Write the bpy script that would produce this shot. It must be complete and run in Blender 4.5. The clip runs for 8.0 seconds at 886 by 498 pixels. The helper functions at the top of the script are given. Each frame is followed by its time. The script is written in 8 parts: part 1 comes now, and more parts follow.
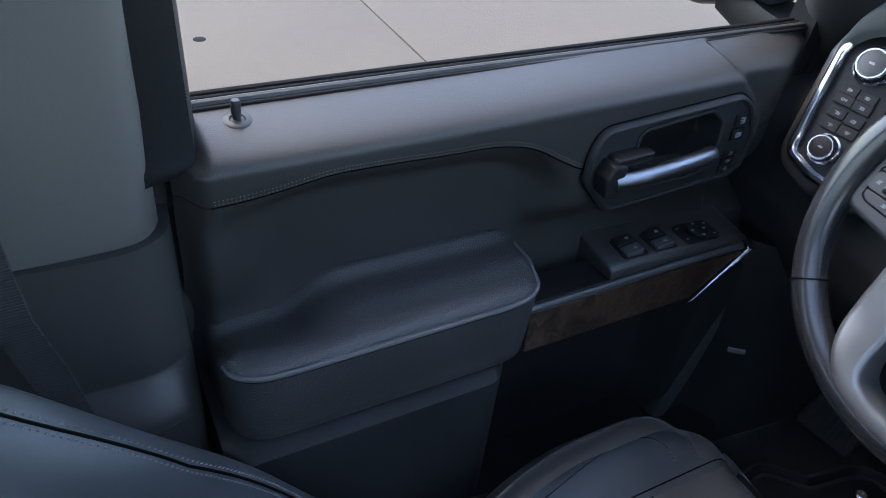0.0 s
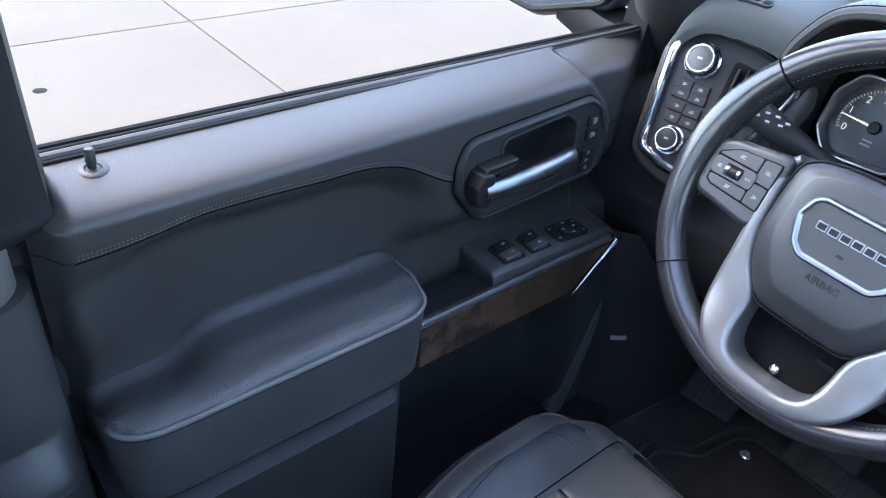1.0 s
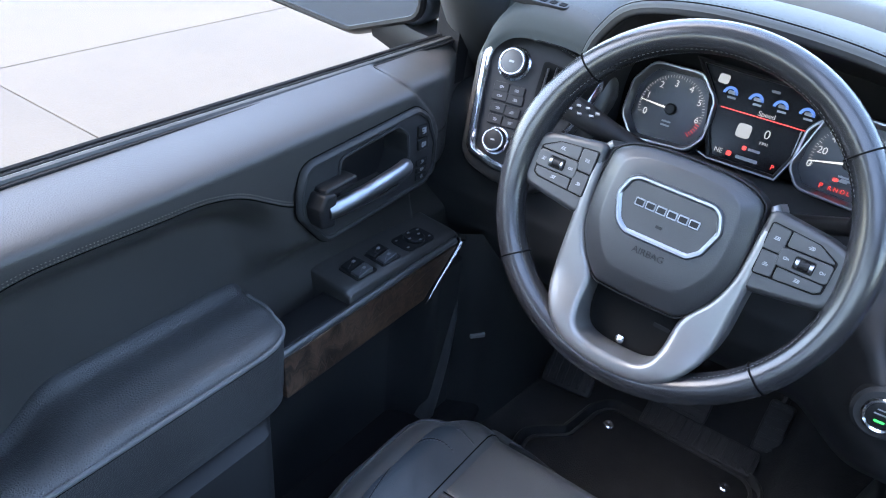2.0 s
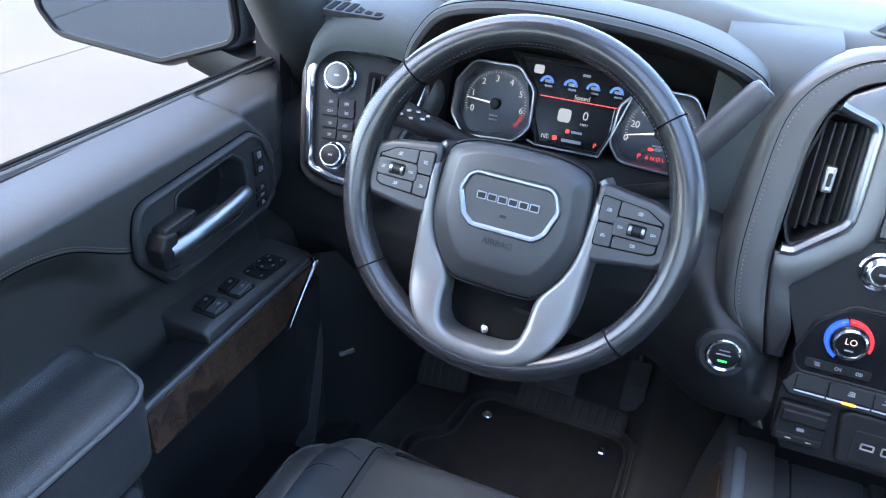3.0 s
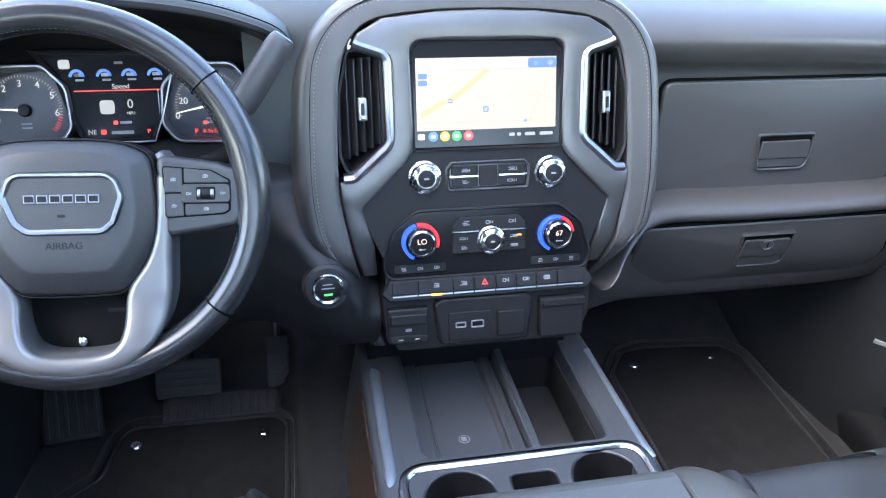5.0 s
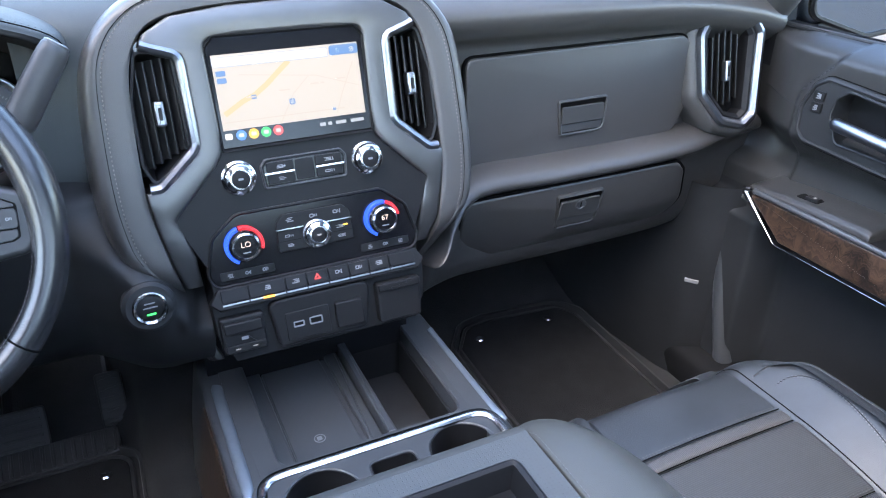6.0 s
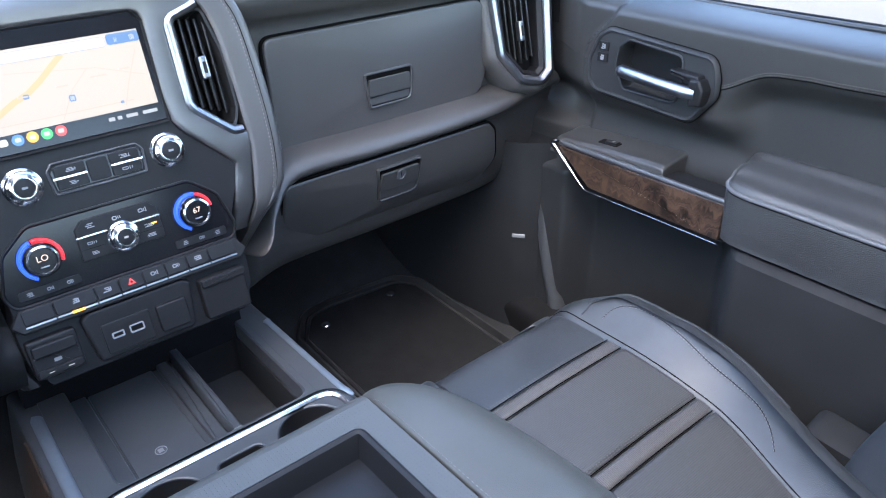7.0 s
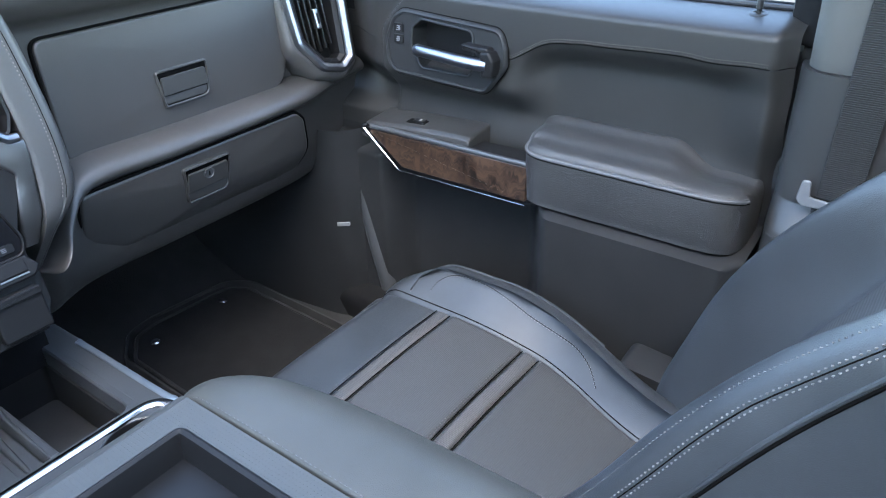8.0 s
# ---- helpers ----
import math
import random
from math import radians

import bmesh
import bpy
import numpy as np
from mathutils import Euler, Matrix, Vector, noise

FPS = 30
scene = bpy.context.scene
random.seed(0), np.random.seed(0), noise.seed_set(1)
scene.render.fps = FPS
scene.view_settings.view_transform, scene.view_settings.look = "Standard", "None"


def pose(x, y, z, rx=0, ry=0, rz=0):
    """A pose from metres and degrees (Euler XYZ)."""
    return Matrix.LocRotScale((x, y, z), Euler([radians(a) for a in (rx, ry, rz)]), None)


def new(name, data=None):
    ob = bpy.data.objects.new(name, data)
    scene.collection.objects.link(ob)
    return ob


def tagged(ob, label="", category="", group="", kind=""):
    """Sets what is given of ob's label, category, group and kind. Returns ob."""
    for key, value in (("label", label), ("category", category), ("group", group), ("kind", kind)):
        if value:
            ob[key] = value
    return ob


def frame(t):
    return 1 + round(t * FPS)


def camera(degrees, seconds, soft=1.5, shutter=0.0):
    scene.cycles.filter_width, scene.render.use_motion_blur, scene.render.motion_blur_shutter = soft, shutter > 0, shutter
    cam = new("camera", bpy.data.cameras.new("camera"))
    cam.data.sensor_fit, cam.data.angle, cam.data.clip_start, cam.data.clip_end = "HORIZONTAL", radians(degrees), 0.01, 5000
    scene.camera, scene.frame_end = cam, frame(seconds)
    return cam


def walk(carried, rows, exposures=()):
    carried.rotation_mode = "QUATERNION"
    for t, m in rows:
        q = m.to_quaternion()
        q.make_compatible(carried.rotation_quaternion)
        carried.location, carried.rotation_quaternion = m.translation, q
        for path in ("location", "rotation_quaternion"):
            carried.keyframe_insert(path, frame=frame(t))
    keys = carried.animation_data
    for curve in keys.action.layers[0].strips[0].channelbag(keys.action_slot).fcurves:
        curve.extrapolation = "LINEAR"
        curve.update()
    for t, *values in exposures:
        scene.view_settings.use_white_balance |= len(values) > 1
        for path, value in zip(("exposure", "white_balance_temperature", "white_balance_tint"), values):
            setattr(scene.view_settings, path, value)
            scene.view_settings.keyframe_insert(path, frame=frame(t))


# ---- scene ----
cam = camera(62.02, 8.0, soft=1.1)
PATH = [
    (0, pose(-0.2909, -0.7991, 0.9952, 51.482, -5.297, 62.677)),
    (0.5, pose(-0.2895, -0.7954, 0.9935, 53.078, -4.997, 58.179)),
    (1, pose(-0.2844, -0.8019, 0.9968, 54.314, -5.075, 51.097)),
    (1.5, pose(-0.2799, -0.8075, 0.9991, 55.602, -5.181, 43.773)),
    (3, pose(-0.2757, -0.8122, 0.9980, 58.908, -2.800, 22.213)),
    (3.5, pose(-0.2658, -0.8234, 0.9945, 59.363, -2.255, 14.398)),
    (4, pose(-0.2511, -0.8293, 0.9824, 60.026, -1.811, 5.698)),
    (4.5, pose(-0.2367, -0.8416, 0.9729, 60.500, -1.879, -3.085)),
    (6, pose(-0.2126, -0.8603, 0.9513, 61.184, -0.591, -25.619)),
    (6.5, pose(-0.1985, -0.8681, 0.9415, 60.552, 0.384, -32.979)),
    (7, pose(-0.1908, -0.8845, 0.9331, 60.267, 0.874, -39.819)),
    (7.5, pose(-0.1863, -0.9100, 0.9287, 60.279, 1.271, -46.748)),
    (8, pose(-0.1768, -0.9310, 0.9125, 60.033, 1.461, -53.554)),
]
walk(cam, PATH, [(0, 3.18, 6850, 11), (0.5, 4.22, 6700, 11), (1.0, 4.13, 6680, 11), (3.0, 4.12, 6380, 10), (3.5, 4.12, 6380, 10), (4.0, 4.24, 6500, 10), (4.5, 4.30, 6620, 10), (6.0, 4.1, 6550, 10), (7.0, 4.14, 6480, 10), (8.0, 4.13, 6480, 5)])

from mathutils.bvhtree import BVHTree

# ---- daylight ----
world = bpy.data.worlds.new("sky")
scene.world = world
world.use_nodes = True
wn, wl = world.node_tree.nodes, world.node_tree.links
wn.clear()
sky = wn.new("ShaderNodeTexSky")
sky.sky_type, sky.sun_disc = "NISHITA", False
sky.sun_elevation, sky.sun_rotation = radians(60), radians(238)
sky.air_density, sky.dust_density, sky.ozone_density = 1.0, 1.3, 1.1
back = wn.new("ShaderNodeBackground")
back.inputs["Strength"].default_value = 0.15
wout = wn.new("ShaderNodeOutputWorld")
wl.new(sky.outputs[0], back.inputs[0])
wl.new(back.outputs[0], wout.inputs[0])
sun_data = bpy.data.lights.new("sun", "SUN")
sun_data.energy, sun_data.angle, sun_data.color = 0.12, radians(40), (1.0, 0.96, 0.92)
sun = new("sun", sun_data)
sun.matrix_world = pose(0, 0, 8, 0, -30, 32)

# ---- materials ----
def material(name, base, rough=0.5, metal=0.0, grain=0.0, grain_size=0.002, vary=0.0, vary_size=0.1, spec=0.5, tint=None, coat=0.0, sheen=0.0, cells=False):
    """A surface with two scales of variation: fine relief (grain, metres) and broad tone (vary)."""
    m = bpy.data.materials.new(name)
    m.use_nodes = True
    n, l = m.node_tree.nodes, m.node_tree.links
    b = n["Principled BSDF"]
    b.inputs["Base Color"].default_value = (*base, 1)
    b.inputs["Roughness"].default_value = rough
    b.inputs["Metallic"].default_value = metal
    b.inputs["Specular IOR Level"].default_value = spec
    b.inputs["Coat Weight"].default_value = coat
    b.inputs["Sheen Weight"].default_value = sheen
    tc = n.new("ShaderNodeTexCoord")
    if vary:
        t = n.new("ShaderNodeTexNoise")
        t.inputs["Scale"].default_value, t.inputs["Detail"].default_value = 1 / vary_size, 5
        l.new(tc.outputs["Object"], t.inputs["Vector"])
        r = n.new("ShaderNodeValToRGB")
        r.color_ramp.elements[0].position, r.color_ramp.elements[1].position = 0.3, 0.7
        low = tuple(c * (1 - vary) for c in base)
        high = tint or tuple(min(1, c * (1 + vary)) for c in base)
        r.color_ramp.elements[0].color, r.color_ramp.elements[1].color = (*low, 1), (*high, 1)
        l.new(t.outputs["Fac"], r.inputs["Fac"])
        l.new(r.outputs["Color"], b.inputs["Base Color"])
        mr = n.new("ShaderNodeMapRange")
        mr.inputs["To Min"].default_value, mr.inputs["To Max"].default_value = rough * (1 - 0.35 * vary), min(1, rough * (1 + 0.5 * vary))
        l.new(t.outputs["Fac"], mr.inputs["Value"])
        l.new(mr.outputs[0], b.inputs["Roughness"])
    if grain:
        if cells:
            g = n.new("ShaderNodeTexVoronoi")
            g.feature = "DISTANCE_TO_EDGE"
            g.inputs["Scale"].default_value = 1 / grain_size
            source = g.outputs["Distance"]
        else:
            g = n.new("ShaderNodeTexNoise")
            g.inputs["Scale"].default_value, g.inputs["Detail"].default_value = 1 / grain_size, 3
            source = g.outputs["Fac"]
        l.new(tc.outputs["Object"], g.inputs["Vector"])
        bp = n.new("ShaderNodeBump")
        bp.inputs["Strength"].default_value, bp.inputs["Distance"].default_value = grain, grain_size * 0.5
        l.new(source, bp.inputs["Height"])
        l.new(bp.outputs[0], b.inputs["Normal"])
    return m


LAMP = 0.10  # strength of lit displays beside the daylight


def glow(name, color, strength):
    m = material(name, tuple(0.06 * c for c in color), 0.4)
    b = m.node_tree.nodes["Principled BSDF"]
    b.inputs["Emission Color"].default_value = (*color, 1)
    b.inputs["Emission Strength"].default_value = strength * LAMP
    return m


LEATHER = material("charcoal_leather", (0.027, 0.0272, 0.0275), 0.42, spec=0.62, grain=0.75, grain_size=0.0026, vary=0.18, vary_size=0.12, cells=True)
LEATHER_DASH = material("dash_leather", (0.0335, 0.0316, 0.0300), 0.40, spec=0.58, grain=0.3, grain_size=0.0016, vary=0.12, vary_size=0.2, cells=True)
# dash leather again, with the windscreen's pale teal light put into the colour
DASH_SKYLIT = material("dash_leather_skylit", (0.039, 0.044, 0.045), 0.60, spec=0.20, grain=0.35, grain_size=0.0016, vary=0.12, vary_size=0.2, cells=True)
MAT_PILE = material("mat_pile", (0.0105, 0.0105, 0.011), 0.95, spec=0.2, grain=1.0, grain_size=0.0022, vary=0.35, vary_size=0.03)
LEATHER_SEAT = material("seat_leather", (0.0265, 0.0300, 0.0335), 0.37, spec=0.52, grain=0.28, grain_size=0.0019, vary=0.2, vary_size=0.08, cells=True)
LEATHER_SMOOTH = material("smooth_leather", (0.045, 0.0455, 0.0405), 0.46, spec=0.36, grain=0.22, grain_size=0.0016, vary=0.12, vary_size=0.1, cells=True)
PLASTIC = material("dark_plastic", (0.024, 0.0235, 0.0225), 0.44, spec=0.55, grain=0.3, grain_size=0.0009, vary=0.15, vary_size=0.15)
CONSOLE = material("console_plastic", (0.034, 0.036, 0.038), 0.38, spec=0.65, grain=0.3, grain_size=0.0009, vary=0.15, vary_size=0.15)
PLASTIC_SOFT = material("door_skin", (0.0190, 0.0183, 0.0175), 0.43, spec=0.38, grain=0.28, grain_size=0.0022, vary=0.12, vary_size=0.2, cells=True)
INSERT = material("door_insert_vinyl", (0.0195, 0.0190, 0.0180), 0.50, spec=0.38, grain=0.3, grain_size=0.0012, vary=0.15, vary_size=0.15, cells=True)
HARD = material("hard_black_plastic", (0.0150, 0.0155, 0.0162), 0.50, spec=0.26, grain=0.3, grain_size=0.001, vary=0.2, vary_size=0.1)
LEVER = material("satin_lever_chrome", (0.23, 0.24, 0.26), 0.32, metal=1.0, vary=0.1, vary_size=0.03)
BLACK = material("satin_black_plastic", (0.0085, 0.0085, 0.009), 0.44, spec=0.17, grain=0.15, grain_size=0.0008, vary=0.1, vary_size=0.05)
GLOSS = material("gloss_black", (0.005, 0.005, 0.006), 0.16, spec=0.25, vary=0.1, vary_size=0.05)
VOID = material("vent_black", (0.004, 0.004, 0.004), 0.8, spec=0.1)
SILVER = material("satin_silver_paint", (0.098, 0.097, 0.096), 0.36, metal=0.8, grain=0.1, grain_size=0.0006, vary=0.1, vary_size=0.06)
CHROME = material("chrome", (0.50, 0.51, 0.53), 0.16, metal=1.0, vary=0.08, vary_size=0.03)
SILVER_BRIGHT = material("bright_silver_paint", (0.135, 0.134, 0.132), 0.33, metal=0.6, grain=0.1, grain_size=0.0006, vary=0.1, vary_size=0.06)
SATIN_CHROME = material("satin_chrome", (0.32, 0.325, 0.335), 0.34, metal=1.0, vary=0.08, vary_size=0.03)
STRIP = material("satin_strip", (0.175, 0.20, 0.225), 0.46, metal=0.75, vary=0.08, vary_size=0.03)
CARPET = material("black_carpet", (0.015, 0.015, 0.0155), 0.95, grain=1.0, grain_size=0.003, vary=0.35, vary_size=0.04)
RUBBER = material("black_rubber", (0.026, 0.026, 0.0265), 0.5, spec=0.35, grain=0.3, grain_size=0.002, vary=0.3, vary_size=0.06)
SEAL = material("matt_seal_rubber", (0.006, 0.006, 0.0065), 0.75, spec=0.15, grain=0.3, grain_size=0.0015, vary=0.2, vary_size=0.05)
PILLAR_GREY = material("light_grey_pillar_plastic", (0.062, 0.061, 0.056), 0.65, grain=0.3, grain_size=0.0012, vary=0.06, vary_size=0.2)
# unseen headliner cloth, tinted pale blue to bounce cool fill into the cab
HEADLINER = material("blue_bounce_headliner", (0.45, 0.495, 0.555), 0.95, grain=0.5, grain_size=0.001, vary=0.05, vary_size=0.2)
THREAD = material("grey_thread", (0.098, 0.100, 0.102), 0.7, grain=0.4, grain_size=0.0006, vary=0.2, vary_size=0.01)
THREAD_DARK = material("charcoal_thread", (0.060, 0.058, 0.056), 0.6, grain=0.4, grain_size=0.0006, vary=0.2, vary_size=0.01)
THREAD_TAN = material("tan_grey_thread", (0.125, 0.112, 0.098), 0.7, grain=0.4, grain_size=0.0006, vary=0.2, vary_size=0.01)
SEAM = material("seam_gap", (0.004, 0.004, 0.004), 0.9, spec=0.0)
VANE = material("vane_black", (0.008, 0.008, 0.008), 0.5, spec=0.4)
MARK = glow("white_marking", (0.75, 0.77, 0.8), 0.4)
MARK_DIM = material("grey_marking", (0.17, 0.172, 0.176), 0.5)
AMBER = glow("amber_indicator", (1.0, 0.42, 0.05), 2.2)
GREEN = glow("green_indicator", (0.05, 0.9, 0.15), 1.6)
RED = glow("red_indicator", (0.9, 0.06, 0.05), 1.2)
BLUE_RING = glow("blue_ring", (0.03, 0.12, 0.95), 1.1)
RED_RING = glow("red_ring", (0.95, 0.04, 0.06), 0.9)
DIAL = material("dial_face", (0.012, 0.014, 0.02), 0.35, vary=0.1, vary_size=0.03)


def concrete():
    m = material("pale_concrete", (0.084, 0.0635, 0.0435), 0.9, grain=0.6, grain_size=0.01, vary=0.12, vary_size=1.6)
    n, l = m.node_tree.nodes, m.node_tree.links
    b = n["Principled BSDF"]
    old = b.inputs["Base Color"].links[0].from_socket
    tc = n["Texture Coordinate"]
    t = n.new("ShaderNodeTexNoise")
    t.inputs["Scale"].default_value, t.inputs["Detail"].default_value, t.inputs["Roughness"].default_value = 9, 8, 0.7
    l.new(tc.outputs["Object"], t.inputs["Vector"])
    mix = n.new("ShaderNodeMix")
    mix.data_type, mix.blend_type = "RGBA", "MULTIPLY"
    mix.inputs[0].default_value = 0.35
    l.new(old, mix.inputs["A"])
    l.new(t.outputs["Color"], mix.inputs["B"])
    bw = n.new("ShaderNodeRGBToBW")
    l.new(t.outputs["Color"], bw.inputs[0])
    r = n.new("ShaderNodeMapRange")
    r.inputs["From Min"].default_value, r.inputs["From Max"].default_value = 0.3, 0.7
    r.inputs["To Min"].default_value, r.inputs["To Max"].default_value = 0.75, 1.0
    l.new(bw.outputs[0], r.inputs["Value"])
    l.new(r.outputs[0], mix.inputs["B"])
    l.new(mix.outputs["Result"], b.inputs["Base Color"])
    return m


def striped(name, base, dark, rough, axis, period, bump=0.6, wobble=0.0):
    """Wave bands along one axis: ribbed cloth, figured wood."""
    m = material(name, base, rough)
    n, l = m.node_tree.nodes, m.node_tree.links
    b = n["Principled BSDF"]
    tc = n.new("ShaderNodeTexCoord")
    w = n.new("ShaderNodeTexWave")
    w.wave_type, w.bands_direction = "BANDS", axis
    w.inputs["Scale"].default_value = 0.314 / period
    w.inputs["Distortion"].default_value = wobble
    w.inputs["Detail"].default_value, w.inputs["Detail Scale"].default_value = 3.5, 1.0
    l.new(tc.outputs["Object"], w.inputs["Vector"])
    t = n.new("ShaderNodeTexNoise")
    t.inputs["Scale"].default_value, t.inputs["Detail"].default_value = 60, 5
    l.new(tc.outputs["Object"], t.inputs["Vector"])
    add = n.new("ShaderNodeMath")
    add.operation = "MULTIPLY_ADD"
    add.inputs[1].default_value = 0.5
    l.new(t.outputs["Fac"], add.inputs[0])
    l.new(w.outputs["Fac"], add.inputs[2])
    r = n.new("ShaderNodeValToRGB")
    r.color_ramp.elements[0].position, r.color_ramp.elements[1].position = 0.25, 1.15
    r.color_ramp.elements[0].color, r.color_ramp.elements[1].color = (*dark, 1), (*base, 1)
    l.new(add.outputs[0], r.inputs["Fac"])
    l.new(r.outputs["Color"], b.inputs["Base Color"])
    bp = n.new("ShaderNodeBump")
    bp.inputs["Strength"].default_value, bp.inputs["Distance"].default_value = bump, period * 0.3
    l.new(w.outputs["Fac"], bp.inputs["Height"])
    l.new(bp.outputs[0], b.inputs["Normal"])
    return m


CONCRETE = concrete()
JOINT = material("joint_sealant", (0.085, 0.070, 0.056), 0.9, grain=0.5, grain_size=0.01, vary=0.25, vary_size=0.4)


def figured_wood():
    """Brown veneer: fine grain lines along the board, thrown into curls across it."""
    m = material("figured_brown_wood", (0.045, 0.029, 0.021), 0.34)
    n, l = m.node_tree.nodes, m.node_tree.links
    b = n["Principled BSDF"]
    tc = n.new("ShaderNodeTexCoord")
    mp = n.new("ShaderNodeMapping")
    mp.inputs["Scale"].default_value = (6, 75, 26)
    l.new(tc.outputs["Object"], mp.inputs["Vector"])
    curl = n.new("ShaderNodeTexNoise")
    curl.inputs["Scale"].default_value, curl.inputs["Detail"].default_value = 1.0, 2
    l.new(mp.outputs[0], curl.inputs["Vector"])
    xyz = n.new("ShaderNodeSeparateXYZ")
    l.new(tc.outputs["Object"], xyz.inputs[0])
    throw = n.new("ShaderNodeMath")
    throw.operation = "MULTIPLY_ADD"
    throw.inputs[1].default_value = 0.055
    l.new(curl.outputs["Fac"], throw.inputs[0])
    l.new(xyz.outputs["Z"], throw.inputs[2])
    along = n.new("ShaderNodeMath")
    along.operation = "MULTIPLY"
    along.inputs[1].default_value = 0.06
    l.new(xyz.outputs["Y"], along.inputs[0])
    at = n.new("ShaderNodeCombineXYZ")
    l.new(along.outputs[0], at.inputs["Y"])
    l.new(throw.outputs[0], at.inputs["Z"])
    line = n.new("ShaderNodeTexNoise")
    line.inputs["Scale"].default_value, line.inputs["Detail"].default_value = 210, 4
    l.new(at.outputs[0], line.inputs["Vector"])
    mix = n.new("ShaderNodeMath")
    mix.operation = "MULTIPLY_ADD"
    mix.inputs[1].default_value = 0.7
    l.new(curl.outputs["Fac"], mix.inputs[0])
    l.new(line.outputs["Fac"], mix.inputs[2])
    r = n.new("ShaderNodeValToRGB")
    r.color_ramp.elements[0].position, r.color_ramp.elements[1].position = 0.68, 1.0
    r.color_ramp.elements[0].color, r.color_ramp.elements[1].color = (0.004, 0.0026, 0.0020, 1), (0.056, 0.033, 0.021, 1)
    l.new(mix.outputs[0], r.inputs["Fac"])
    l.new(r.outputs["Color"], b.inputs["Base Color"])
    bp = n.new("ShaderNodeBump")
    bp.inputs["Strength"].default_value, bp.inputs["Distance"].default_value = 0.45, 0.001
    l.new(line.outputs["Fac"], bp.inputs["Height"])
    l.new(bp.outputs[0], b.inputs["Normal"])
    return m


WOOD = figured_wood()
RIBBED = striped("ribbed_grey_cloth", (0.042, 0.0428, 0.0435), (0.031, 0.0315, 0.032), 0.55, "Y", 0.0026, 0.35, 0.6)
RIBBED_BAND = striped("ribbed_leather_band", (0.056, 0.055, 0.054), (0.032, 0.0315, 0.031), 0.5, "X", 0.0026, 0.5, 0.2)


def perforated():
    m = material("perforated_leather", (0.034, 0.036, 0.039), 0.5)
    n, l = m.node_tree.nodes, m.node_tree.links
    b = n["Principled BSDF"]
    tc = n.new("ShaderNodeTexCoord")
    v = n.new("ShaderNodeTexVoronoi")
    v.inputs["Scale"].default_value, v.inputs["Randomness"].default_value = 235, 0.0
    l.new(tc.outputs["Object"], v.inputs["Vector"])
    r = n.new("ShaderNodeMapRange")
    r.inputs["From Min"].default_value, r.inputs["From Max"].default_value = 0.11, 0.17
    l.new(v.outputs["Distance"], r.inputs["Value"])
    mix = n.new("ShaderNodeMix")
    mix.data_type = "RGBA"
    mix.inputs["A"].default_value, mix.inputs["B"].default_value = (0.012, 0.012, 0.012, 1), (0.041, 0.042, 0.039, 1)
    l.new(r.outputs[0], mix.inputs[0])
    l.new(mix.outputs["Result"], b.inputs["Base Color"])
    bp = n.new("ShaderNodeBump")
    bp.inputs["Strength"].default_value, bp.inputs["Distance"].default_value = 0.6, 0.001
    l.new(r.outputs[0], bp.inputs["Height"])
    l.new(bp.outputs[0], b.inputs["Normal"])
    return m


PERFORATED = perforated()


def glass_material():
    m = bpy.data.materials.new("window_glass")
    m.use_nodes = True
    b = m.node_tree.nodes["Principled BSDF"]
    b.inputs["Base Color"].default_value = (0.95, 0.98, 0.97, 1)
    b.inputs["Roughness"].default_value = 0.01
    b.inputs["Transmission Weight"].default_value = 1.0
    b.inputs["IOR"].default_value = 1.02
    return m


GLASS = glass_material()


# ---- building tools ----



def V(*a):
    return Vector(a)


def thing(name, label, category, at=(0, 0, 0), group="", kind=""):
    ob = new(name)
    ob.location = at
    ob.empty_display_size = 0.05
    return tagged(ob, label, category, group, kind)


def put(name, verts, faces, mat, parent=None, label="", sharp=38):
    """One mesh object from world-space points, under its parent."""
    me = bpy.data.meshes.new(name)
    base = Vector((0, 0, 0))
    p = parent
    while p:
        base = base + p.location
        p = p.parent
    me.from_pydata([tuple(Vector(v) - base) for v in verts], [], faces)
    bm = bmesh.new()
    bm.from_mesh(me)
    bmesh.ops.recalc_face_normals(bm, faces=bm.faces)
    bm.to_mesh(me)
    bm.free()
    me.materials.append(mat)
    me.shade_smooth()
    me.set_sharp_from_angle(angle=radians(sharp))
    ob = new(name, me)
    ob.parent = parent
    if label:
        tagged(ob, label)
    return ob


class Shape:
    """Collects verts and faces of one mesh."""

    def __init__(self):
        self.v, self.f = [], []

    def add(self, verts, faces):
        o = len(self.v)
        self.v += [Vector(p) for p in verts]
        self.f += [tuple(i + o for i in q) for q in faces]
        return self

    def make(self, name, mat, parent=None, label="", sharp=38):
        return put(name, self.v, self.f, mat, parent, label, sharp)


def plane_at(o, n, up=(0, 0, 1)):
    """A local frame: u across, v up, n out of the surface."""
    n = Vector(n).normalized()
    u = Vector(up).cross(n).normalized()
    v = n.cross(u)
    m = Matrix((u, v, n)).transposed().to_4x4()
    m.translation = Vector(o)
    return m


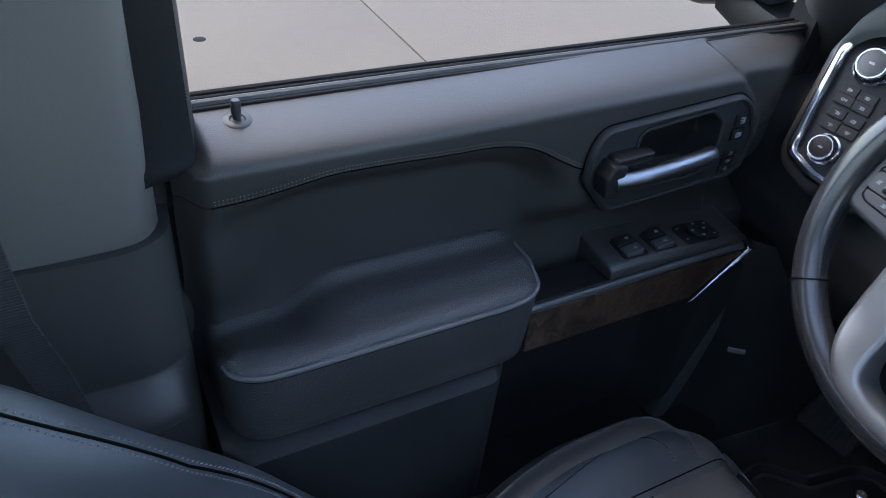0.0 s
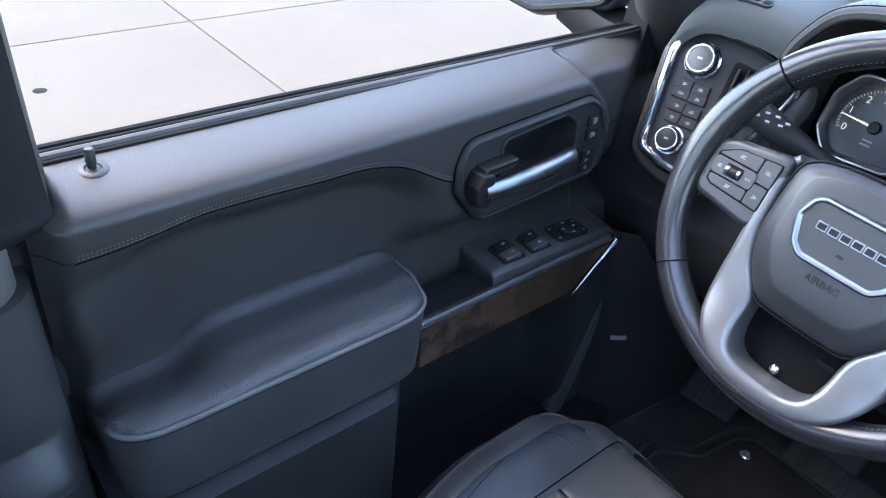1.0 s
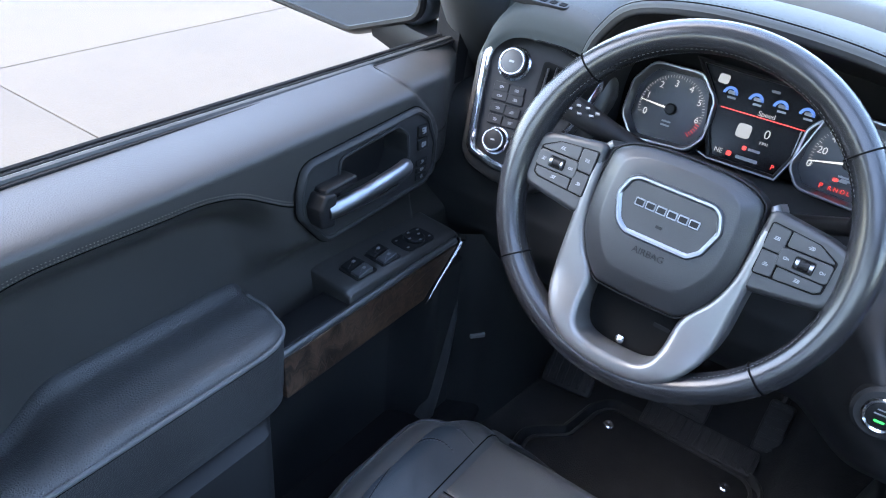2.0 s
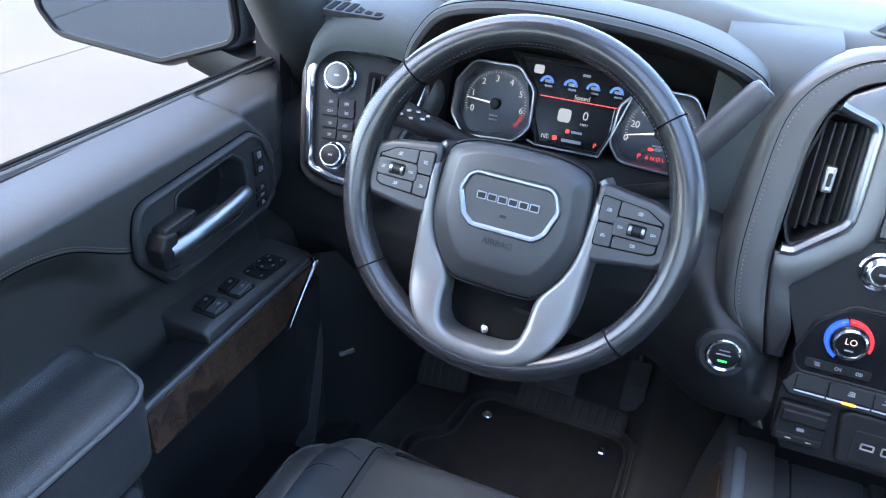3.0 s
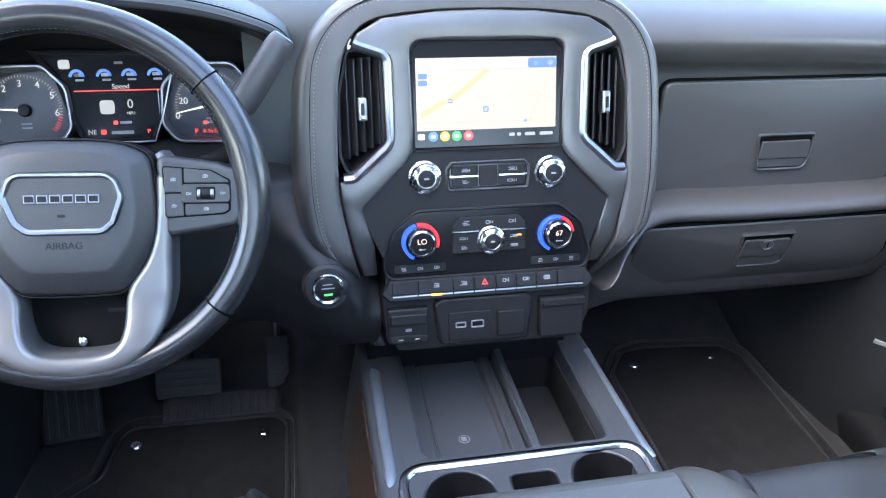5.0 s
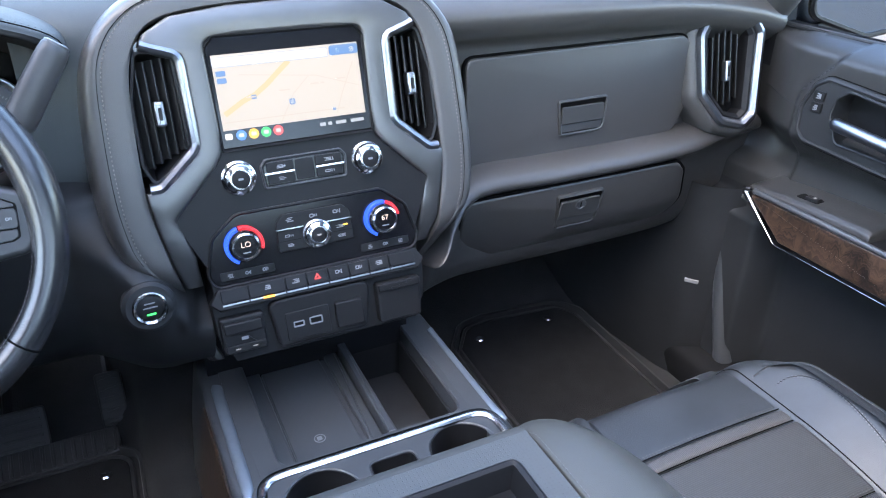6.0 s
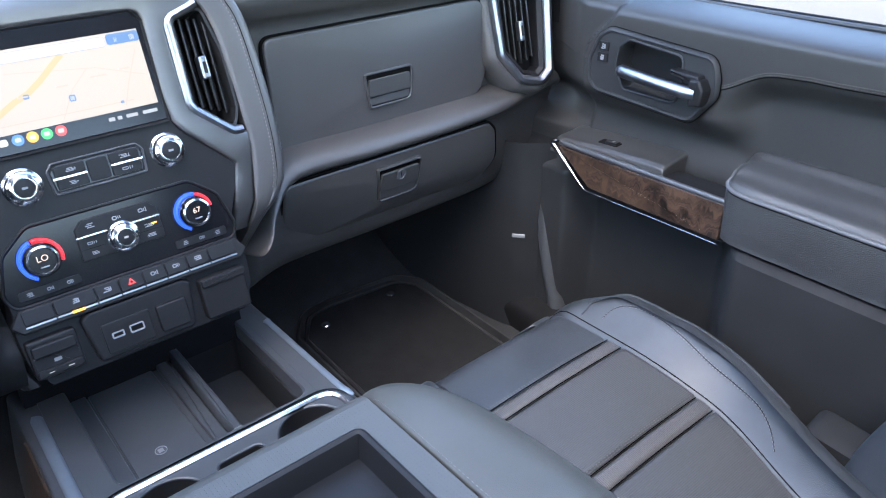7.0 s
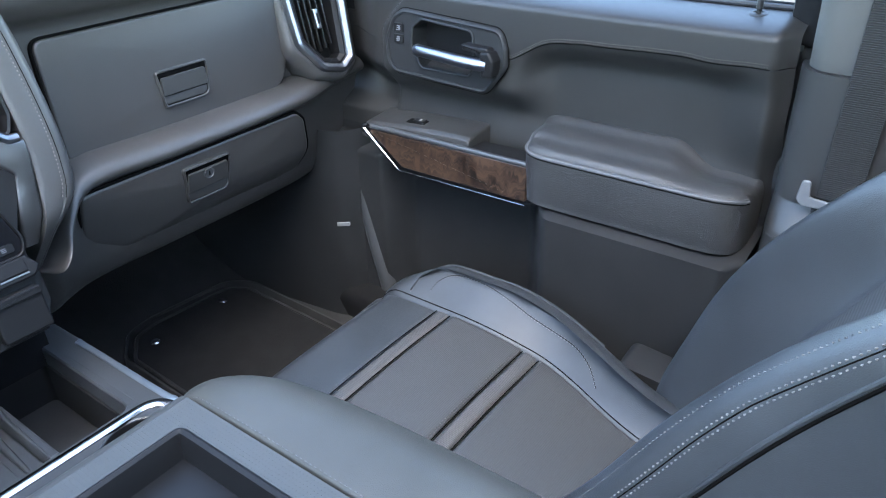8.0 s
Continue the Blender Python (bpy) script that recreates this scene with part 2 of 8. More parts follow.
def curve(points, n=8, closed=False):
    """A smooth line through the points (Catmull-Rom)."""
    p = [Vector(q) for q in points]
    out = []
    k = len(p)
    for i in range(k if closed else k - 1):
        if closed:
            a, b, c, d = p[i - 1], p[i], p[(i + 1) % k], p[(i + 2) % k]
        else:
            b, c = p[i], p[i + 1]
            a = p[i - 1] if i else b * 2 - c
            d = p[i + 2] if i + 2 < k else c * 2 - b
        for j in range(n):
            t = j / n
            out.append(0.5 * ((2 * b) + (c - a) * t + (2 * a - 5 * b + 4 * c - d) * t * t + (3 * b - a - 3 * c + d) * t ** 3))
    if not closed:
        out.append(p[-1])
    return out


def rounded(points, r, seg=5, closed=True):
    """A polygon (or line) with its corners rounded; r is one radius or one a corner."""
    p = [Vector(q) for q in points]
    k = len(p)
    rs = r if isinstance(r, (list, tuple)) else [r] * k
    out = []
    for i in range(k):
        if not closed and i in (0, k - 1):
            out.append(p[i])
            continue
        a, b, c = p[i - 1], p[i], p[(i + 1) % k]
        d1, d2 = (a - b), (c - b)
        l1, l2 = d1.length, d2.length
        d1.normalize(), d2.normalize()
        ang = math.acos(max(-1, min(1, d1.dot(d2))))
        if ang > 3.10 or rs[i] <= 0:
            out.append(b)
            continue
        cut = min(rs[i] / math.tan(ang / 2), l1 * 0.48, l2 * 0.48)
        s, e = b + d1 * cut, b + d2 * cut
        for j in range(seg + 1):
            t = j / seg
            out.append(s * (1 - t) ** 2 + b * 2 * t * (1 - t) + e * t * t)
    return out


def shrink(poly, d):
    """The closed 2D outline moved inward by d (counter-clockwise)."""
    k = len(poly)
    out = []
    for i in range(k):
        a, b, c = poly[i - 1], poly[i], poly[(i + 1) % k]
        e1, e2 = (b - a), (c - b)
        if e1.length < 1e-9 or e2.length < 1e-9:
            e1 = e2 = c - a
        n1, n2 = Vector((-e1.y, e1.x)).normalized(), Vector((-e2.y, e2.x)).normalized()
        m = n1 + n2
        m = m / max(0.35, m.length_squared / 2) if m.length > 1e-6 else n1
        out.append(b + m * d)
    return out


def ccw(poly):
    p = [Vector((q[0], q[1])) for q in poly]
    area = sum(p[i - 1].x * p[i].y - p[i].x * p[i - 1].y for i in range(len(p)))
    return p if area > 0 else p[::-1]


def plate(sh, F, poly, low, high, bevel=0.001, dome=0.0):
    """A solid slab of the outline between two heights along n, its upper edge rounded."""
    p = ccw(poly)
    k = len(p)
    rings = [(p, low)]
    if bevel > 0:
        for j in range(4):
            a = j / 3 * math.pi / 2
            rings.append((shrink(p, bevel * (1 - math.cos(a))), high - bevel * (1 - math.sin(a))))
        rings.append((shrink(p, bevel * 1.0 + min(0.0004, bevel * 0.3)), high))
    else:
        rings.append((p, high))
    if dome:
        last = rings[-1][0]
        c = sum(last, Vector((0, 0))) / k
        for s in (0.75, 0.45, 0.15):
            rings.append(([c + (q - c) * s for q in last], high + dome * (1 - s * s)))
    verts, faces = [], []
    for q, h in rings:
        verts += [F @ Vector((a.x, a.y, h)) for a in q]
    for r in range(len(rings) - 1):
        for i in range(k):
            j = (i + 1) % k
            faces.append((r * k + i, r * k + j, (r + 1) * k + j, (r + 1) * k + i))
    faces.append(tuple(range(k - 1, -1, -1)))
    faces.append(tuple((len(rings) - 1) * k + i for i in range(k)))
    return sh.add(verts, faces)


def band(sh, F, poly, section, closed=True):
    """A frame: the section, points of (inward, height), swept round the outline."""
    p = ccw(poly) if closed else [Vector((q[0], q[1])) for q in poly]
    k, s = len(p), len(section)
    verts, faces = [], []
    loops = []
    for d, h in section:
        q = shrink(p, d)
        if not closed:
            for end, nb in ((0, 1), (k - 1, k - 2)):
                e = (p[nb] - p[end]) if end == 0 else (p[end] - p[nb])
                q[end] = p[end] + Vector((-e.y, e.x)).normalized() * d
        loops.append([F @ Vector((a.x, a.y, h)) for a in q])
    for lp in loops:
        verts += lp
    for a in range(s):
        b = (a + 1) % s
        for i in range(k if closed else k - 1):
            j = (i + 1) % k
            faces.append((a * k + i, a * k + j, b * k + j, b * k + i))
    if not closed:
        faces.append(tuple(a * k for a in range(s)))
        faces.append(tuple(a * k + k - 1 for a in reversed(range(s))))
    return sh.add(verts, faces)


def ribbon(sh, F, pairs, low, high, bevel=0.002, drop=None):
    """A solid strip between two lines given as pairs of points (outer, inner), its upper edges rounded; drop lowers it along v."""
    prof = []
    for j in range(4):
        a = j / 3 * math.pi / 2
        prof.append((bevel * (1 - math.cos(a)), high - bevel * (1 - math.sin(a))))
    verts, faces = [], []
    m = 2 * (len(prof) + 1)
    for o, i in pairs:
        o, i = Vector(o), Vector(i)
        d = i - o
        room = min(1.0, d.length * 0.48 / bevel)
        d.normalize()
        pts = [(o, low)] + [(o + d * (e * room), h) for e, h in prof] + [(i - d * (e * room), h) for e, h in reversed(prof)] + [(i, low)]
        verts += [F @ V(p.x, p.y, h - (drop(p.y) if drop else 0.0)) for p, h in pts]
    for r in range(len(pairs) - 1):
        for j in range(m):
            k = (j + 1) % m
            faces.append((r * m + j, r * m + k, (r + 1) * m + k, (r + 1) * m + j))
    faces.append(tuple(range(m - 1, -1, -1)))
    faces.append(tuple((len(pairs) - 1) * m + j for j in range(m)))
    return sh.add(verts, faces)


def tube(sh, path, r, seg=8, closed=False, up=(0, 0, 1), flat=1.0):
    """A round (or flattened) rod along a line; r is one radius or a list."""
    p = [Vector(q) for q in path]
    k = len(p)
    verts, faces = [], []
    for i in range(k):
        t = (p[(i + 1) % k] - p[i - 1]) if closed else (p[min(i + 1, k - 1)] - p[max(i - 1, 0)])
        t.normalize()
        u = t.cross(Vector(up))
        if u.length < 1e-4:
            u = t.cross(Vector((1, 0, 0)))
        u.normalize()
        w = u.cross(t)
        rr = r[i] if isinstance(r, (list, tuple)) else r
        for j in range(seg):
            a = 2 * math.pi * j / seg
            verts.append(p[i] + u * (math.cos(a) * rr) + w * (math.sin(a) * rr * flat))
    for i in range(k if closed else k - 1):
        for j in range(seg):
            i2, j2 = (i + 1) % k, (j + 1) % seg
            faces.append((i * seg + j, i * seg + j2, i2 * seg + j2, i2 * seg + j))
    if not closed:
        faces.append(tuple(range(seg - 1, -1, -1)))
        faces.append(tuple((k - 1) * seg + j for j in range(seg)))
    return sh.add(verts, faces)


def lathe(sh, F, profile, seg=40, teeth=0, depth=0.0, tooth_rows=()):
    """A turned shape: (radius, height) pairs round n; rows listed in tooth_rows are knurled."""
    verts, faces = [], []
    for r_i, (r, h) in enumerate(profile):
        for j in range(seg):
            a = 2 * math.pi * j / seg
            rr = r - (depth if r_i in tooth_rows and teeth and j % 2 else 0)
            verts.append(F @ Vector((rr * math.cos(a), rr * math.sin(a), h)))
    for i in range(len(profile) - 1):
        for j in range(seg):
            k = (j + 1) % seg
            faces.append((i * seg + j, i * seg + k, (i + 1) * seg + k, (i + 1) * seg + j))
    faces.append(tuple(range(seg - 1, -1, -1)))
    faces.append(tuple((len(profile) - 1) * seg + j for j in range(seg)))
    return sh.add(verts, faces)


def skin(sh, ctrl, nu=6, nv=6, closed_v=False, caps=False):
    """A smooth surface through rows of control points; caps closes the first and last row."""
    rows = [curve(r, nv, closed_v) for r in ctrl]
    cols = len(rows[0])
    lines = [curve([r[j] for r in rows], nu) for j in range(cols)]
    n = len(lines[0])
    verts = [lines[j][i] for i in range(n) for j in range(cols)]
    faces = []
    for i in range(n - 1):
        for j in range(cols if closed_v else cols - 1):
            k = (j + 1) % cols
            faces.append((i * cols + j, i * cols + k, (i + 1) * cols + k, (i + 1) * cols + j))
    if caps:
        faces.append(tuple(range(cols - 1, -1, -1)))
        faces.append(tuple((n - 1) * cols + j for j in range(cols)))
    return sh.add(verts, faces)


def box(sh, lo, hi, F=None):
    (a, b, c), (d, e, f) = lo, hi
    vs = [V(x, y, z) for z in (c, f) for y in (b, e) for x in (a, d)]
    if F:
        vs = [F @ v for v in vs]
    return sh.add(vs, [(0, 2, 3, 1), (4, 5, 7, 6), (0, 1, 5, 4), (2, 6, 7, 3), (0, 4, 6, 2), (1, 3, 7, 5)])


def resample(path, step):
    p = [Vector(q) for q in path]
    out, need = [p[0]], step
    for a, b in zip(p, p[1:]):
        l = (b - a).length
        pos = 0.0
        while l - pos >= need:
            pos += need
            out.append(a + (b - a) * (pos / l))
            need = step
        need -= l - pos
    return out


def settle(path, on):
    """The line laid onto the nearest surface of some objects: points and normals."""
    trees = []
    for ob in on:
        base = Vector((0, 0, 0))
        p = ob.parent
        while p:
            base = base + p.location
            p = p.parent
        trees.append(BVHTree.FromPolygons([v.co + base for v in ob.data.vertices], [tuple(q.vertices) for q in ob.data.polygons]))
    out = []
    for q in path:
        best = min((t.find_nearest(q) for t in trees), key=lambda h: h[3])
        out.append((best[0], best[1]))
    return out


def stitches(name, path, parent, mat=None, pitch=0.0055, width=0.0011, normal=(0, 0, 1), lift=0.0004, on=None):
    """A row of single thread stitches along a line on a surface."""
    sh = Shape()
    pts = resample(path, pitch)
    n = Vector(normal).normalized()
    ns = [n] * len(pts)
    if on:
        laid = settle(pts, on)
        pts = [q[0] for q in laid]
        ns = [q[1] if q[1].dot(n) > 0 else -q[1] for q in laid]
    for a, b, n in zip(pts, pts[1:], ns):
        t = (b - a)
        e = a + t * 0.74
        side = t.cross(n).normalized() * (width / 2)
        up = n * lift
        m = (a + e) / 2
        sh.add([a - up, m + side + up, e - up, m - side + up, m + up * 3], [(0, 1, 4), (1, 2, 4), (2, 3, 4), (3, 0, 4)])
    return sh.make(name, mat or THREAD, parent)


def seam_line(name, path, parent, on, r=0.0012, mat=None, sink=0.0):
    sh = Shape()
    tube(sh, [p + n * sink for p, n in settle(path, on)], r, 6)
    return sh.make(name, mat or SEAM, parent)


def words(text, size, F, mat, parent, name="lettering", depth=0.0004):
    """Raised or printed characters in the built-in font, centred on the frame's origin."""
    c = bpy.data.curves.new(name, "FONT")
    c.body, c.size, c.align_x, c.align_y, c.extrude = text, size, "CENTER", "CENTER", depth
    tmp = bpy.data.objects.new(name, c)
    me = bpy.data.meshes.new_from_object(tmp)
    bpy.data.objects.remove(tmp)
    base = Vector((0, 0, 0))
    p = parent
    while p:
        base = base + p.location
        p = p.parent
    me.transform(Matrix.Translation(-base) @ F)
    me.materials.clear()
    me.materials.append(mat)
    ob = new(name, me)
    ob.parent = parent
    return ob


def shift(F, u, v, n=0.0):
    return F @ Matrix.Translation((u, v, n))


def rect(w, h, r=0.0, seg=4, cx=0.0, cy=0.0):
    p = [V(cx - w / 2, cy - h / 2), V(cx + w / 2, cy - h / 2), V(cx + w / 2, cy + h / 2), V(cx - w / 2, cy + h / 2)]
    return rounded(p, r, seg) if r else p


def smooth(a, b, t):
    t = max(0.0, min(1.0, (t - a) / (b - a)))
    return t * t * (3 - 2 * t)

# ---- ground and shell ----
GROUND_Z = -0.78


def slab_ground():
    """Concrete in slabs with sealed joints: one sheet to the horizon."""
    sh = Shape()
    sh.add([V(-900, -900, GROUND_Z - 0.012), V(900, -900, GROUND_Z - 0.012), V(900, 900, GROUND_Z - 0.012), V(-900, 900, GROUND_Z - 0.012)], [(0, 1, 2, 3)])
    g = tagged(sh.make("ground", JOINT), "pale concrete yard with dark sealed joints", "ground", kind="structure")
    one = Shape()
    F = Matrix.Translation((0, 0, 0))
    plate(one, F, rect(4.590, 4.590), -0.03, 0.012, 0.006)
    first = None
    for i in range(-8, 8):
        for j in range(-7, 7):
            at = (-5.16 - 2.3 + 4.6 * (i + 3), 1.07 + 2.3 + 4.6 * j, GROUND_Z - 0.012)
            if first is None:
                first = put("concrete_slab", one.v, one.f, CONCRETE, g)
                first.location = at
            else:
                o = first.copy()
                scene.collection.objects.link(o)
                o.location = at
    return g


slab_ground()

floor_sh = Shape()
ctrl = []
for x in (-0.84, -0.6, -0.3, -0.2, 0.2, 0.3, 0.6, 0.84):
    hump = 0.10 if abs(x) < 0.25 else 0.0
    ctrl.append([V(x, y, z + (hump if y < 0.5 else 0)) for y, z in ((-2.3, 0.0), (-0.9, 0.0), (-0.3, 0.0), (0.2, 0.0), (0.32, 0.015), (0.45, 0.11), (0.56, 0.28), (0.60, 0.55))])
skin(floor_sh, ctrl, 4, 5)
tagged(floor_sh.make("floor", CARPET), "black carpeted cab floor rising to the firewall", "floor", kind="structure")
def wall(name, outer, hole, F, thick, mat, label):
    """A wall slab with one opening through it."""
    sh = Shape()
    a, b = ccw(outer), ccw(hole)
    k = len(a)
    vs, fs = [], []
    for h in (0, thick):
        vs += [F @ V(p.x, p.y, h) for p in a] + [F @ V(p.x, p.y, h) for p in b]
    o = 2 * k
    for i in range(k):
        j = (i + 1) % k
        fs += [(i, k + i, k + j, j), (o + i, o + j, o + k + j, o + k + i), (i, j, o + j, o + i), (k + i, o + k + i, o + k + j, k + j)]
    sh.add(vs, fs)
    return tagged(sh.make(name, mat), label, "wall", kind="structure")


YZ_L = plane_at((-0.86, 0, 0), (1, 0, 0))
YZ_R = plane_at((0.86, 0, 0), (-1, 0, 0))
# opening in the unseen roof is added to let daylight onto the seats
wall("ceiling", [V(-0.80, -2.32), V(0.80, -2.32), V(0.80, -0.12), V(-0.80, -0.12)], [V(-0.36, -1.30), V(0.40, -1.30), V(0.40, -0.22), V(-0.36, -0.22)], Matrix.Translation((0, 0, 1.30)), 0.05, HEADLINER, "unseen pale blue-grey cloth headliner with an added opening for daylight")["category"] = "ceiling"
# u runs along -y on the right, +y on the left
# unseen rear walls; their openings are sized to shape the daylight inside
wall("wall_west", [V(-2.3, -0.1), V(-1.02, -0.1), V(-1.02, 1.32), V(-2.3, 1.32)], [V(-2.2, 0.76), V(-1.30, 0.76), V(-1.30, 1.24), V(-2.2, 1.24)], YZ_L, 0.04, PLASTIC, "unseen dark rear cab side, its opening sized to steer daylight")
wall("wall_east", [V(2.3, -0.1), V(1.02, -0.1), V(1.02, 1.32), V(2.3, 1.32)], [V(2.2, 0.80), V(1.65, 0.80), V(1.65, 1.22), V(2.2, 1.22)], YZ_R, 0.04, PLASTIC, "unseen dark rear cab side, its opening sized to steer daylight")
wall("wall_south", [V(-0.86, -0.1), V(0.86, -0.1), V(0.86, 1.32), V(-0.86, 1.32)], [V(-0.78, 0.80), V(0.78, 0.80), V(0.72, 1.26), V(-0.72, 1.26)], plane_at((0, -2.3, 0), (0, 1, 0)), 0.05, PLASTIC, "unseen dark cab back wall, its opening sized to steer daylight")


def pillars(s):
    """Windscreen post and door post on one side."""
    # windscreen post, rising and leaning back
    sh = Shape()
    path = [(0.885, 0.17, 0.60), (0.868, 0.10, 0.69), (0.845, 0.0, 0.82), (0.80, -0.16, 1.02), (0.74, -0.34, 1.28)]
    rows = []
    for x, y, z in path:
        rows.append([V(s * (x + a), y + b, z + c) for a, b, c in ((-0.050, 0.0, 0.03), (-0.035, -0.035, 0.0), (-0.005, -0.045, -0.01), (0.03, -0.02, 0.0), (0.035, 0.05, 0.03), (-0.03, 0.06, 0.05))])
    skin(sh, rows, 5, 4, True, True)
    tagged(sh.make("a_pillar", PLASTIC), "dark grey windscreen pillar cover beside the dashboard", "pillar", kind="structure")
    PALE = 0.612 if s < 0 else 0.642
    # door post: pale upper cover, dark lower cover
    b = thing("b_pillar", "door pillar with pale grey upper and dark lower cover", "pillar", (s * 0.82, -0.85, 0), kind="structure")
    up = Shape()
    rows = []
    for z, dx, dy in ((PALE, 0.0, 0.0), (PALE + 0.017, 0.003, 0.0), (0.75, 0.012, 0.0), (0.95, 0.03, 0.0), (1.30, 0.07, -0.02)):
        rows.append([V(s * (0.835 - dx), -0.752 + dy, z), V(s * (0.805 - dx), -0.762 + dy, z), V(s * (0.795 - dx), -0.79 + dy, z), V(s * (0.795 - dx), -0.87 + dy, z), V(s * (0.80 - dx), -0.93 + dy, z), V(s * (0.87 - dx), -0.98 + dy, z), V(s * (0.88 - dx), -0.78 + dy, z)])
    skin(up, rows, 4, 3, True, True)
    up.make("upper_cover", PILLAR_GREY, b, "pale grey plastic upper cover")
    lo = Shape()
    rows = []
    for z, dx in ((-0.02, 0.028), (0.2, 0.028), (0.40, 0.028), (0.426, 0.026), (0.440, 0.020), (0.466, 0.002), (0.478, 0.0), (0.53, 0.0), (0.58, 0.0), (PALE - 0.001, 0.0)):
        rows.append([V(s * 0.85, -0.742, z), V(s * (0.81 - dx), -0.748, z), V(s * (0.79 - dx), -0.775, z), V(s * (0.788 - dx), -0.83, z), V(s * (0.80 - dx * 0.5), -0.95, z), V(s * 0.87, -0.98, z), V(s * 0.88, -0.76, z)])
    skin(lo, rows, 4, 3, True, True)
    lo.make("lower_cover", PLASTIC, b, "dark grey plastic lower cover")
    seal = Shape()
    tube(seal, curve([V(s * 0.86, -0.742, -0.02), V(s * 0.858, -0.742, 0.4), V(s * 0.855, -0.744, 0.7), V(s * 0.82, -0.746, 1.0), V(s * 0.78, -0.76, 1.3)], 6), 0.012, 8)
    seal.make("door_seal", RUBBER, b, "black rubber door seal")
    # sill under the door and kick panel by the feet
    k = Shape()
    rows = [[V(s * 0.74, y, 0.0), V(s * 0.735, y, 0.05), V(s * 0.76, y, 0.075), V(s * 0.86, y, 0.08), V(s * 0.955, y, 0.07), V(s * 0.96, y, -0.06)] for y in (-1.0, -0.6, -0.2, 0.1)]
    skin(k, rows, 4, 4)
    tagged(k.make("door_sill", SEAL), "dark plastic sill plate under the door", "sill", kind="structure")
    k = Shape()
    rows = []
    for y, d in ((-0.02, 0.80), (0.0, 0.765), (0.04, 0.735), (0.14, 0.72), (0.30, 0.70), (0.52, 0.66)):
        rows.append([V(s * d, y, z) for z in (0.0, 0.12, 0.25, 0.36, 0.42)])
    skin(k, rows, 4, 4)
    tagged(k.make("kick_panel", HARD), "dark plastic kick panel in the footwell", "panel", kind="structure")


pillars(-1)
pillars(1)

ws = Shape()
ws.add([V(-0.86, 0.62, 0.79), V(0.86, 0.62, 0.79), V(0.72, -0.12, 1.30), V(-0.72, -0.12, 1.30)], [(0, 1, 2, 3)])
wso = tagged(ws.make("windscreen", GLASS), "clear raked windscreen glass", "window", kind="structure")
wso.visible_shadow = False
bonnet = Shape()
skin(bonnet, [[V(x, y, z - 0.05 * (abs(x) / 0.8) ** 2) for x in (-0.85, -0.4, 0, 0.4, 0.85)] for y, z in ((0.64, 0.74), (0.9, 0.76), (1.4, 0.74), (1.9, 0.66), (1.95, 0.3))], 4, 4)
tagged(bonnet.make("bonnet", material("pale_blue_paint", (0.30, 0.36, 0.45), 0.3, metal=0.3, coat=0.6, vary=0.05, vary_size=0.4)), "grey-blue painted engine bonnet", "bonnet", kind="structure")

# ---- dashboard ----
dash = thing("dashboard", "dark grey stitched leather dashboard with silver trim", "dashboard", (0, 0.2, 0.5))
STACK = plane_at((0, -0.034, 0.602), (0, -0.963, 0.27))


def mirrored(half):
    """An outline from its right half, given from bottom to top: closed through the left."""
    return [V(u, v) for u, v in half] + [V(-u, v) for u, v in reversed(half) if u > 1e-6]


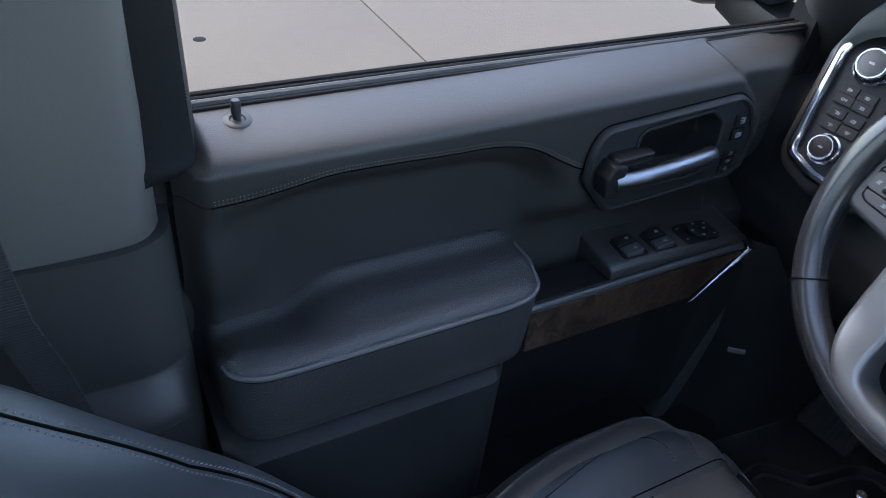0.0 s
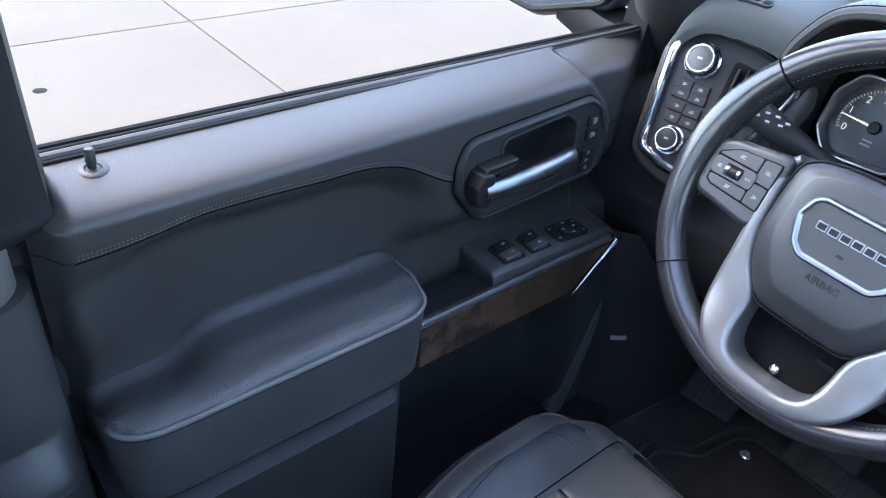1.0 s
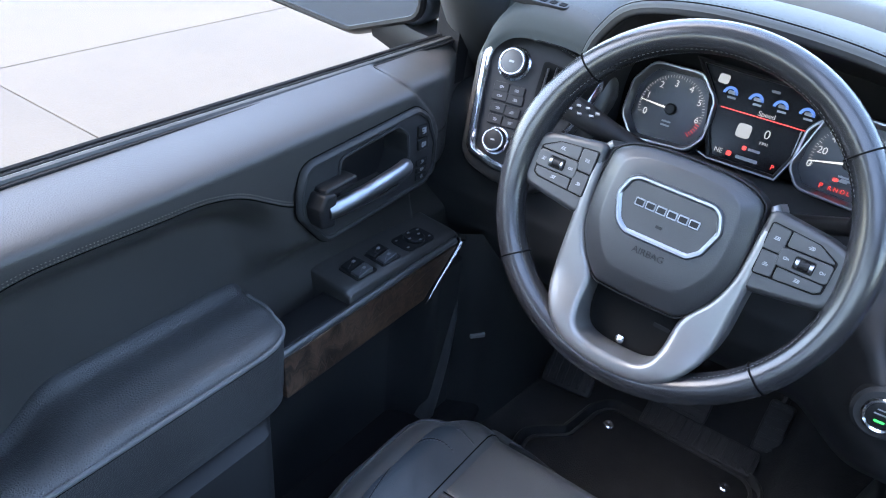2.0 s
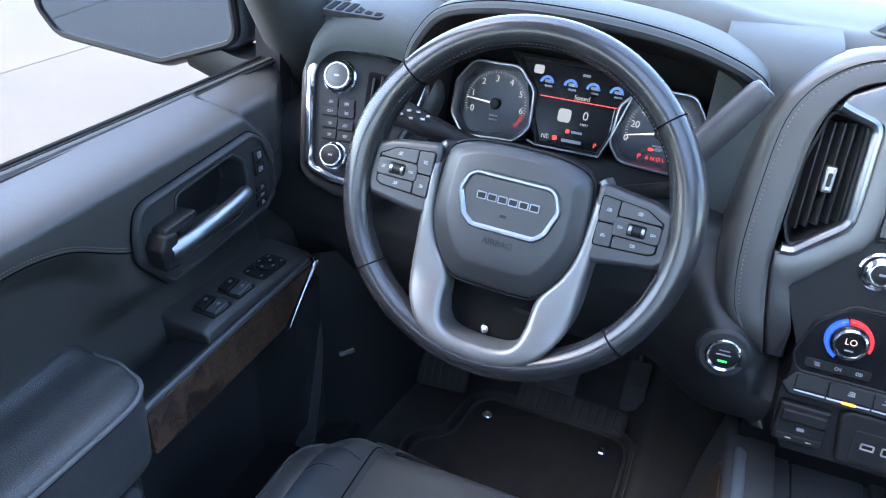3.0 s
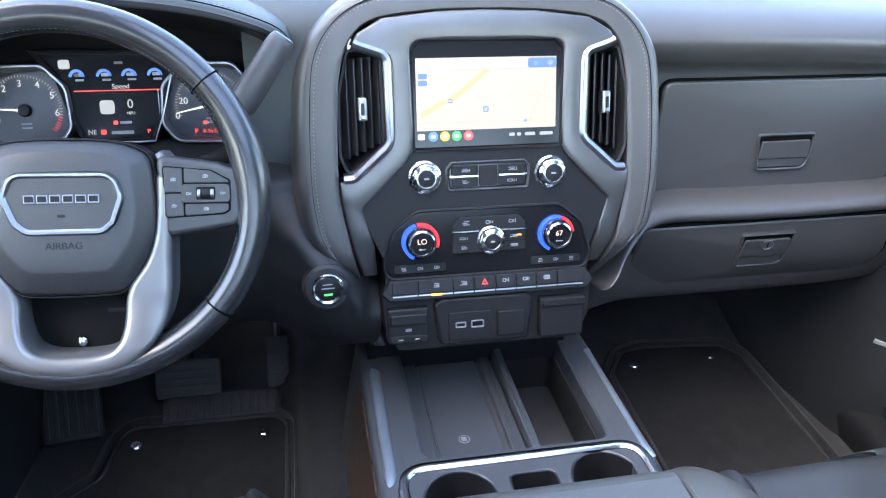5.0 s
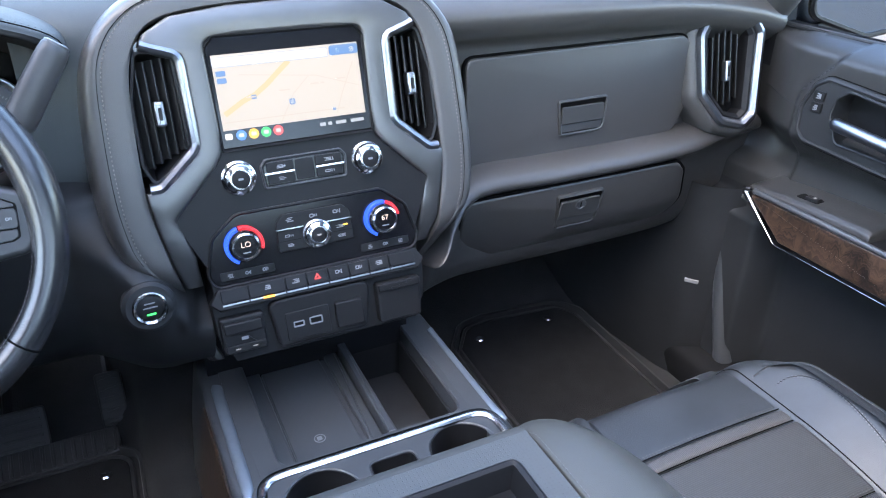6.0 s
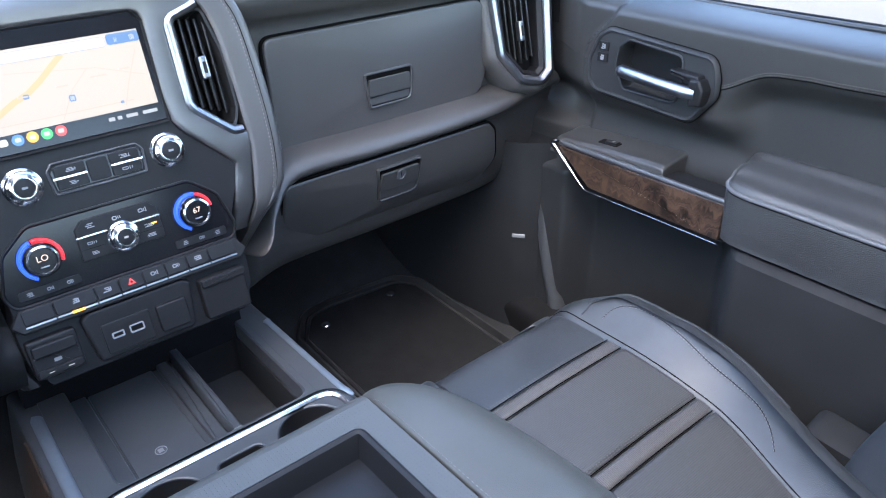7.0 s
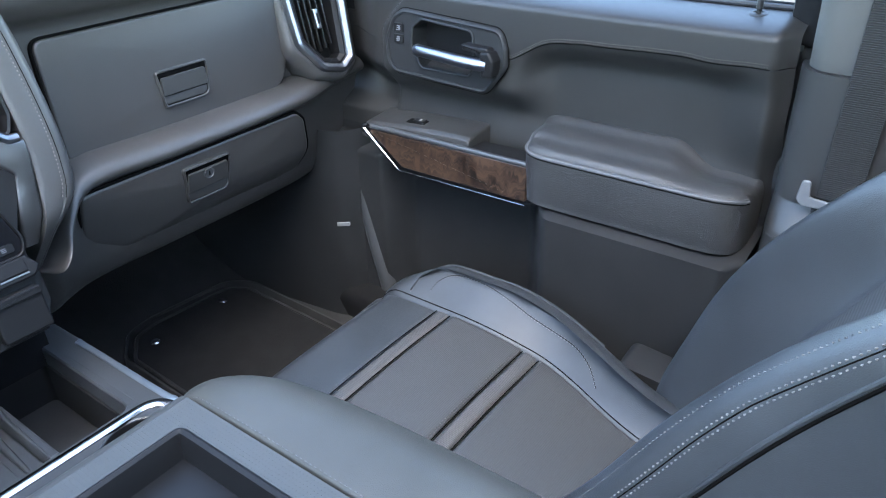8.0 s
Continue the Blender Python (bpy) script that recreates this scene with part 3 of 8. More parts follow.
def dash_body():
    sh = Shape()
    # upper pad and shelf, as one skin across the cab
    prof = [(0.66, 0.745), (0.50, 0.775), (0.30, 0.795), (0.15, 0.797), (0.075, 0.782), (0.040, 0.757), (0.036, 0.738), (0.050, 0.718), (0.069, 0.702), (0.074, 0.68), (0.074, 0.60), (0.076, 0.52)]
    rows = []
    for x, lift in ((0.12, 0.0), (0.25, 0.0), (0.45, -0.004), (0.62, -0.010), (0.72, -0.020), (0.80, -0.034), (0.86, -0.05)):
        rows.append([V(x, y - 0.004 * (1 - abs(x - 0.4)), z + lift * smooth(0.4, 0.7, z)) for y, z in prof])
    skin(sh, rows, 4, 5)
    sh.make("upper_pad", LEATHER_DASH, dash, "soft dark grey upper pad")
    sh = Shape()
    prof = [(0.10, 0.524), (0.05, 0.524), (0.016, 0.516), (0.004, 0.505), (0.005, 0.495), (0.015, 0.488), (0.025, 0.478), (0.032, 0.455), (0.038, 0.41), (0.050, 0.352), (0.085, 0.322), (0.22, 0.315), (0.40, 0.34)]
    rows = []
    for x in (0.140, 0.150, 0.158, 0.166, 0.178, 0.195, 0.22, 0.27, 0.4, 0.55, 0.68, 0.78, 0.86):
        e = smooth(0.62, 0.86, x)
        f = 1 - smooth(0.165, 0.26, x)
        g = 0.10 * (1 - smooth(0.136, 0.192, x)) ** 1.3
        rows.append([V(x, y + g + 0.035 * e - 0.058 * f * smooth(0.33, 0.47, z), z + 0.012 * e * smooth(0.44, 0.47, z) - 0.095 * f * smooth(0.40, 0.53, z) - 0.025 * f * smooth(0.42, 0.33, z)) for y, z in prof])
    skin(sh, rows, 4, 5)
    sh.make("lower_pad", LEATHER_DASH, dash, "dark grey lower knee pad")
    # driver side: pad behind the cluster and knee panel
    sh = Shape()
    rows = []
    for x, lift in ((-0.86, -0.04), (-0.80, -0.03), (-0.70, -0.012), (-0.60, 0.006), (-0.45, 0.024), (-0.30, 0.012), (-0.20, 0.0), (0.13, 0.0)):
        rows.append([V(x, y, z + lift * smooth(0.66, 0.1, y)) for y, z in ((0.66, 0.745), (0.50, 0.775), (0.30, 0.797), (0.19, 0.800), (0.13, 0.795), (0.10, 0.74))])
    skin(sh, rows, 4, 5)
    sh.make("driver_pad", DASH_SKYLIT, dash, "soft dark grey pad behind the instruments")
    sh = Shape()
    rows = []
    for x in (-0.86, -0.76, -0.66, -0.5, -0.35, -0.29, -0.26, -0.235, -0.215, -0.195, -0.18, -0.165, -0.15, -0.138):
        top = 0.550 - 0.035 * smooth(-0.26, -0.19, x) - 0.075 * smooth(-0.195, -0.140, x)
        rows.append([V(x, y - 0.075 * smooth(-0.30, -0.195, x) * smooth(top + 0.034, top - 0.022, z), z) for y, z in ((0.12, 0.625), (0.06, 0.615), (0.015, 0.59), (0.004, 0.57), (0.0, 0.55), (-0.002, 0.53), (-0.003, 0.51), (-0.004, 0.495), (-0.005, 0.48), (0.0, 0.455), (0.01, 0.42), (0.05, 0.36), (0.12, 0.33), (0.4, 0.34))])
    skin(sh, rows, 4, 5)
    sh.make("knee_panel", HARD, dash, "dark plastic knee panel under the column")
    # filler between the instrument hood and the arch
    sh = Shape()
    rows = [[V(x, y + 0.012 * smooth(-0.225, -0.275, x), z) for y, z in ((0.035, 0.50), (0.026, 0.60), (0.020, 0.70), (0.022, 0.745), (0.036, 0.778), (0.08, 0.797), (0.16, 0.801))] for x in (-0.285, -0.255, -0.225, -0.195, -0.165)]
    skin(sh, rows, 3, 4)
    sh.make("side_filler", DASH_SKYLIT, dash, "soft panel beside the instruments")
    # near-black core; the shade of the recess is put into its colour
    sh = Shape()
    box(sh, (-0.150, 0.012, 0.27), (0.150, 0.14, 0.50))
    box(sh, (-0.15, 0.05, 0.50), (0.15, 0.14, 0.77))
    sh.make("stack_core", SEAL, dash)


dash_body()


def arch_surround():
    """Padded leather arch round the centre stack, with stitching."""
    half = [(0.126, -0.250), (0.140, -0.215), (0.150, -0.175), (0.160, -0.135), (0.170, -0.095), (0.180, -0.045), (0.184, 0.0), (0.182, 0.07), (0.176, 0.13), (0.160, 0.168), (0.128, 0.188), (0.06, 0.196), (0.0, 0.197)]
    line = [V(u, v) for u, v in half] + [V(-u, v) for u, v in reversed(half[:-1])]
    line = [V(p.x, p.y) for p in curve([V(p.x, p.y, 0) for p in line], 5)]
    sec = [(0.002, -0.06), (0.0, 0.0012), (-0.0022, 0.0032), (-0.007, 0.0036), (-0.018, 0.0032), (-0.0275, 0.0028), (-0.0300, 0.0020), (-0.0330, 0.0028), (-0.0400, 0.0010), (-0.0450, -0.0035), (-0.0490, -0.0120), (-0.0530, -0.030), (-0.0560, -0.062), (-0.0570, -0.12), (0.002, -0.12)]

    def offset(d):
        """The arch line moved out by d: less over the top, and narrowing down the legs."""
        q = shrink(line, d)
        q[0], q[-1] = line[0] + V(-d, 0), line[-1] + V(d, 0)
        return [b + (p - b) * (1 - 0.62 * smooth(-0.055, -0.125, b.y)) * (0.66 + 0.34 * smooth(0.196, 0.13, b.y)) for p, b in zip(q, line)]

    rows = []
    for d, h in sec:
        rows.append([STACK @ V(p.x, p.y, h - 0.10 * smooth(-0.09, -0.20, p.y)) for p in offset(d)])
    k, m = len(line), len(sec)
    sh = Shape()
    sh.add([p for r in rows for p in r], [(a * k + i, a * k + i + 1, ((a + 1) % m) * k + i + 1, ((a + 1) % m) * k + i) for a in range(m) for i in range(k - 1)])
    ap = sh.make("arch_pad", LEATHER_DASH, dash, "stitched leather arch round the centre stack")
    face = STACK.to_3x3() @ V(0, 0, 1)
    stitches("arch_stitching", [STACK @ V(p.x, p.y, 0.006) for p in offset(-0.0285) if p.y > -0.088], dash, THREAD_TAN, 0.0050, 0.0019, normal=face, lift=0.0004, on=[ap])
    seam_line("arch_seam", [STACK @ V(p.x, p.y, 0.006) for p in offset(-0.0312) if p.y > -0.086], dash, [ap], 0.0005)


arch_surround()


def centre_stack():
    st = thing("centre_stack", "black centre stack with touchscreen, knobs and silver frame", "control panel", (0, -0.03, 0.6))
    F = STACK
    # silver frame
    edge = [(0.1605, -0.125, 0.140, -0.125), (0.1705, -0.088, 0.144, -0.084), (0.1785, -0.05, 0.150, -0.060), (0.183, -0.014, 0.1575, -0.038), (0.183, 0.0, 0.155, -0.033), (0.166, 0.001, 0.148, -0.026), (0.1425, 0.0205, 0.125, -0.003), (0.122, 0.0385, 0.104, 0.018),
            (0.1185, 0.050, 0.094, 0.033), (0.118, 0.07, 0.092, 0.06), (0.118, 0.105, 0.093, 0.105), (0.118, 0.135, 0.0937, 0.138), (0.122, 0.147, 0.0938, 0.150), (0.161, 0.160, 0.091, 0.157), (0.155, 0.171, 0.086, 0.161), (0.126, 0.1875, 0.078, 0.162), (0.06, 0.195, 0.05, 0.162), (0.0, 0.1965, 0.0, 0.162)]
    pairs = [(V(a, b), V(c, d)) for a, b, c, d in edge] + [(V(-a, b), V(-c, d)) for a, b, c, d in reversed(edge[:-1])]
    sh = Shape()
    ribbon(sh, F, pairs, -0.045, 0.008, 0.005, drop=lambda v: 0.10 * smooth(-0.09, -0.20, v) + 0.006 * smooth(-0.01, -0.06, v))
    sh.make("silver_frame", SILVER, st, "satin silver painted frame")
    # black face
    hf = [(0.120, -0.222), (0.136, -0.19), (0.138, -0.152), (0.133, -0.13), (0.134, -0.10), (0.151, -0.062), (0.159, -0.036), (0.101, 0.021), (0.092, 0.037), (0.094, 0.152), (0.083, 0.162)]
    sh = Shape()
    plate(sh, F, mirrored(hf), -0.06, 0.001, 0.001)
    sh.make("face_panel", BLACK, st, "satin black face panel")
    # chrome vent strips: a bent blade each side
    for s in (1, -1):
        pts = [(0.160, 0.160), (0.150, 0.156), (0.126, 0.148), (0.1215, 0.140), (0.1205, 0.046), (0.126, 0.038), (0.166, 0.003), (0.178, 0.003)]
        line = rounded([V(s * u, v) for u, v in pts], 0.012, 5, closed=False)
        sh = Shape()
        w = 0.0125
        band(sh, F, line, [(-w / 2 * q, h) for q, h in ((-1, -0.01), (-1, 0.005), (-0.6, 0.009), (0, 0.0105), (0.6, 0.009), (1, 0.005), (1, -0.01))], closed=False)
        sh.make("vent_trim", LEVER, st, "chrome blade beside the air vent")
        # vent box
        vent = new("air_vent")
        vent.parent = st
        hole = [V(s * u, v) for u, v in ((0.128, 0.150), (0.126, 0.04), (0.172, 0.004), (0.182, 0.03), (0.181, 0.10), (0.168, 0.155))]
        sh = Shape()
        plate(sh, F, hole, -0.075, -0.048, 0)
        sh.make("vent_back", VOID, vent)
        sh = Shape()
        band(sh, F, rounded(hole, 0.01), [(0.0, -0.05), (0.0, 0.001), (0.003, 0.0), (0.010, -0.045)])
        sh.make("vent_frame", BLACK, vent)
        for k in range(5):
            u = 0.135 + 0.0095 * k
            top = 0.146 - 0.0012 * k
            low = 0.042 - 0.004 * k
            sh = Shape()
            G = shift(F, s * u, (top + low) / 2, -0.016) @ Matrix.Rotation(radians(-28 * s), 4, "Y")
            plate(sh, G, rect(0.0028, top - low), -0.016, 0.010, 0.0012)
            sh.make("vane", VANE, vent)
        sh = Shape()
        G = shift(F, s * 0.152, 0.085, -0.002)
        plate(sh, G, rect(0.011, 0.028, 0.003), -0.006, 0.008, 0.003)
        sh.make("vane_tab", LEVER, vent, "chrome slider tab")
        sh = Shape()
        plate(sh, shift(G, 0, 0, 0.0085), rect(0.0040, 0.014, 0.0015), 0, 0.0012, 0.0004)
        sh.make("tab_slot", BLACK, vent)
    return st


stack = centre_stack()


# ---- instruments ----
DIALS = plane_at((-0.45, 0.08, 0.665), (0, -0.94, 0.34))


def hood():
    lip = [(-0.640, 0.0, 0.665), (-0.630, -0.01, 0.725), (-0.611, -0.02, 0.764), (-0.578, -0.025, 0.796), (-0.51, -0.028, 0.809), (-0.43, -0.028, 0.809), (-0.35, -0.025, 0.802), (-0.29, -0.02, 0.788), (-0.247, -0.008, 0.766), (-0.246, 0.03, 0.728), (-0.256, 0.06, 0.665)]
    inner = [(-0.615, 0.08, 0.62), (-0.615, 0.09, 0.69), (-0.600, 0.10, 0.725), (-0.57, 0.105, 0.745), (-0.51, 0.11, 0.752), (-0.43, 0.11, 0.754), (-0.36, 0.11, 0.752), (-0.30, 0.105, 0.742), (-0.272, 0.10, 0.72), (-0.262, 0.09, 0.69), (-0.262, 0.08, 0.62)]
    rows = []
    for (x, y, z), (a, b, c) in zip(lip, inner):
        L, I = V(x, y, z), V(a, b, c)
        cen = V(-0.437, y, 0.66)
        out = (L - cen).normalized()
        rows.append([I, I.lerp(L, 0.5) + out * 0.002, I.lerp(L, 0.9), L - V(0, 0.006, 0) - out * 0.002, L + V(0, -0.006, 0) + out * 0.006, L + V(0, 0.004, 0) + out * 0.013, L + V(0, 0.05, 0) + out * 0.014, L + V(0, 0.12, 0) + out * 0.004, L + V(0, 0.19, -0.01) - out * 0.02])
    sh = Shape()
    skin(sh, [r[:5] for r in rows], 5, 5)
    sh.make("hood_lining", BLACK, dash, "black hood lining")
    sh = Shape()
    skin(sh, [r[4:] for r in rows], 5, 5)
    hd = sh.make("instrument_hood", DASH_SKYLIT, dash, "stitched leather hood over the instruments")
    line = curve([V(x, y + 0.008, z) + (V(x, y, z) - V(-0.437, y, 0.66)).normalized() * 0.0138 for x, y, z in lip[1:-1]], 8)
    stitches("hood_stitching", line, dash, THREAD_DARK, 0.006, 0.0015, normal=(0, -0.4, 1), on=[hd])
    seam_line("hood_seam", [p + V(0, -0.006, -0.001) for p in line], dash, [hd], 0.001)
    sh = Shape()
    plate(sh, DIALS, rect(0.40, 0.19, 0.02, cy=0.01), -0.05, -0.022, 0.002)
    sh.make("back_plate", VOID, dash)


hood()


def bar(parent, F, w, h, mat, name="print", lift=0.0006):
    sh = Shape()
    plate(sh, F, rect(w, h, min(w, h) * 0.25, 2), -0.0008, lift, 0)
    return sh.make(name, mat, parent)


def glyph(parent, F, w, h, mat, name="symbol"):
    """A small printed pictogram: a few thin strokes of its own mix."""
    rng = random.Random(len(scene.objects))
    sh = Shape()
    t = min(w, h) * 0.20
    kind = rng.randrange(4)
    if kind in (0, 1):
        band(sh, shift(F, (-0.2 if kind else 0.1) * w, 0), rect(w * 0.56, h * 0.8, h * 0.3, 3), [(0, -0.0006), (0, 0.0003), (t, 0.0003), (t, -0.0006)])
    if kind in (0, 2, 3):
        for k in range(3):
            plate(sh, shift(F, w * rng.uniform(-0.12, 0.12), h * (0.36 - 0.36 * k)), rect(w * rng.uniform(0.45, 0.9), t), -0.0006, 0.0003, 0)
    if kind in (1, 3):
        for k in range(2):
            plate(sh, shift(F, w * (0.2 + 0.22 * k), 0), rect(t, h * rng.uniform(0.5, 0.95)), -0.0006, 0.00035, 0)
    return sh.make(name, mat, parent)


MARK_DIALS = glow("dial_white", (0.85, 0.87, 0.9), 0.6)


def cluster():
    cl = thing("instrument_cluster", "lit instrument cluster with round dials and colour display", "instrument cluster", (-0.45, 0.08, 0.66))
    F = DIALS
    tach = rounded([V(u, v) for u, v in ((-0.156, -0.021), (-0.156, 0.022), (-0.136, 0.051), (-0.073, 0.052), (-0.049, 0.025), (-0.046, -0.022), (-0.062, -0.043), (-0.135, -0.047))], 0.02)
    for s, nums in ((-1, [("0", -0.132, -0.011), ("1", -0.134, 0.009), ("2", -0.122, 0.026), ("3", -0.104, 0.032), ("4", -0.084, 0.030), ("5", -0.069, 0.017), ("6", -0.065, -0.004)]), (1, [("0", 0.075, -0.012), ("20", 0.083, 0.006), ("40", 0.093, 0.022)])):
        o = tach if s < 0 else [V(0.012 - p.x, p.y) for p in tach]
        cx = -0.101 if s < 0 else 0.115
        d = new("dial")
        d.parent = cl
        tagged(d, "dark dial with pale scale and white needle")
        sh = Shape()
        plate(sh, F, o, -0.03, -0.012, 0.001)
        sh.make("dial_face", DIAL, d)
        sh = Shape()
        band(sh, F, o, [(-0.002, -0.03), (-0.002, 0.0), (-0.0005, 0.003), (0.0015, 0.003), (0.004, -0.004), (0.006, -0.012), (0.0, -0.03)])
        sh.make("bezel", SATIN_CHROME, d, "brushed silver bezel")
        G = shift(F, cx, 0, -0.012)
        ticks = Shape()
        red = Shape()
        for i in range(49):
            a = radians(198 - 236 * i / 48)
            r1, r2 = 0.0425, 0.0425 - (0.005 if i % 8 == 0 else 0.003)
            c, q = math.cos(a), math.sin(a)
            w = V(-q, c) * 0.0003
            target = red if (s < 0 and i > 42) else ticks
            e1, e2 = V(c, q) * r1, V(c, q) * (r2 if target is ticks else r2 - 0.002)
            target.add([G @ V(p.x, p.y, 0.0006) for p in (e1 - w, e1 + w, e2 + w, e2 - w)], [(0, 1, 2, 3)])
        ticks.make("scale", MARK_DIALS, d)
        if red.v:
            red.make("red_zone", RED, d)
        for text, u, v in nums:
            words(text, 0.0115, shift(F, u, v, -0.011), MARK_DIALS, d, "numeral", 0.0001)
        a = radians(176 if s < 0 else 192)
        tip = V(math.cos(a), math.sin(a))
        side = V(-tip.y, tip.x)
        sh = Shape()
        pts = [tip * 0.040 + side * 0.0006, tip * 0.040 - side * 0.0006, tip * -0.004 - side * 0.0016, tip * -0.004 + side * 0.0016]
        plate(sh, shift(G, 0, 0, 0.004), pts, 0, 0.0015, 0.0003)
        sh.make("needle", glow("needle_white", (0.9, 0.9, 0.9), 0.7), d, "white needle")
        sh = Shape()
        lathe(sh, G, [(0.0075, 0), (0.0075, 0.004), (0.006, 0.006), (0.0, 0.006)], 24)
        sh.make("needle_hub", BLACK, d)
        for k in range(2):
            bar(d, shift(G, 0, -0.016 - 0.005 * k, 0), 0.012, 0.0022, MARK_DIM)
    # centre display
    o = [V(u, v) for u, v in ((-0.034, -0.040), (0.046, -0.040), (0.058, -0.010), (0.070, 0.036), (0.096, 0.064), (-0.084, 0.068), (-0.058, 0.036), (-0.046, -0.010))]
    dsp = new("display")
    dsp.parent = cl
    tagged(dsp, "dark colour display with small gauges")
    sh = Shape()
    plate(sh, F, o, -0.03, -0.006, 0.001)
    sh.make("display_glass", GLOSS, dsp)
    sh = Shape()
    band(sh, F, o, [(-0.0025, -0.03), (-0.0025, 0.0), (0, 0.002), (0.0025, 0.0), (0.003, -0.03)])
    sh.make("display_frame", BLACK, dsp)
    sh = Shape()
    tube(sh, [F @ V(u, v, 0.0025) for u, v in ((-0.150, -0.022), (-0.132, -0.051), (-0.06, -0.046), (-0.046, -0.038), (-0.034, -0.042), (0.048, -0.042), (0.06, -0.010), (0.073, 0.036), (0.080, 0.044))][3:], 0.0013, 6)
    sh.make("display_trim", SATIN_CHROME, dsp)
    D = shift(F, 0.008, 0, -0.0058)
    bar(dsp, shift(D, 0, 0.021), 0.100, 0.0012, RED, "red_rule")
    BLUE = glow("display_blue", (0.1, 0.25, 0.8), 0.7)
    for u in (-0.045, -0.014, 0.015, 0.045):
        sh = Shape()
        a = [V(0.009 * math.cos(t), 0.009 * math.sin(t)) for t in [math.pi * i / 10 for i in range(11)]]
        plate(sh, shift(D, u, 0.038), a + [p * 0.62 for p in reversed(a)], -0.0008, 0.0006, 0)
        sh.make("mini_gauge", BLUE, dsp)
        bar(dsp, shift(D, u + 0.002, 0.040), 0.010, 0.004, MARK_DIM)
        bar(dsp, shift(D, u + 0.003, 0.034), 0.010, 0.0025, MARK_DIM)
    bar(dsp, shift(D, -0.058, 0.053), 0.013, 0.011, MARK, "corner_tile")
    bar(dsp, shift(D, 0.004, 0.054), 0.010, 0.003, MARK_DIM)
    words("Speed", 0.0085, shift(D, 0.004, 0.0255, 0.0003), MARK, dsp)
    bar(dsp, shift(D, -0.014, 0.001), 0.017, 0.017, MARK, "white_tile")
    words("0", 0.015, shift(D, 0.013, 0.004, 0.0003), MARK, dsp)
    words("MPH", 0.005, shift(D, 0.013, -0.007, 0.0003), MARK, dsp)
    bar(dsp, shift(D, -0.006, -0.018), 0.005, 0.005, RED)
    bar(dsp, shift(D, 0.006, -0.018), 0.014, 0.003, MARK_DIM)
    words("NE", 0.008, shift(D, -0.034, -0.029, 0.0003), MARK, dsp)
    bar(dsp, shift(D, -0.021, -0.029), 0.006, 0.006, RED)
    bar(dsp, shift(D, 0.001, -0.030), 0.026, 0.004, MARK_DIM)
    words("P", 0.008, shift(D, 0.032, -0.030, 0.0003), RED, dsp)
    bar(dsp, shift(D, 0.047, 0.005), 0.0015, 0.03, MARK_DIM)
    R = shift(F, 0.110, 0, -0.0115)
    bar(cl, shift(R, -0.002, -0.021), 0.006, 0.004, RED)
    bar(cl, shift(R, 0.010, -0.019), 0.014, 0.0025, MARK_DIM)
    words("P", 0.009, shift(R, -0.014, -0.032, 0.0003), RED, cl)
    words("R N D L", 0.007, shift(R, 0.006, -0.032, 0.0003), RED, cl)


cluster()


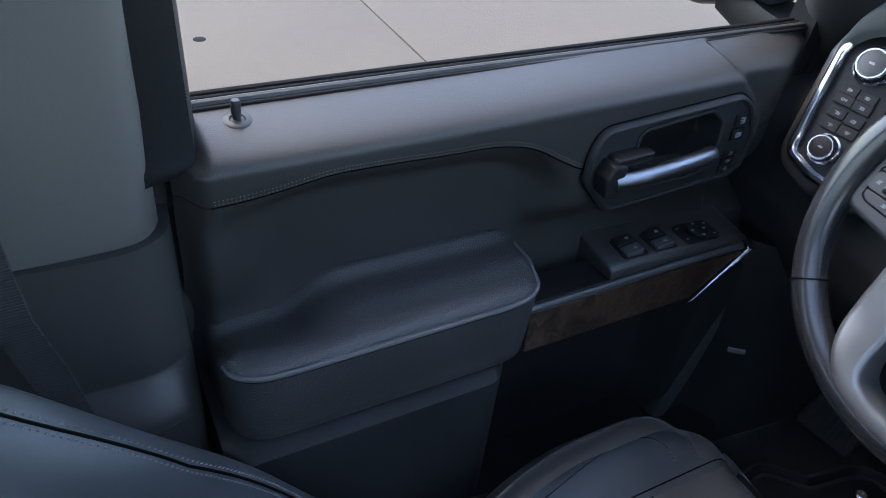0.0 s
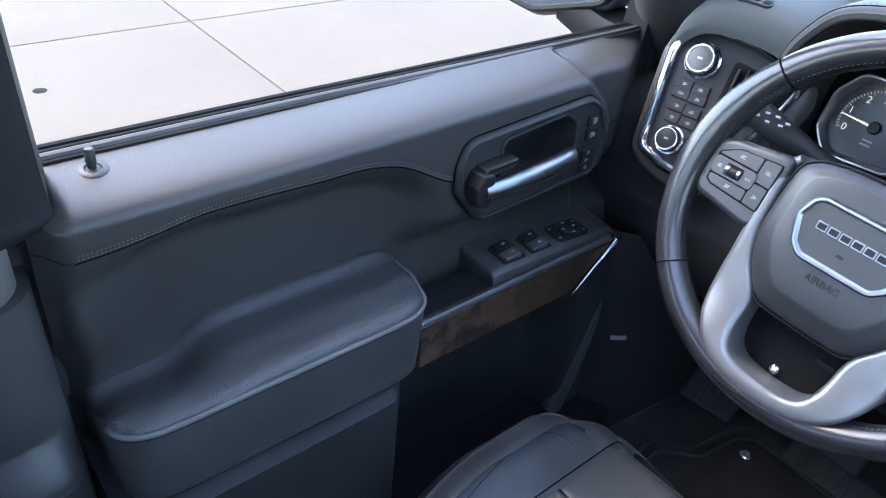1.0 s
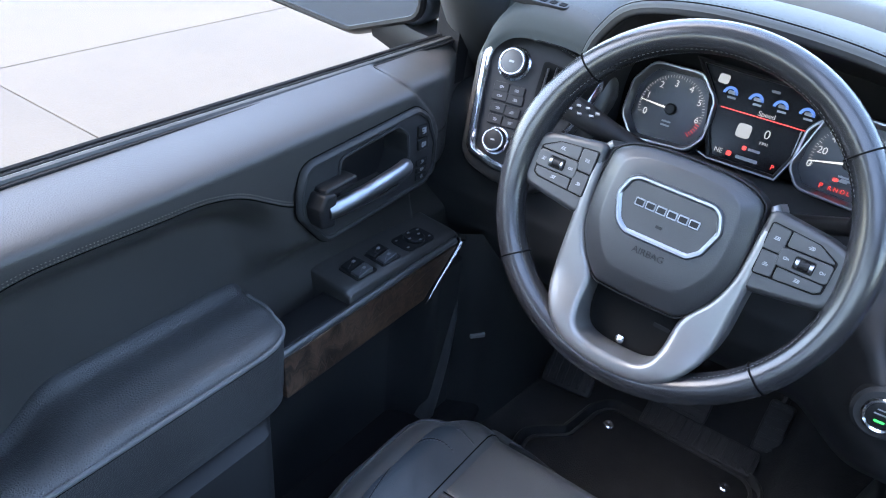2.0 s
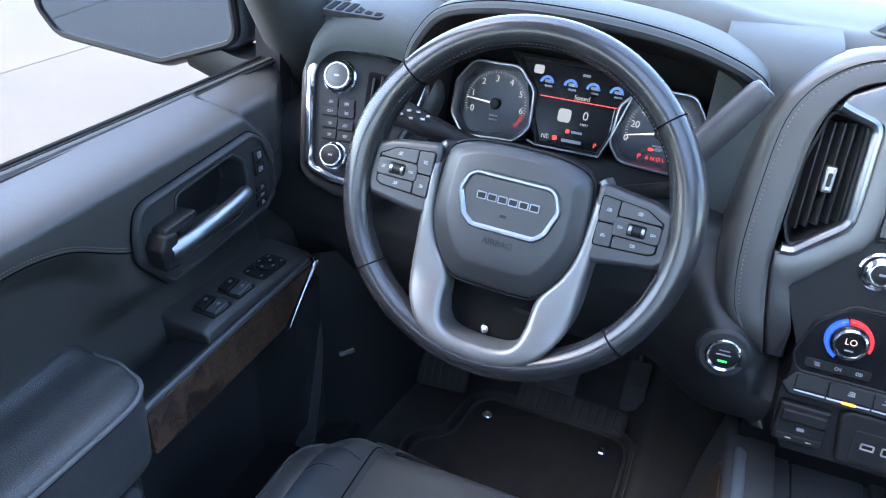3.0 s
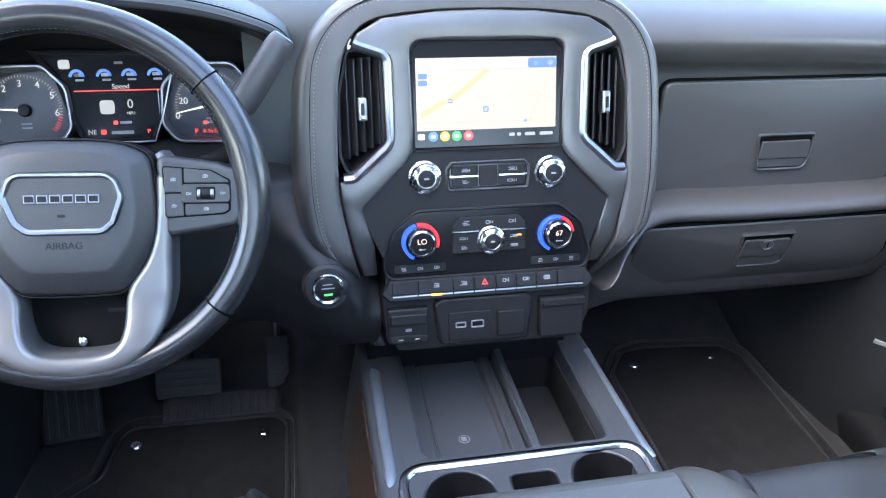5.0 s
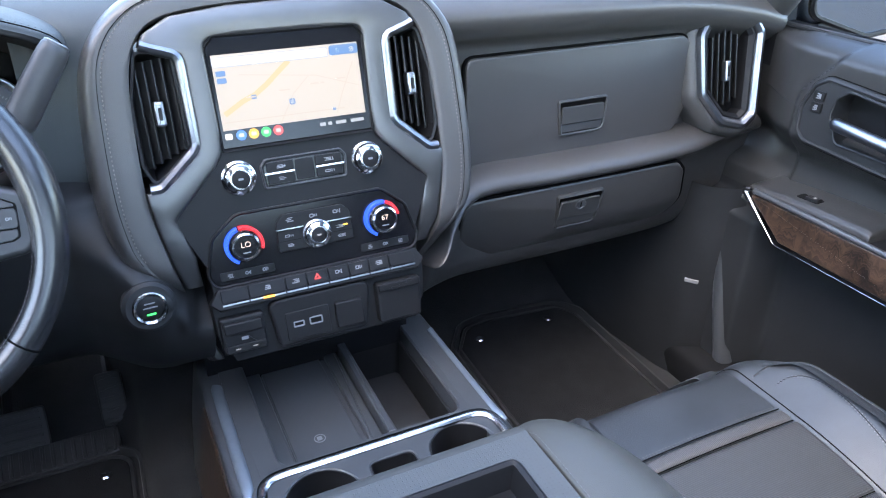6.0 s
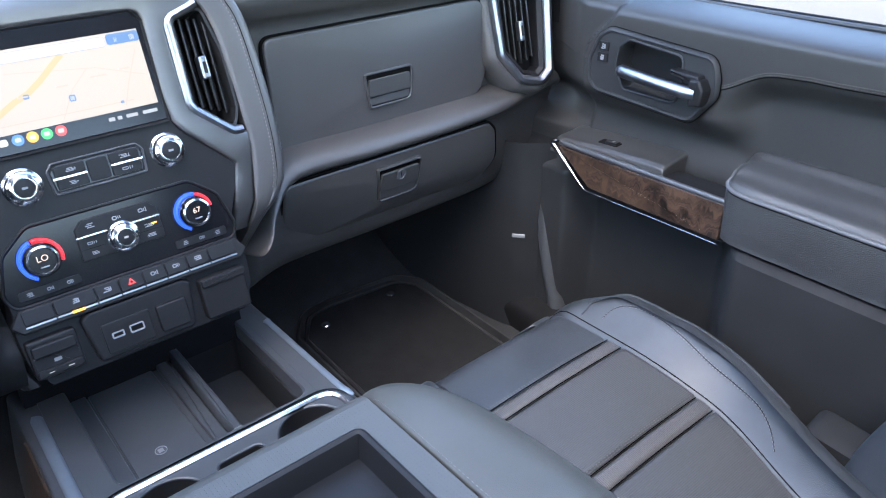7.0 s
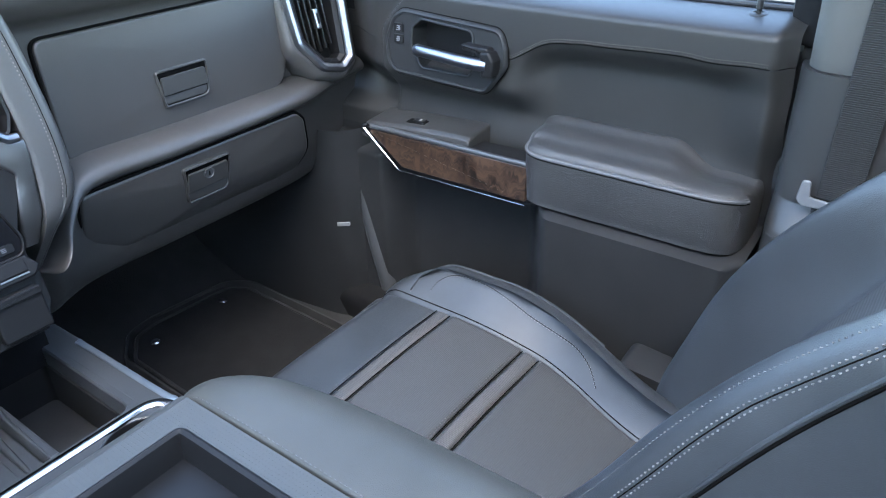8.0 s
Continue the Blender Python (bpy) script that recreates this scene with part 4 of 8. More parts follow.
def column():
    sh = Shape()
    rows = []
    for y, z, w, h in ((0.10, 0.555, 0.065, 0.05), (0.02, 0.565, 0.062, 0.048), (-0.06, 0.590, 0.055, 0.045), (-0.11, 0.615, 0.05, 0.042)):
        rows.append([V(-0.45 + w * math.cos(a) * (1 + 0.15 * abs(math.sin(2 * a))), y, z + h * math.sin(a) * (1 + 0.15 * abs(math.sin(2 * a)))) for a in [2 * math.pi * i / 12 for i in range(12)]])
    skin(sh, rows, 4, 3, True, True)
    tagged(sh.make("steering_column", BLACK), "black plastic steering column shroud", "column")
    # light stalk on the driver's left, shifter on the right
    sh = Shape()
    tube(sh, [V(-0.50, -0.03, 0.645), V(-0.56, -0.045, 0.662), V(-0.60, -0.05, 0.674), V(-0.645, -0.055, 0.690)], [0.008, 0.012, 0.016, 0.0165], 14)
    st = tagged(sh.make("wiper_stalk", BLACK), "black column stalk with white wiper marks", "stalk")
    n = V(0.2, -0.75, 0.62).normalized()
    G = plane_at(V(-0.608, -0.052, 0.679) + n * 0.0165, n)
    for u, v in ((-0.02, 0.004), (-0.012, 0.007), (-0.012, -0.002), (-0.003, 0.003), (0.0, -0.006), (0.008, 0.002), (0.014, -0.006), (0.02, -0.002)):
        sh = Shape()
        plate(sh, shift(G, u, v, -0.002), rect(0.005, 0.0022, 0.0006, 2), -0.002, 0.0022, 0)
        put("print", sh.v, sh.f, MARK_DIM, st)
    sh = Shape()
    a, b = V(-0.289, -0.059, 0.703), V(-0.2375, -0.0405, 0.7745)
    path = [a + (b - a) * t for t in (0.0, 0.06, 0.12, 0.5, 0.9, 0.98, 1.0)]
    tube(sh, path, [0.0125, 0.0155, 0.0162, 0.0158, 0.0146, 0.0134, 0.0115], 18, flat=0.72, up=(0, 1, 0))
    sf = tagged(sh.make("gear_selector", material("selector_grip", (0.022, 0.022, 0.024), 0.45, grain=0.2, grain_size=0.001, vary=0.1, vary_size=0.03)), "dark grey column gear selector", "lever")
    sh = Shape()
    tube(sh, [b + (b - a) * t for t in (-0.01, 0.02, 0.035)], [0.0122, 0.0118, 0.0088], 18, flat=0.72, up=(0, 1, 0))
    put("end_cap", sh.v, sh.f, CONSOLE, sf)
    sh = Shape()
    tube(sh, [V(-0.36, 0.03, 0.60), V(-0.30, -0.03, 0.645), V(-0.292, -0.056, 0.690), a], [0.010, 0.010, 0.011, 0.012], 12)
    put("shaft", sh.v, sh.f, BLACK, sf)


column()

# ---- light switch pod, driver's end ----
POD = plane_at((-0.747, 0.015, 0.688), (0.15, -0.87, 0.47))


def knob(parent, F, r, h, top_mat, name="knob", mark=None, cap=0.56):
    """A knurled turning knob with a chrome skirt and a darker cap."""
    k = new(name)
    k.parent = parent
    sh = Shape()
    lathe(sh, F, [(r * 1.10, 0), (r * 1.10, h * 0.12), (r, h * 0.2), (r * 0.98, h * 0.62), (r * 0.93, h * 0.78), (r * (0.4 + 0.66 * cap), h * 0.93), (r * (cap + 0.10), h), (r * (cap + 0.04), h), (r * cap, h * 0.93), (0.0, h * 0.93)], 72, teeth=1, depth=r * 0.035, tooth_rows=(2, 3))
    sh.make("knob_ring", CHROME, k, "knurled chrome ring")
    sh = Shape()
    lathe(sh, F, [(r * (cap - 0.005), h * 0.9), (r * (cap - 0.005), h * 0.955), (r * (cap - 0.04), h * 0.97), (0.0, h * 0.98)], 32)
    sh.make("knob_cap", top_mat, k)
    if mark:
        bar(k, shift(F, 0, 0, h * 0.975), r * 0.32, r * 0.13, mark)
    return k


def button(parent, F, w, h, mat=None, name="button", high=0.003, icon=MARK_DIM, icon_size=(0.32, 0.18), r=None):
    sh = Shape()
    plate(sh, F, rect(w, h, r or min(w, h) * 0.15), -0.004, high, min(0.001, high * 0.4))
    b = sh.make(name, mat or BLACK, parent)
    if icon:
        glyph(b, shift(F, 0, 0, high), w * icon_size[0] * 1.1, max(h * icon_size[1] * 1.5, 0.0026), icon)
    return b


def light_pod():
    pod = thing("light_switch_panel", "black light switch panel with chrome surround and knobs", "switch panel", tuple(POD.translation))
    F = POD
    o = rounded([V(u, v) for u, v in ((-0.040, 0.0), (-0.032, 0.034), (0.0, 0.042), (0.058, 0.038), (0.125, 0.012), (0.105, -0.06), (0.065, -0.142), (0.012, -0.138), (-0.026, -0.124))], [0.02, 0.02, 0.02, 0.03, 0.03, 0.03, 0.02, 0.03, 0.02])
    sh = Shape()
    plate(sh, F, shrink(ccw(o), -0.018), -0.14, -0.012, 0.016)
    sh.make("pod_body", LEATHER_DASH, pod, "leather wrapped pod")
    sh = Shape()
    plate(sh, F, o, -0.014, -0.008, 0.001)
    sh.make("face_panel", BLACK, pod)
    sh = Shape()
    band(sh, F, o, [(-0.004, -0.014), (-0.004, -0.003), (0, 0.003), (0.004, 0.004), (0.0075, 0.001), (0.0095, -0.008), (0.0095, -0.014)])
    sh.make("chrome_surround", CHROME, pod, "chrome surround")
    B = shift(F, 0, 0, -0.008)
    knob(pod, shift(B, 0.002, -0.001), 0.0205, 0.016, PLASTIC, "light_knob", MARK_DIM, cap=0.72)
    knob(pod, shift(B, 0.0075, -0.104), 0.0165, 0.016, BLACK, "drive_mode_knob", MARK_DIM, cap=0.74)
    for (u, v), w in (((-0.006, -0.034), 0.020), ((0.0165, -0.035), 0.020), ((-0.005, -0.046), 0.021), ((0.0175, -0.047), 0.021), ((-0.003, -0.062), 0.019), ((0.0185, -0.0635), 0.02), ((-0.002, -0.077), 0.018), ((0.0195, -0.0775), 0.02)):
        button(pod, shift(B, u, v), w + 0.0015, 0.0125, high=0.003, icon_size=(0.3, 0.2))
    # slot vent beside the switches
    slot = rounded([V(u, v) for u, v in ((0.040, 0.012), (0.098, 0.004), (0.078, -0.07), (0.050, -0.10), (0.040, -0.06))], 0.006)
    sh = Shape()
    plate(sh, F, slot, -0.013, -0.0075, 0)
    vt = sh.make("vent_slot", VOID, pod)
    for k in range(4):
        sh = Shape()
        plate(sh, shift(F, 0.051 + 0.011 * k, -0.04 + 0.006 * k) @ Matrix.Rotation(radians(25), 4, "Y"), rect(0.002, 0.085 - 0.006 * k), -0.008, 0.0, 0.0008)
        sh.make("vane", VANE, vt)
    sh = Shape()
    plate(sh, shift(F, 0.083, -0.02), rect(0.008, 0.03, 0.002), -0.006, 0.004, 0.002)
    sh.make("vane_tab", CHROME, vt)
    # stitched cap above the pod
    sh = Shape()
    rows = []
    for x, dz in ((-0.790, -0.050), (-0.778, -0.022), (-0.75, 0.002), (-0.70, 0.009), (-0.65, 0.004), (-0.615, -0.014)):
        rows.append([V(x, y, z + dz) for y, z in ((0.016, 0.716), (0.009, 0.732), (0.014, 0.754), (0.05, 0.768), (0.12, 0.775), (0.20, 0.77))])
    skin(sh, rows, 4, 4)
    sh.make("pod_cap", DASH_SKYLIT, pod, "stitched leather cap")
    line = curve([V(x, 0.028, 0.762 + dz) for x, dz in ((-0.77, -0.014), (-0.75, 0.003), (-0.70, 0.011), (-0.65, 0.005), (-0.615, -0.012))], 8)
    stitches("cap_stitching", line, pod, THREAD_DARK, 0.006, 0.0013)
    # slotted side-window vent on the cap
    G = plane_at((-0.727, 0.036, 0.7705), (0, -0.15, 1), up=(0, 1, 0))
    g = Shape()
    plate(g, G, rect(0.085, 0.036, 0.006), -0.006, 0.0015, 0.001)
    gv = g.make("side_window_vent", BLACK, pod)
    for k in range(6):
        sh = Shape()
        plate(sh, shift(G, -0.034 + 0.0136 * k, 0), rect(0.009, 0.027, 0.002), 0.001, 0.0022, 0)
        sh.make("slot", VOID, gv)


light_pod()

# ---- passenger side fittings ----
def bend(sh, F, start, amount):
    """Curve a shape away below the height v = start of its plane."""
    inv = F.inverted()
    for i, p in enumerate(sh.v):
        q = inv @ p
        q.z -= amount * max(0.0, start - q.y) ** 2
        sh.v[i] = F @ q


def passenger_side():
    gb = thing("glove_box", "dark grey upper glove box lid with push latch", "glove box", (0.5, 0.06, 0.6), group="glove boxes")
    F = plane_at((0.518, 0.063, 0.604), (0, -1, 0.05))
    o = [V(u, v) for u, v in ((-0.249, 0.080), (0.150, 0.080), (0.172, 0.060), (0.178, -0.015), (0.150, -0.083), (-0.249, -0.083))]
    o = rounded(o, [0.016, 0.03, 0.02, 0.05, 0.04, 0.01])
    sh = Shape()
    plate(sh, F, shrink(ccw(o), -0.0032), -0.02, 0.0012, 0.0)
    sh.make("gap", SEAM, gb)
    sh = Shape()
    plate(sh, F, o, -0.01, 0.006, 0.0035, dome=0.004)
    sh.make("lid", LEATHER_DASH, gb)
    sh = Shape()
    tube(sh, [F @ V(p.x, p.y, 0.0) for p in shrink(ccw(o), -0.0015)], 0.0018, 6, True)
    sh.make("lid_gap", SEAM, gb)
    latch(gb, shift(F, -0.046, -0.026, 0.0104), 0.092, 0.054, False)
    gl = thing("glove_box", "dark grey lower glove box lid with key lock", "glove box", (0.46, 0.03, 0.42), group="glove boxes")
    K = plane_at((0.457, 0.022, 0.455), (0, -0.98, -0.2))
    o = rounded([V(u, v) for u, v in ((-0.209, 0.030), (0.196, 0.030), (0.214, 0.012), (0.228, -0.05), (0.200, -0.118), (-0.205, -0.122))], [0.014, 0.02, 0.02, 0.05, 0.05, 0.02])
    sh = Shape()
    plate(sh, K, shrink(ccw(o), -0.0032), -0.03, 0.0, 0.0)
    bend(sh, K, -0.035, 4.2)
    sh.make("gap", SEAM, gl)
    sh = Shape()
    plate(sh, K, o, -0.01, 0.005, 0.004, dome=0.006)
    bend(sh, K, -0.035, 4.2)
    sh.make("lid", LEATHER_DASH, gl)
    sh = Shape()
    tube(sh, [K @ V(p.x, p.y, 0.0005) for p in shrink(ccw(o), -0.0020)], 0.0026, 8, True)
    bend(sh, K, -0.035, 4.2)
    sh.make("lid_gap", SEAM, gl)
    latch(gl, shift(K, -0.002, -0.018, 0.0112), 0.088, 0.062, True)


def latch(parent, F, w, h, key):
    o = rounded([V(-w * 0.43, -h / 2), V(w * 0.44, -h / 2), V(w / 2, h / 2), V(-w / 2, h / 2)], [0.005, 0.014, 0.006, 0.004])
    sh = Shape()
    plate(sh, F, o, -0.012, 0.0005, 0.0)
    lt = sh.make("latch", SEAM, parent, "dark push latch")
    sh = Shape()
    band(sh, F, o, [(-0.0015, -0.005), (-0.0015, 0.001), (0.0006, 0.0026), (0.0024, 0.0010), (0.0030, -0.005)])
    sh.make("latch_rim", PLASTIC, lt)
    sh = Shape()
    plate(sh, F, rounded([V(-w * 0.455, -h * 0.17), V(w * 0.435, -h * 0.17), V(w / 2 - 0.0075, h / 2 - 0.0095), V(-w / 2 + 0.0065, h / 2 - 0.0095)], 0.003), -0.004, 0.0042, 0.0012)
    sh.make("latch_tab", PLASTIC, lt)
    sh = Shape()
    plate(sh, shift(F, 0, 0, -0.002) @ Matrix.Rotation(radians(-6), 4, "X"), rounded([V(-w * 0.415, -h / 2 + 0.004), V(w * 0.39, -h / 2 + 0.004), V(w * 0.425, -h * 0.20), V(-w * 0.445, -h * 0.20)], [0.004, 0.011, 0.002, 0.002]), -0.004, 0.0016, 0.001)
    sh.make("finger_recess", PLASTIC, lt)
    if key:
        sh = Shape()
        lathe(sh, shift(F, 0.0, h * 0.20, 0.0042), [(0.0095, 0), (0.0095, 0.0012), (0.008, 0.002), (0.0072, 0.0008), (0.0, 0.0008)], 28)
        sh.make("key_lock", CONSOLE, lt, "round key lock")
        bar(lt, shift(F, 0.0, h * 0.20, 0.005), 0.002, 0.008, VOID)


passenger_side()


def passenger_vent():
    pv = thing("dash_vent", "tall passenger air vent with chrome surround and slider", "air vent", (0.741, 0.03, 0.625))
    F = plane_at((0.741, 0.03, 0.625), (-0.12, -0.96, 0.25))
    o = rounded([V(u, v) for u, v in ((-0.054, 0.06), (-0.036, 0.092), (0.050, 0.096), (0.072, 0.060), (0.060, -0.078), (0.034, -0.097), (-0.010, -0.086), (-0.050, -0.036))], 0.018)
    sh = Shape()
    band(sh, F, o, [(-0.022, -0.12), (-0.020, -0.03), (-0.016, -0.014), (-0.009, -0.007), (-0.001, -0.006), (0.010, -0.012), (0.010, -0.12)])
    sh.make("pod_body", LEATHER_DASH, pv, "leather wrapped pod")
    line = [F @ V(p.x, p.y, -0.0055) for p in shrink(ccw(o), -0.009)]
    k = min(range(len(line)), key=lambda i: (line[i] - (F @ V(-0.04, 0.1, 0))).length)
    line = line[k:] + line[:k]
    stitches("pod_stitching", line[: int(len(line) * 0.45)], pv, THREAD_DARK, 0.006, 0.0013, normal=(0, -1, 0.2))
    sh = Shape()
    band(sh, F, o, [(-0.003, -0.012), (-0.003, -0.003), (0.0, 0.003), (0.005, 0.005), (0.010, 0.002), (0.013, -0.004), (0.013, -0.02)])
    sh.make("chrome_surround", LEVER, pv, "chrome surround")
    i = shrink(ccw(o), 0.012)
    sh = Shape()
    plate(sh, F, i, -0.06, -0.035, 0)
    sh.make("vent_back", VOID, pv)
    sh = Shape()
    band(sh, F, i, [(-0.002, -0.04), (-0.002, -0.004), (0.004, -0.004), (0.010, -0.010), (0.012, -0.04)])
    sh.make("vent_frame", BLACK, pv)
    for k in range(5):
        u = -0.026 + 0.012 * k
        sh = Shape()
        plate(sh, shift(F, u, 0.006) @ Matrix.Rotation(radians(-20), 4, "Y"), rect(0.0024, 0.125 - 0.012 * abs(k - 2.2)), -0.026, -0.008, 0.001)
        sh.make("vane", VANE, pv)
    sh = Shape()
    plate(sh, shift(F, 0.004, 0.0), rect(0.010, 0.034, 0.003), -0.012, 0.0, 0.003)
    sh.make("vane_tab", SATIN_CHROME, pv, "chrome slider tab")
    sh = Shape()
    plate(sh, shift(F, 0.004, 0.0), rect(0.0035, 0.018, 0.001), -0.001, 0.0008, 0)
    sh.make("tab_slot", BLACK, pv)


passenger_vent()


def start_button():
    F = plane_at((-0.205, -0.080, 0.482), (0.05, -0.97, 0.2))
    sb = thing("start_button", "round engine start button with chrome ring and green lamp", "button", tuple(F.translation))
    sh = Shape()
    lathe(sh, F, [(0.030, -0.02), (0.030, -0.004), (0.026, 0.0), (0.0, 0.0)], 40)
    sh.make("boss", HARD, sb)
    sh = Shape()
    lathe(sh, F, [(0.0195, -0.002), (0.0195, 0.003), (0.018, 0.0045), (0.0155, 0.003), (0.0150, -0.002)], 48)
    sh.make("chrome_ring", CHROME, sb, "chrome ring")
    sh = Shape()
    lathe(sh, F, [(0.0148, 0), (0.0148, 0.002), (0.013, 0.003), (0.0, 0.0025)], 40)
    sh.make("cap", BLACK, sb)
    bar(sb, shift(F, 0.0, -0.007, 0.0028), 0.010, 0.0022, GREEN, "green_lamp")
    bar(sb, shift(F, 0.0, 0.006, 0.0028), 0.012, 0.0014, MARK_DIM)
    bar(sb, shift(F, 0.0, 0.001, 0.0028), 0.016, 0.0014, MARK_DIM)


start_button()

# ---- steering wheel ----
WHEEL = plane_at((-0.4495, -0.155, 0.649), (0, -math.cos(radians(22)), math.sin(radians(22)))) @ Matrix.Rotation(radians(-2), 4, "Z")
wheel = thing("steering_wheel", "black leather steering wheel with silver spokes and grey stitching", "steering wheel", tuple(WHEEL.translation))
RIM_LEATHER = material("wheel_leather", (0.011, 0.011, 0.012), 0.25, spec=0.6, grain=0.12, grain_size=0.0014, vary=0.25, vary_size=0.05, cells=True)
HUB = material("hub_skin", (0.013, 0.0133, 0.0142), 0.42, spec=0.6, grain=0.3, grain_size=0.0012, vary=0.12, vary_size=0.05)


def ring_point(a, r=0.174, n=0.0):
    v = r * math.cos(a)
    return WHEEL @ V(r * math.sin(a), v * (1 - 0.024 * smooth(-0.05, -0.17, v)), n)


def steering_wheel():
    W = WHEEL
    nrm = W.to_3x3() @ V(0, 0, 1)
    sh = Shape()
    n, seg = 120, 18
    verts, faces = [], []
    for i in range(n):
        a = 2 * math.pi * i / n
        out = W.to_3x3() @ V(math.sin(a), math.cos(a), 0)
        c = ring_point(a)
        deg = abs((math.degrees(a) + 180) % 360 - 180)
        thick = 1.0 + 0.12 * math.exp(-((deg - 78) / 16) ** 2)
        for j in range(seg):
            b = 2 * math.pi * j / seg
            verts.append(c + out * (0.0160 * math.cos(b)) * thick + nrm * (0.0185 * math.sin(b)) * thick)
    for i in range(n):
        for j in range(seg):
            i2, j2 = (i + 1) % n, (j + 1) % seg
            faces.append((i * seg + j, i2 * seg + j, i2 * seg + j2, i * seg + j2))
    sh.add(verts, faces)
    sh.make("rim", RIM_LEATHER, wheel, "worn smooth black leather rim")
    for deg in (-51, 49, 233, 129):
        sh = Shape()
        a = radians(deg)
        t = W.to_3x3() @ V(math.cos(a), -math.sin(a), 0)
        out = W.to_3x3() @ V(math.sin(a), math.cos(a), 0)
        c = ring_point(a)
        loop = [c + out * (0.0163 * math.cos(b)) + nrm * (0.0188 * math.sin(b)) for b in [2 * math.pi * j / 24 for j in range(24)]]
        tube(sh, loop, 0.0009, 6, True, up=tuple(t))
        sh.make("rim_seam", SEAM, wheel)
    for a0, a1 in ((-128, -100), (-62, 62), (100, 150)):
        line = [ring_point(radians(a0 + (a1 - a0) * i / 40), 0.160, 0.0115) for i in range(41)]
        stitches("rim_stitching", line, wheel, THREAD_DARK, 0.0046, 0.0008, normal=tuple(nrm), lift=0.0008)
    # silver lower spoke, a U with two arms
    arm = [(0.0870, 0.049, 0.080, 0.043), (0.0925, 0.042, 0.082, 0.037), (0.0950, 0.030, 0.082, 0.026), (0.0945, -0.02, 0.079, -0.025), (0.0930, -0.06, 0.069, -0.058), (0.0915, -0.092, 0.050, -0.088), (0.085, -0.120, 0.0465, -0.120), (0.068, -0.146, 0.040, -0.139), (0.042, -0.163, 0.026, -0.1475), (0.0, -0.1695, 0.0, -0.1495)]
    both = arm + [(-a, b, -c, d) for a, b, c, d in reversed(arm[:-1])]
    left = curve([V(a, b, 0) for a, b, c, d in both], 5)
    right = curve([V(c, d, 0) for a, b, c, d in both], 5)
    sh = Shape()
    ribbon(sh, W, [(V(p.x, p.y), V(q.x, q.y)) for p, q in zip(left, right)], -0.032, 0.0205, 0.007, drop=lambda v: 0.0135 * smooth(-0.150, -0.085, v) + 0.009 * smooth(0.015, 0.05, v))
    sh.make("silver_spoke", SILVER_BRIGHT, wheel, "satin silver lower spoke")
    # black insert in the lower opening
    sh = Shape()
    plate(sh, W, rounded([V(-0.056, -0.06), V(0.056, -0.06), V(0.052, -0.130), V(0.040, -0.150), V(-0.040, -0.150), V(-0.052, -0.130)], 0.012), -0.036, -0.026, 0.002)
    lo = sh.make("lower_insert", VOID, wheel, "satin black lower insert")
    sh = Shape()
    lathe(sh, shift(W, -0.002, -0.1425, -0.026), [(0.0050, 0), (0.0050, 0.004), (0.003, 0.006), (0.0, 0.0065)], 16)
    sh.make("chrome_stud", CHROME, lo)
    sh = Shape()
    plate(sh, shift(W, 0.032, -0.112, -0.026), rect(0.018, 0.004, 0.002), -0.001, 0.001, 0)
    sh.make("slot", BLACK, lo)
    # side spokes with button pods
    for s in (-1, 1):
        pod = [(0.082, 0.045), (0.141, 0.037), (0.168, 0.028), (0.169, -0.0115), (0.155, -0.027), (0.086, -0.037)]
        o = rounded([V(s * u, v) for u, v in pod], 0.010)
        sh = Shape()
        plate(sh, W, o, -0.026, 0.006, 0.006)
        sp = sh.make("button_spoke", HUB, wheel, "dark spoke with control buttons")
        sh = Shape()
        pan = rounded([V(s * u, v) for u, v in ((0.0885, 0.034), (0.134, 0.0295), (0.1525, 0.0195), (0.1515, -0.0110), (0.145, -0.0145), (0.0895, -0.0175))], 0.004)
        plate(sh, shift(W, 0, 0, 0.006), pan, -0.001, 0.0006, 0)
        sh.make("pad_gap", VOID, sp)
        B = shift(W, 0, 0, 0.0064)
        keys = ((((0.1085, 0.0315), (0.1335, 0.0285), (0.1500, 0.0190), (0.1503, 0.0170), (0.1085, 0.0170)), (0.128, 0.0235), 0.0010),
                (((0.1085, -0.0035), (0.1500, -0.0035), (0.1495, -0.0100), (0.1445, -0.0130), (0.1085, -0.0152)), (0.128, -0.0085), 0.0010),
                (((0.0900, 0.0325), (0.1070, 0.0310), (0.1070, 0.0080), (0.0900, 0.0080)), (0.098, 0.0205), 0.0016),
                (((0.0905, 0.0066), (0.1070, 0.0066), (0.1070, -0.0150), (0.0908, -0.0160)), (0.0985, -0.0050), 0.0016))
        for pts, icon, high in keys:
            sh = Shape()
            plate(sh, B, rounded(ccw([(s * u, v) for u, v in pts]), 0.002, 3), -0.001, high, 0.0006)
            b = sh.make("wheel_button", HUB, sp)
            glyph(b, shift(B, s * icon[0], icon[1], high), 0.0060, 0.0036, MARK_DIM)
        sh = Shape()
        plate(sh, shift(B, s * 0.1285, 0.0066), rect(0.0460, 0.0182, 0.0045), -0.001, 0.0024, 0.0008)
        rk = sh.make("rocker_pad", HUB, sp)
        for u in (0.1125, 0.1445):
            glyph(rk, shift(B, s * u, 0.0066, 0.0024), 0.0052, 0.0036, MARK_DIM)
        R = shift(B, s * 0.1285, 0.0066, 0.0018)
        sh = Shape()
        plate(sh, R, rect(0.0180, 0.0125, 0.002), -0.001, 0.0008, 0)
        sh.make("roller_slot", VOID, rk)
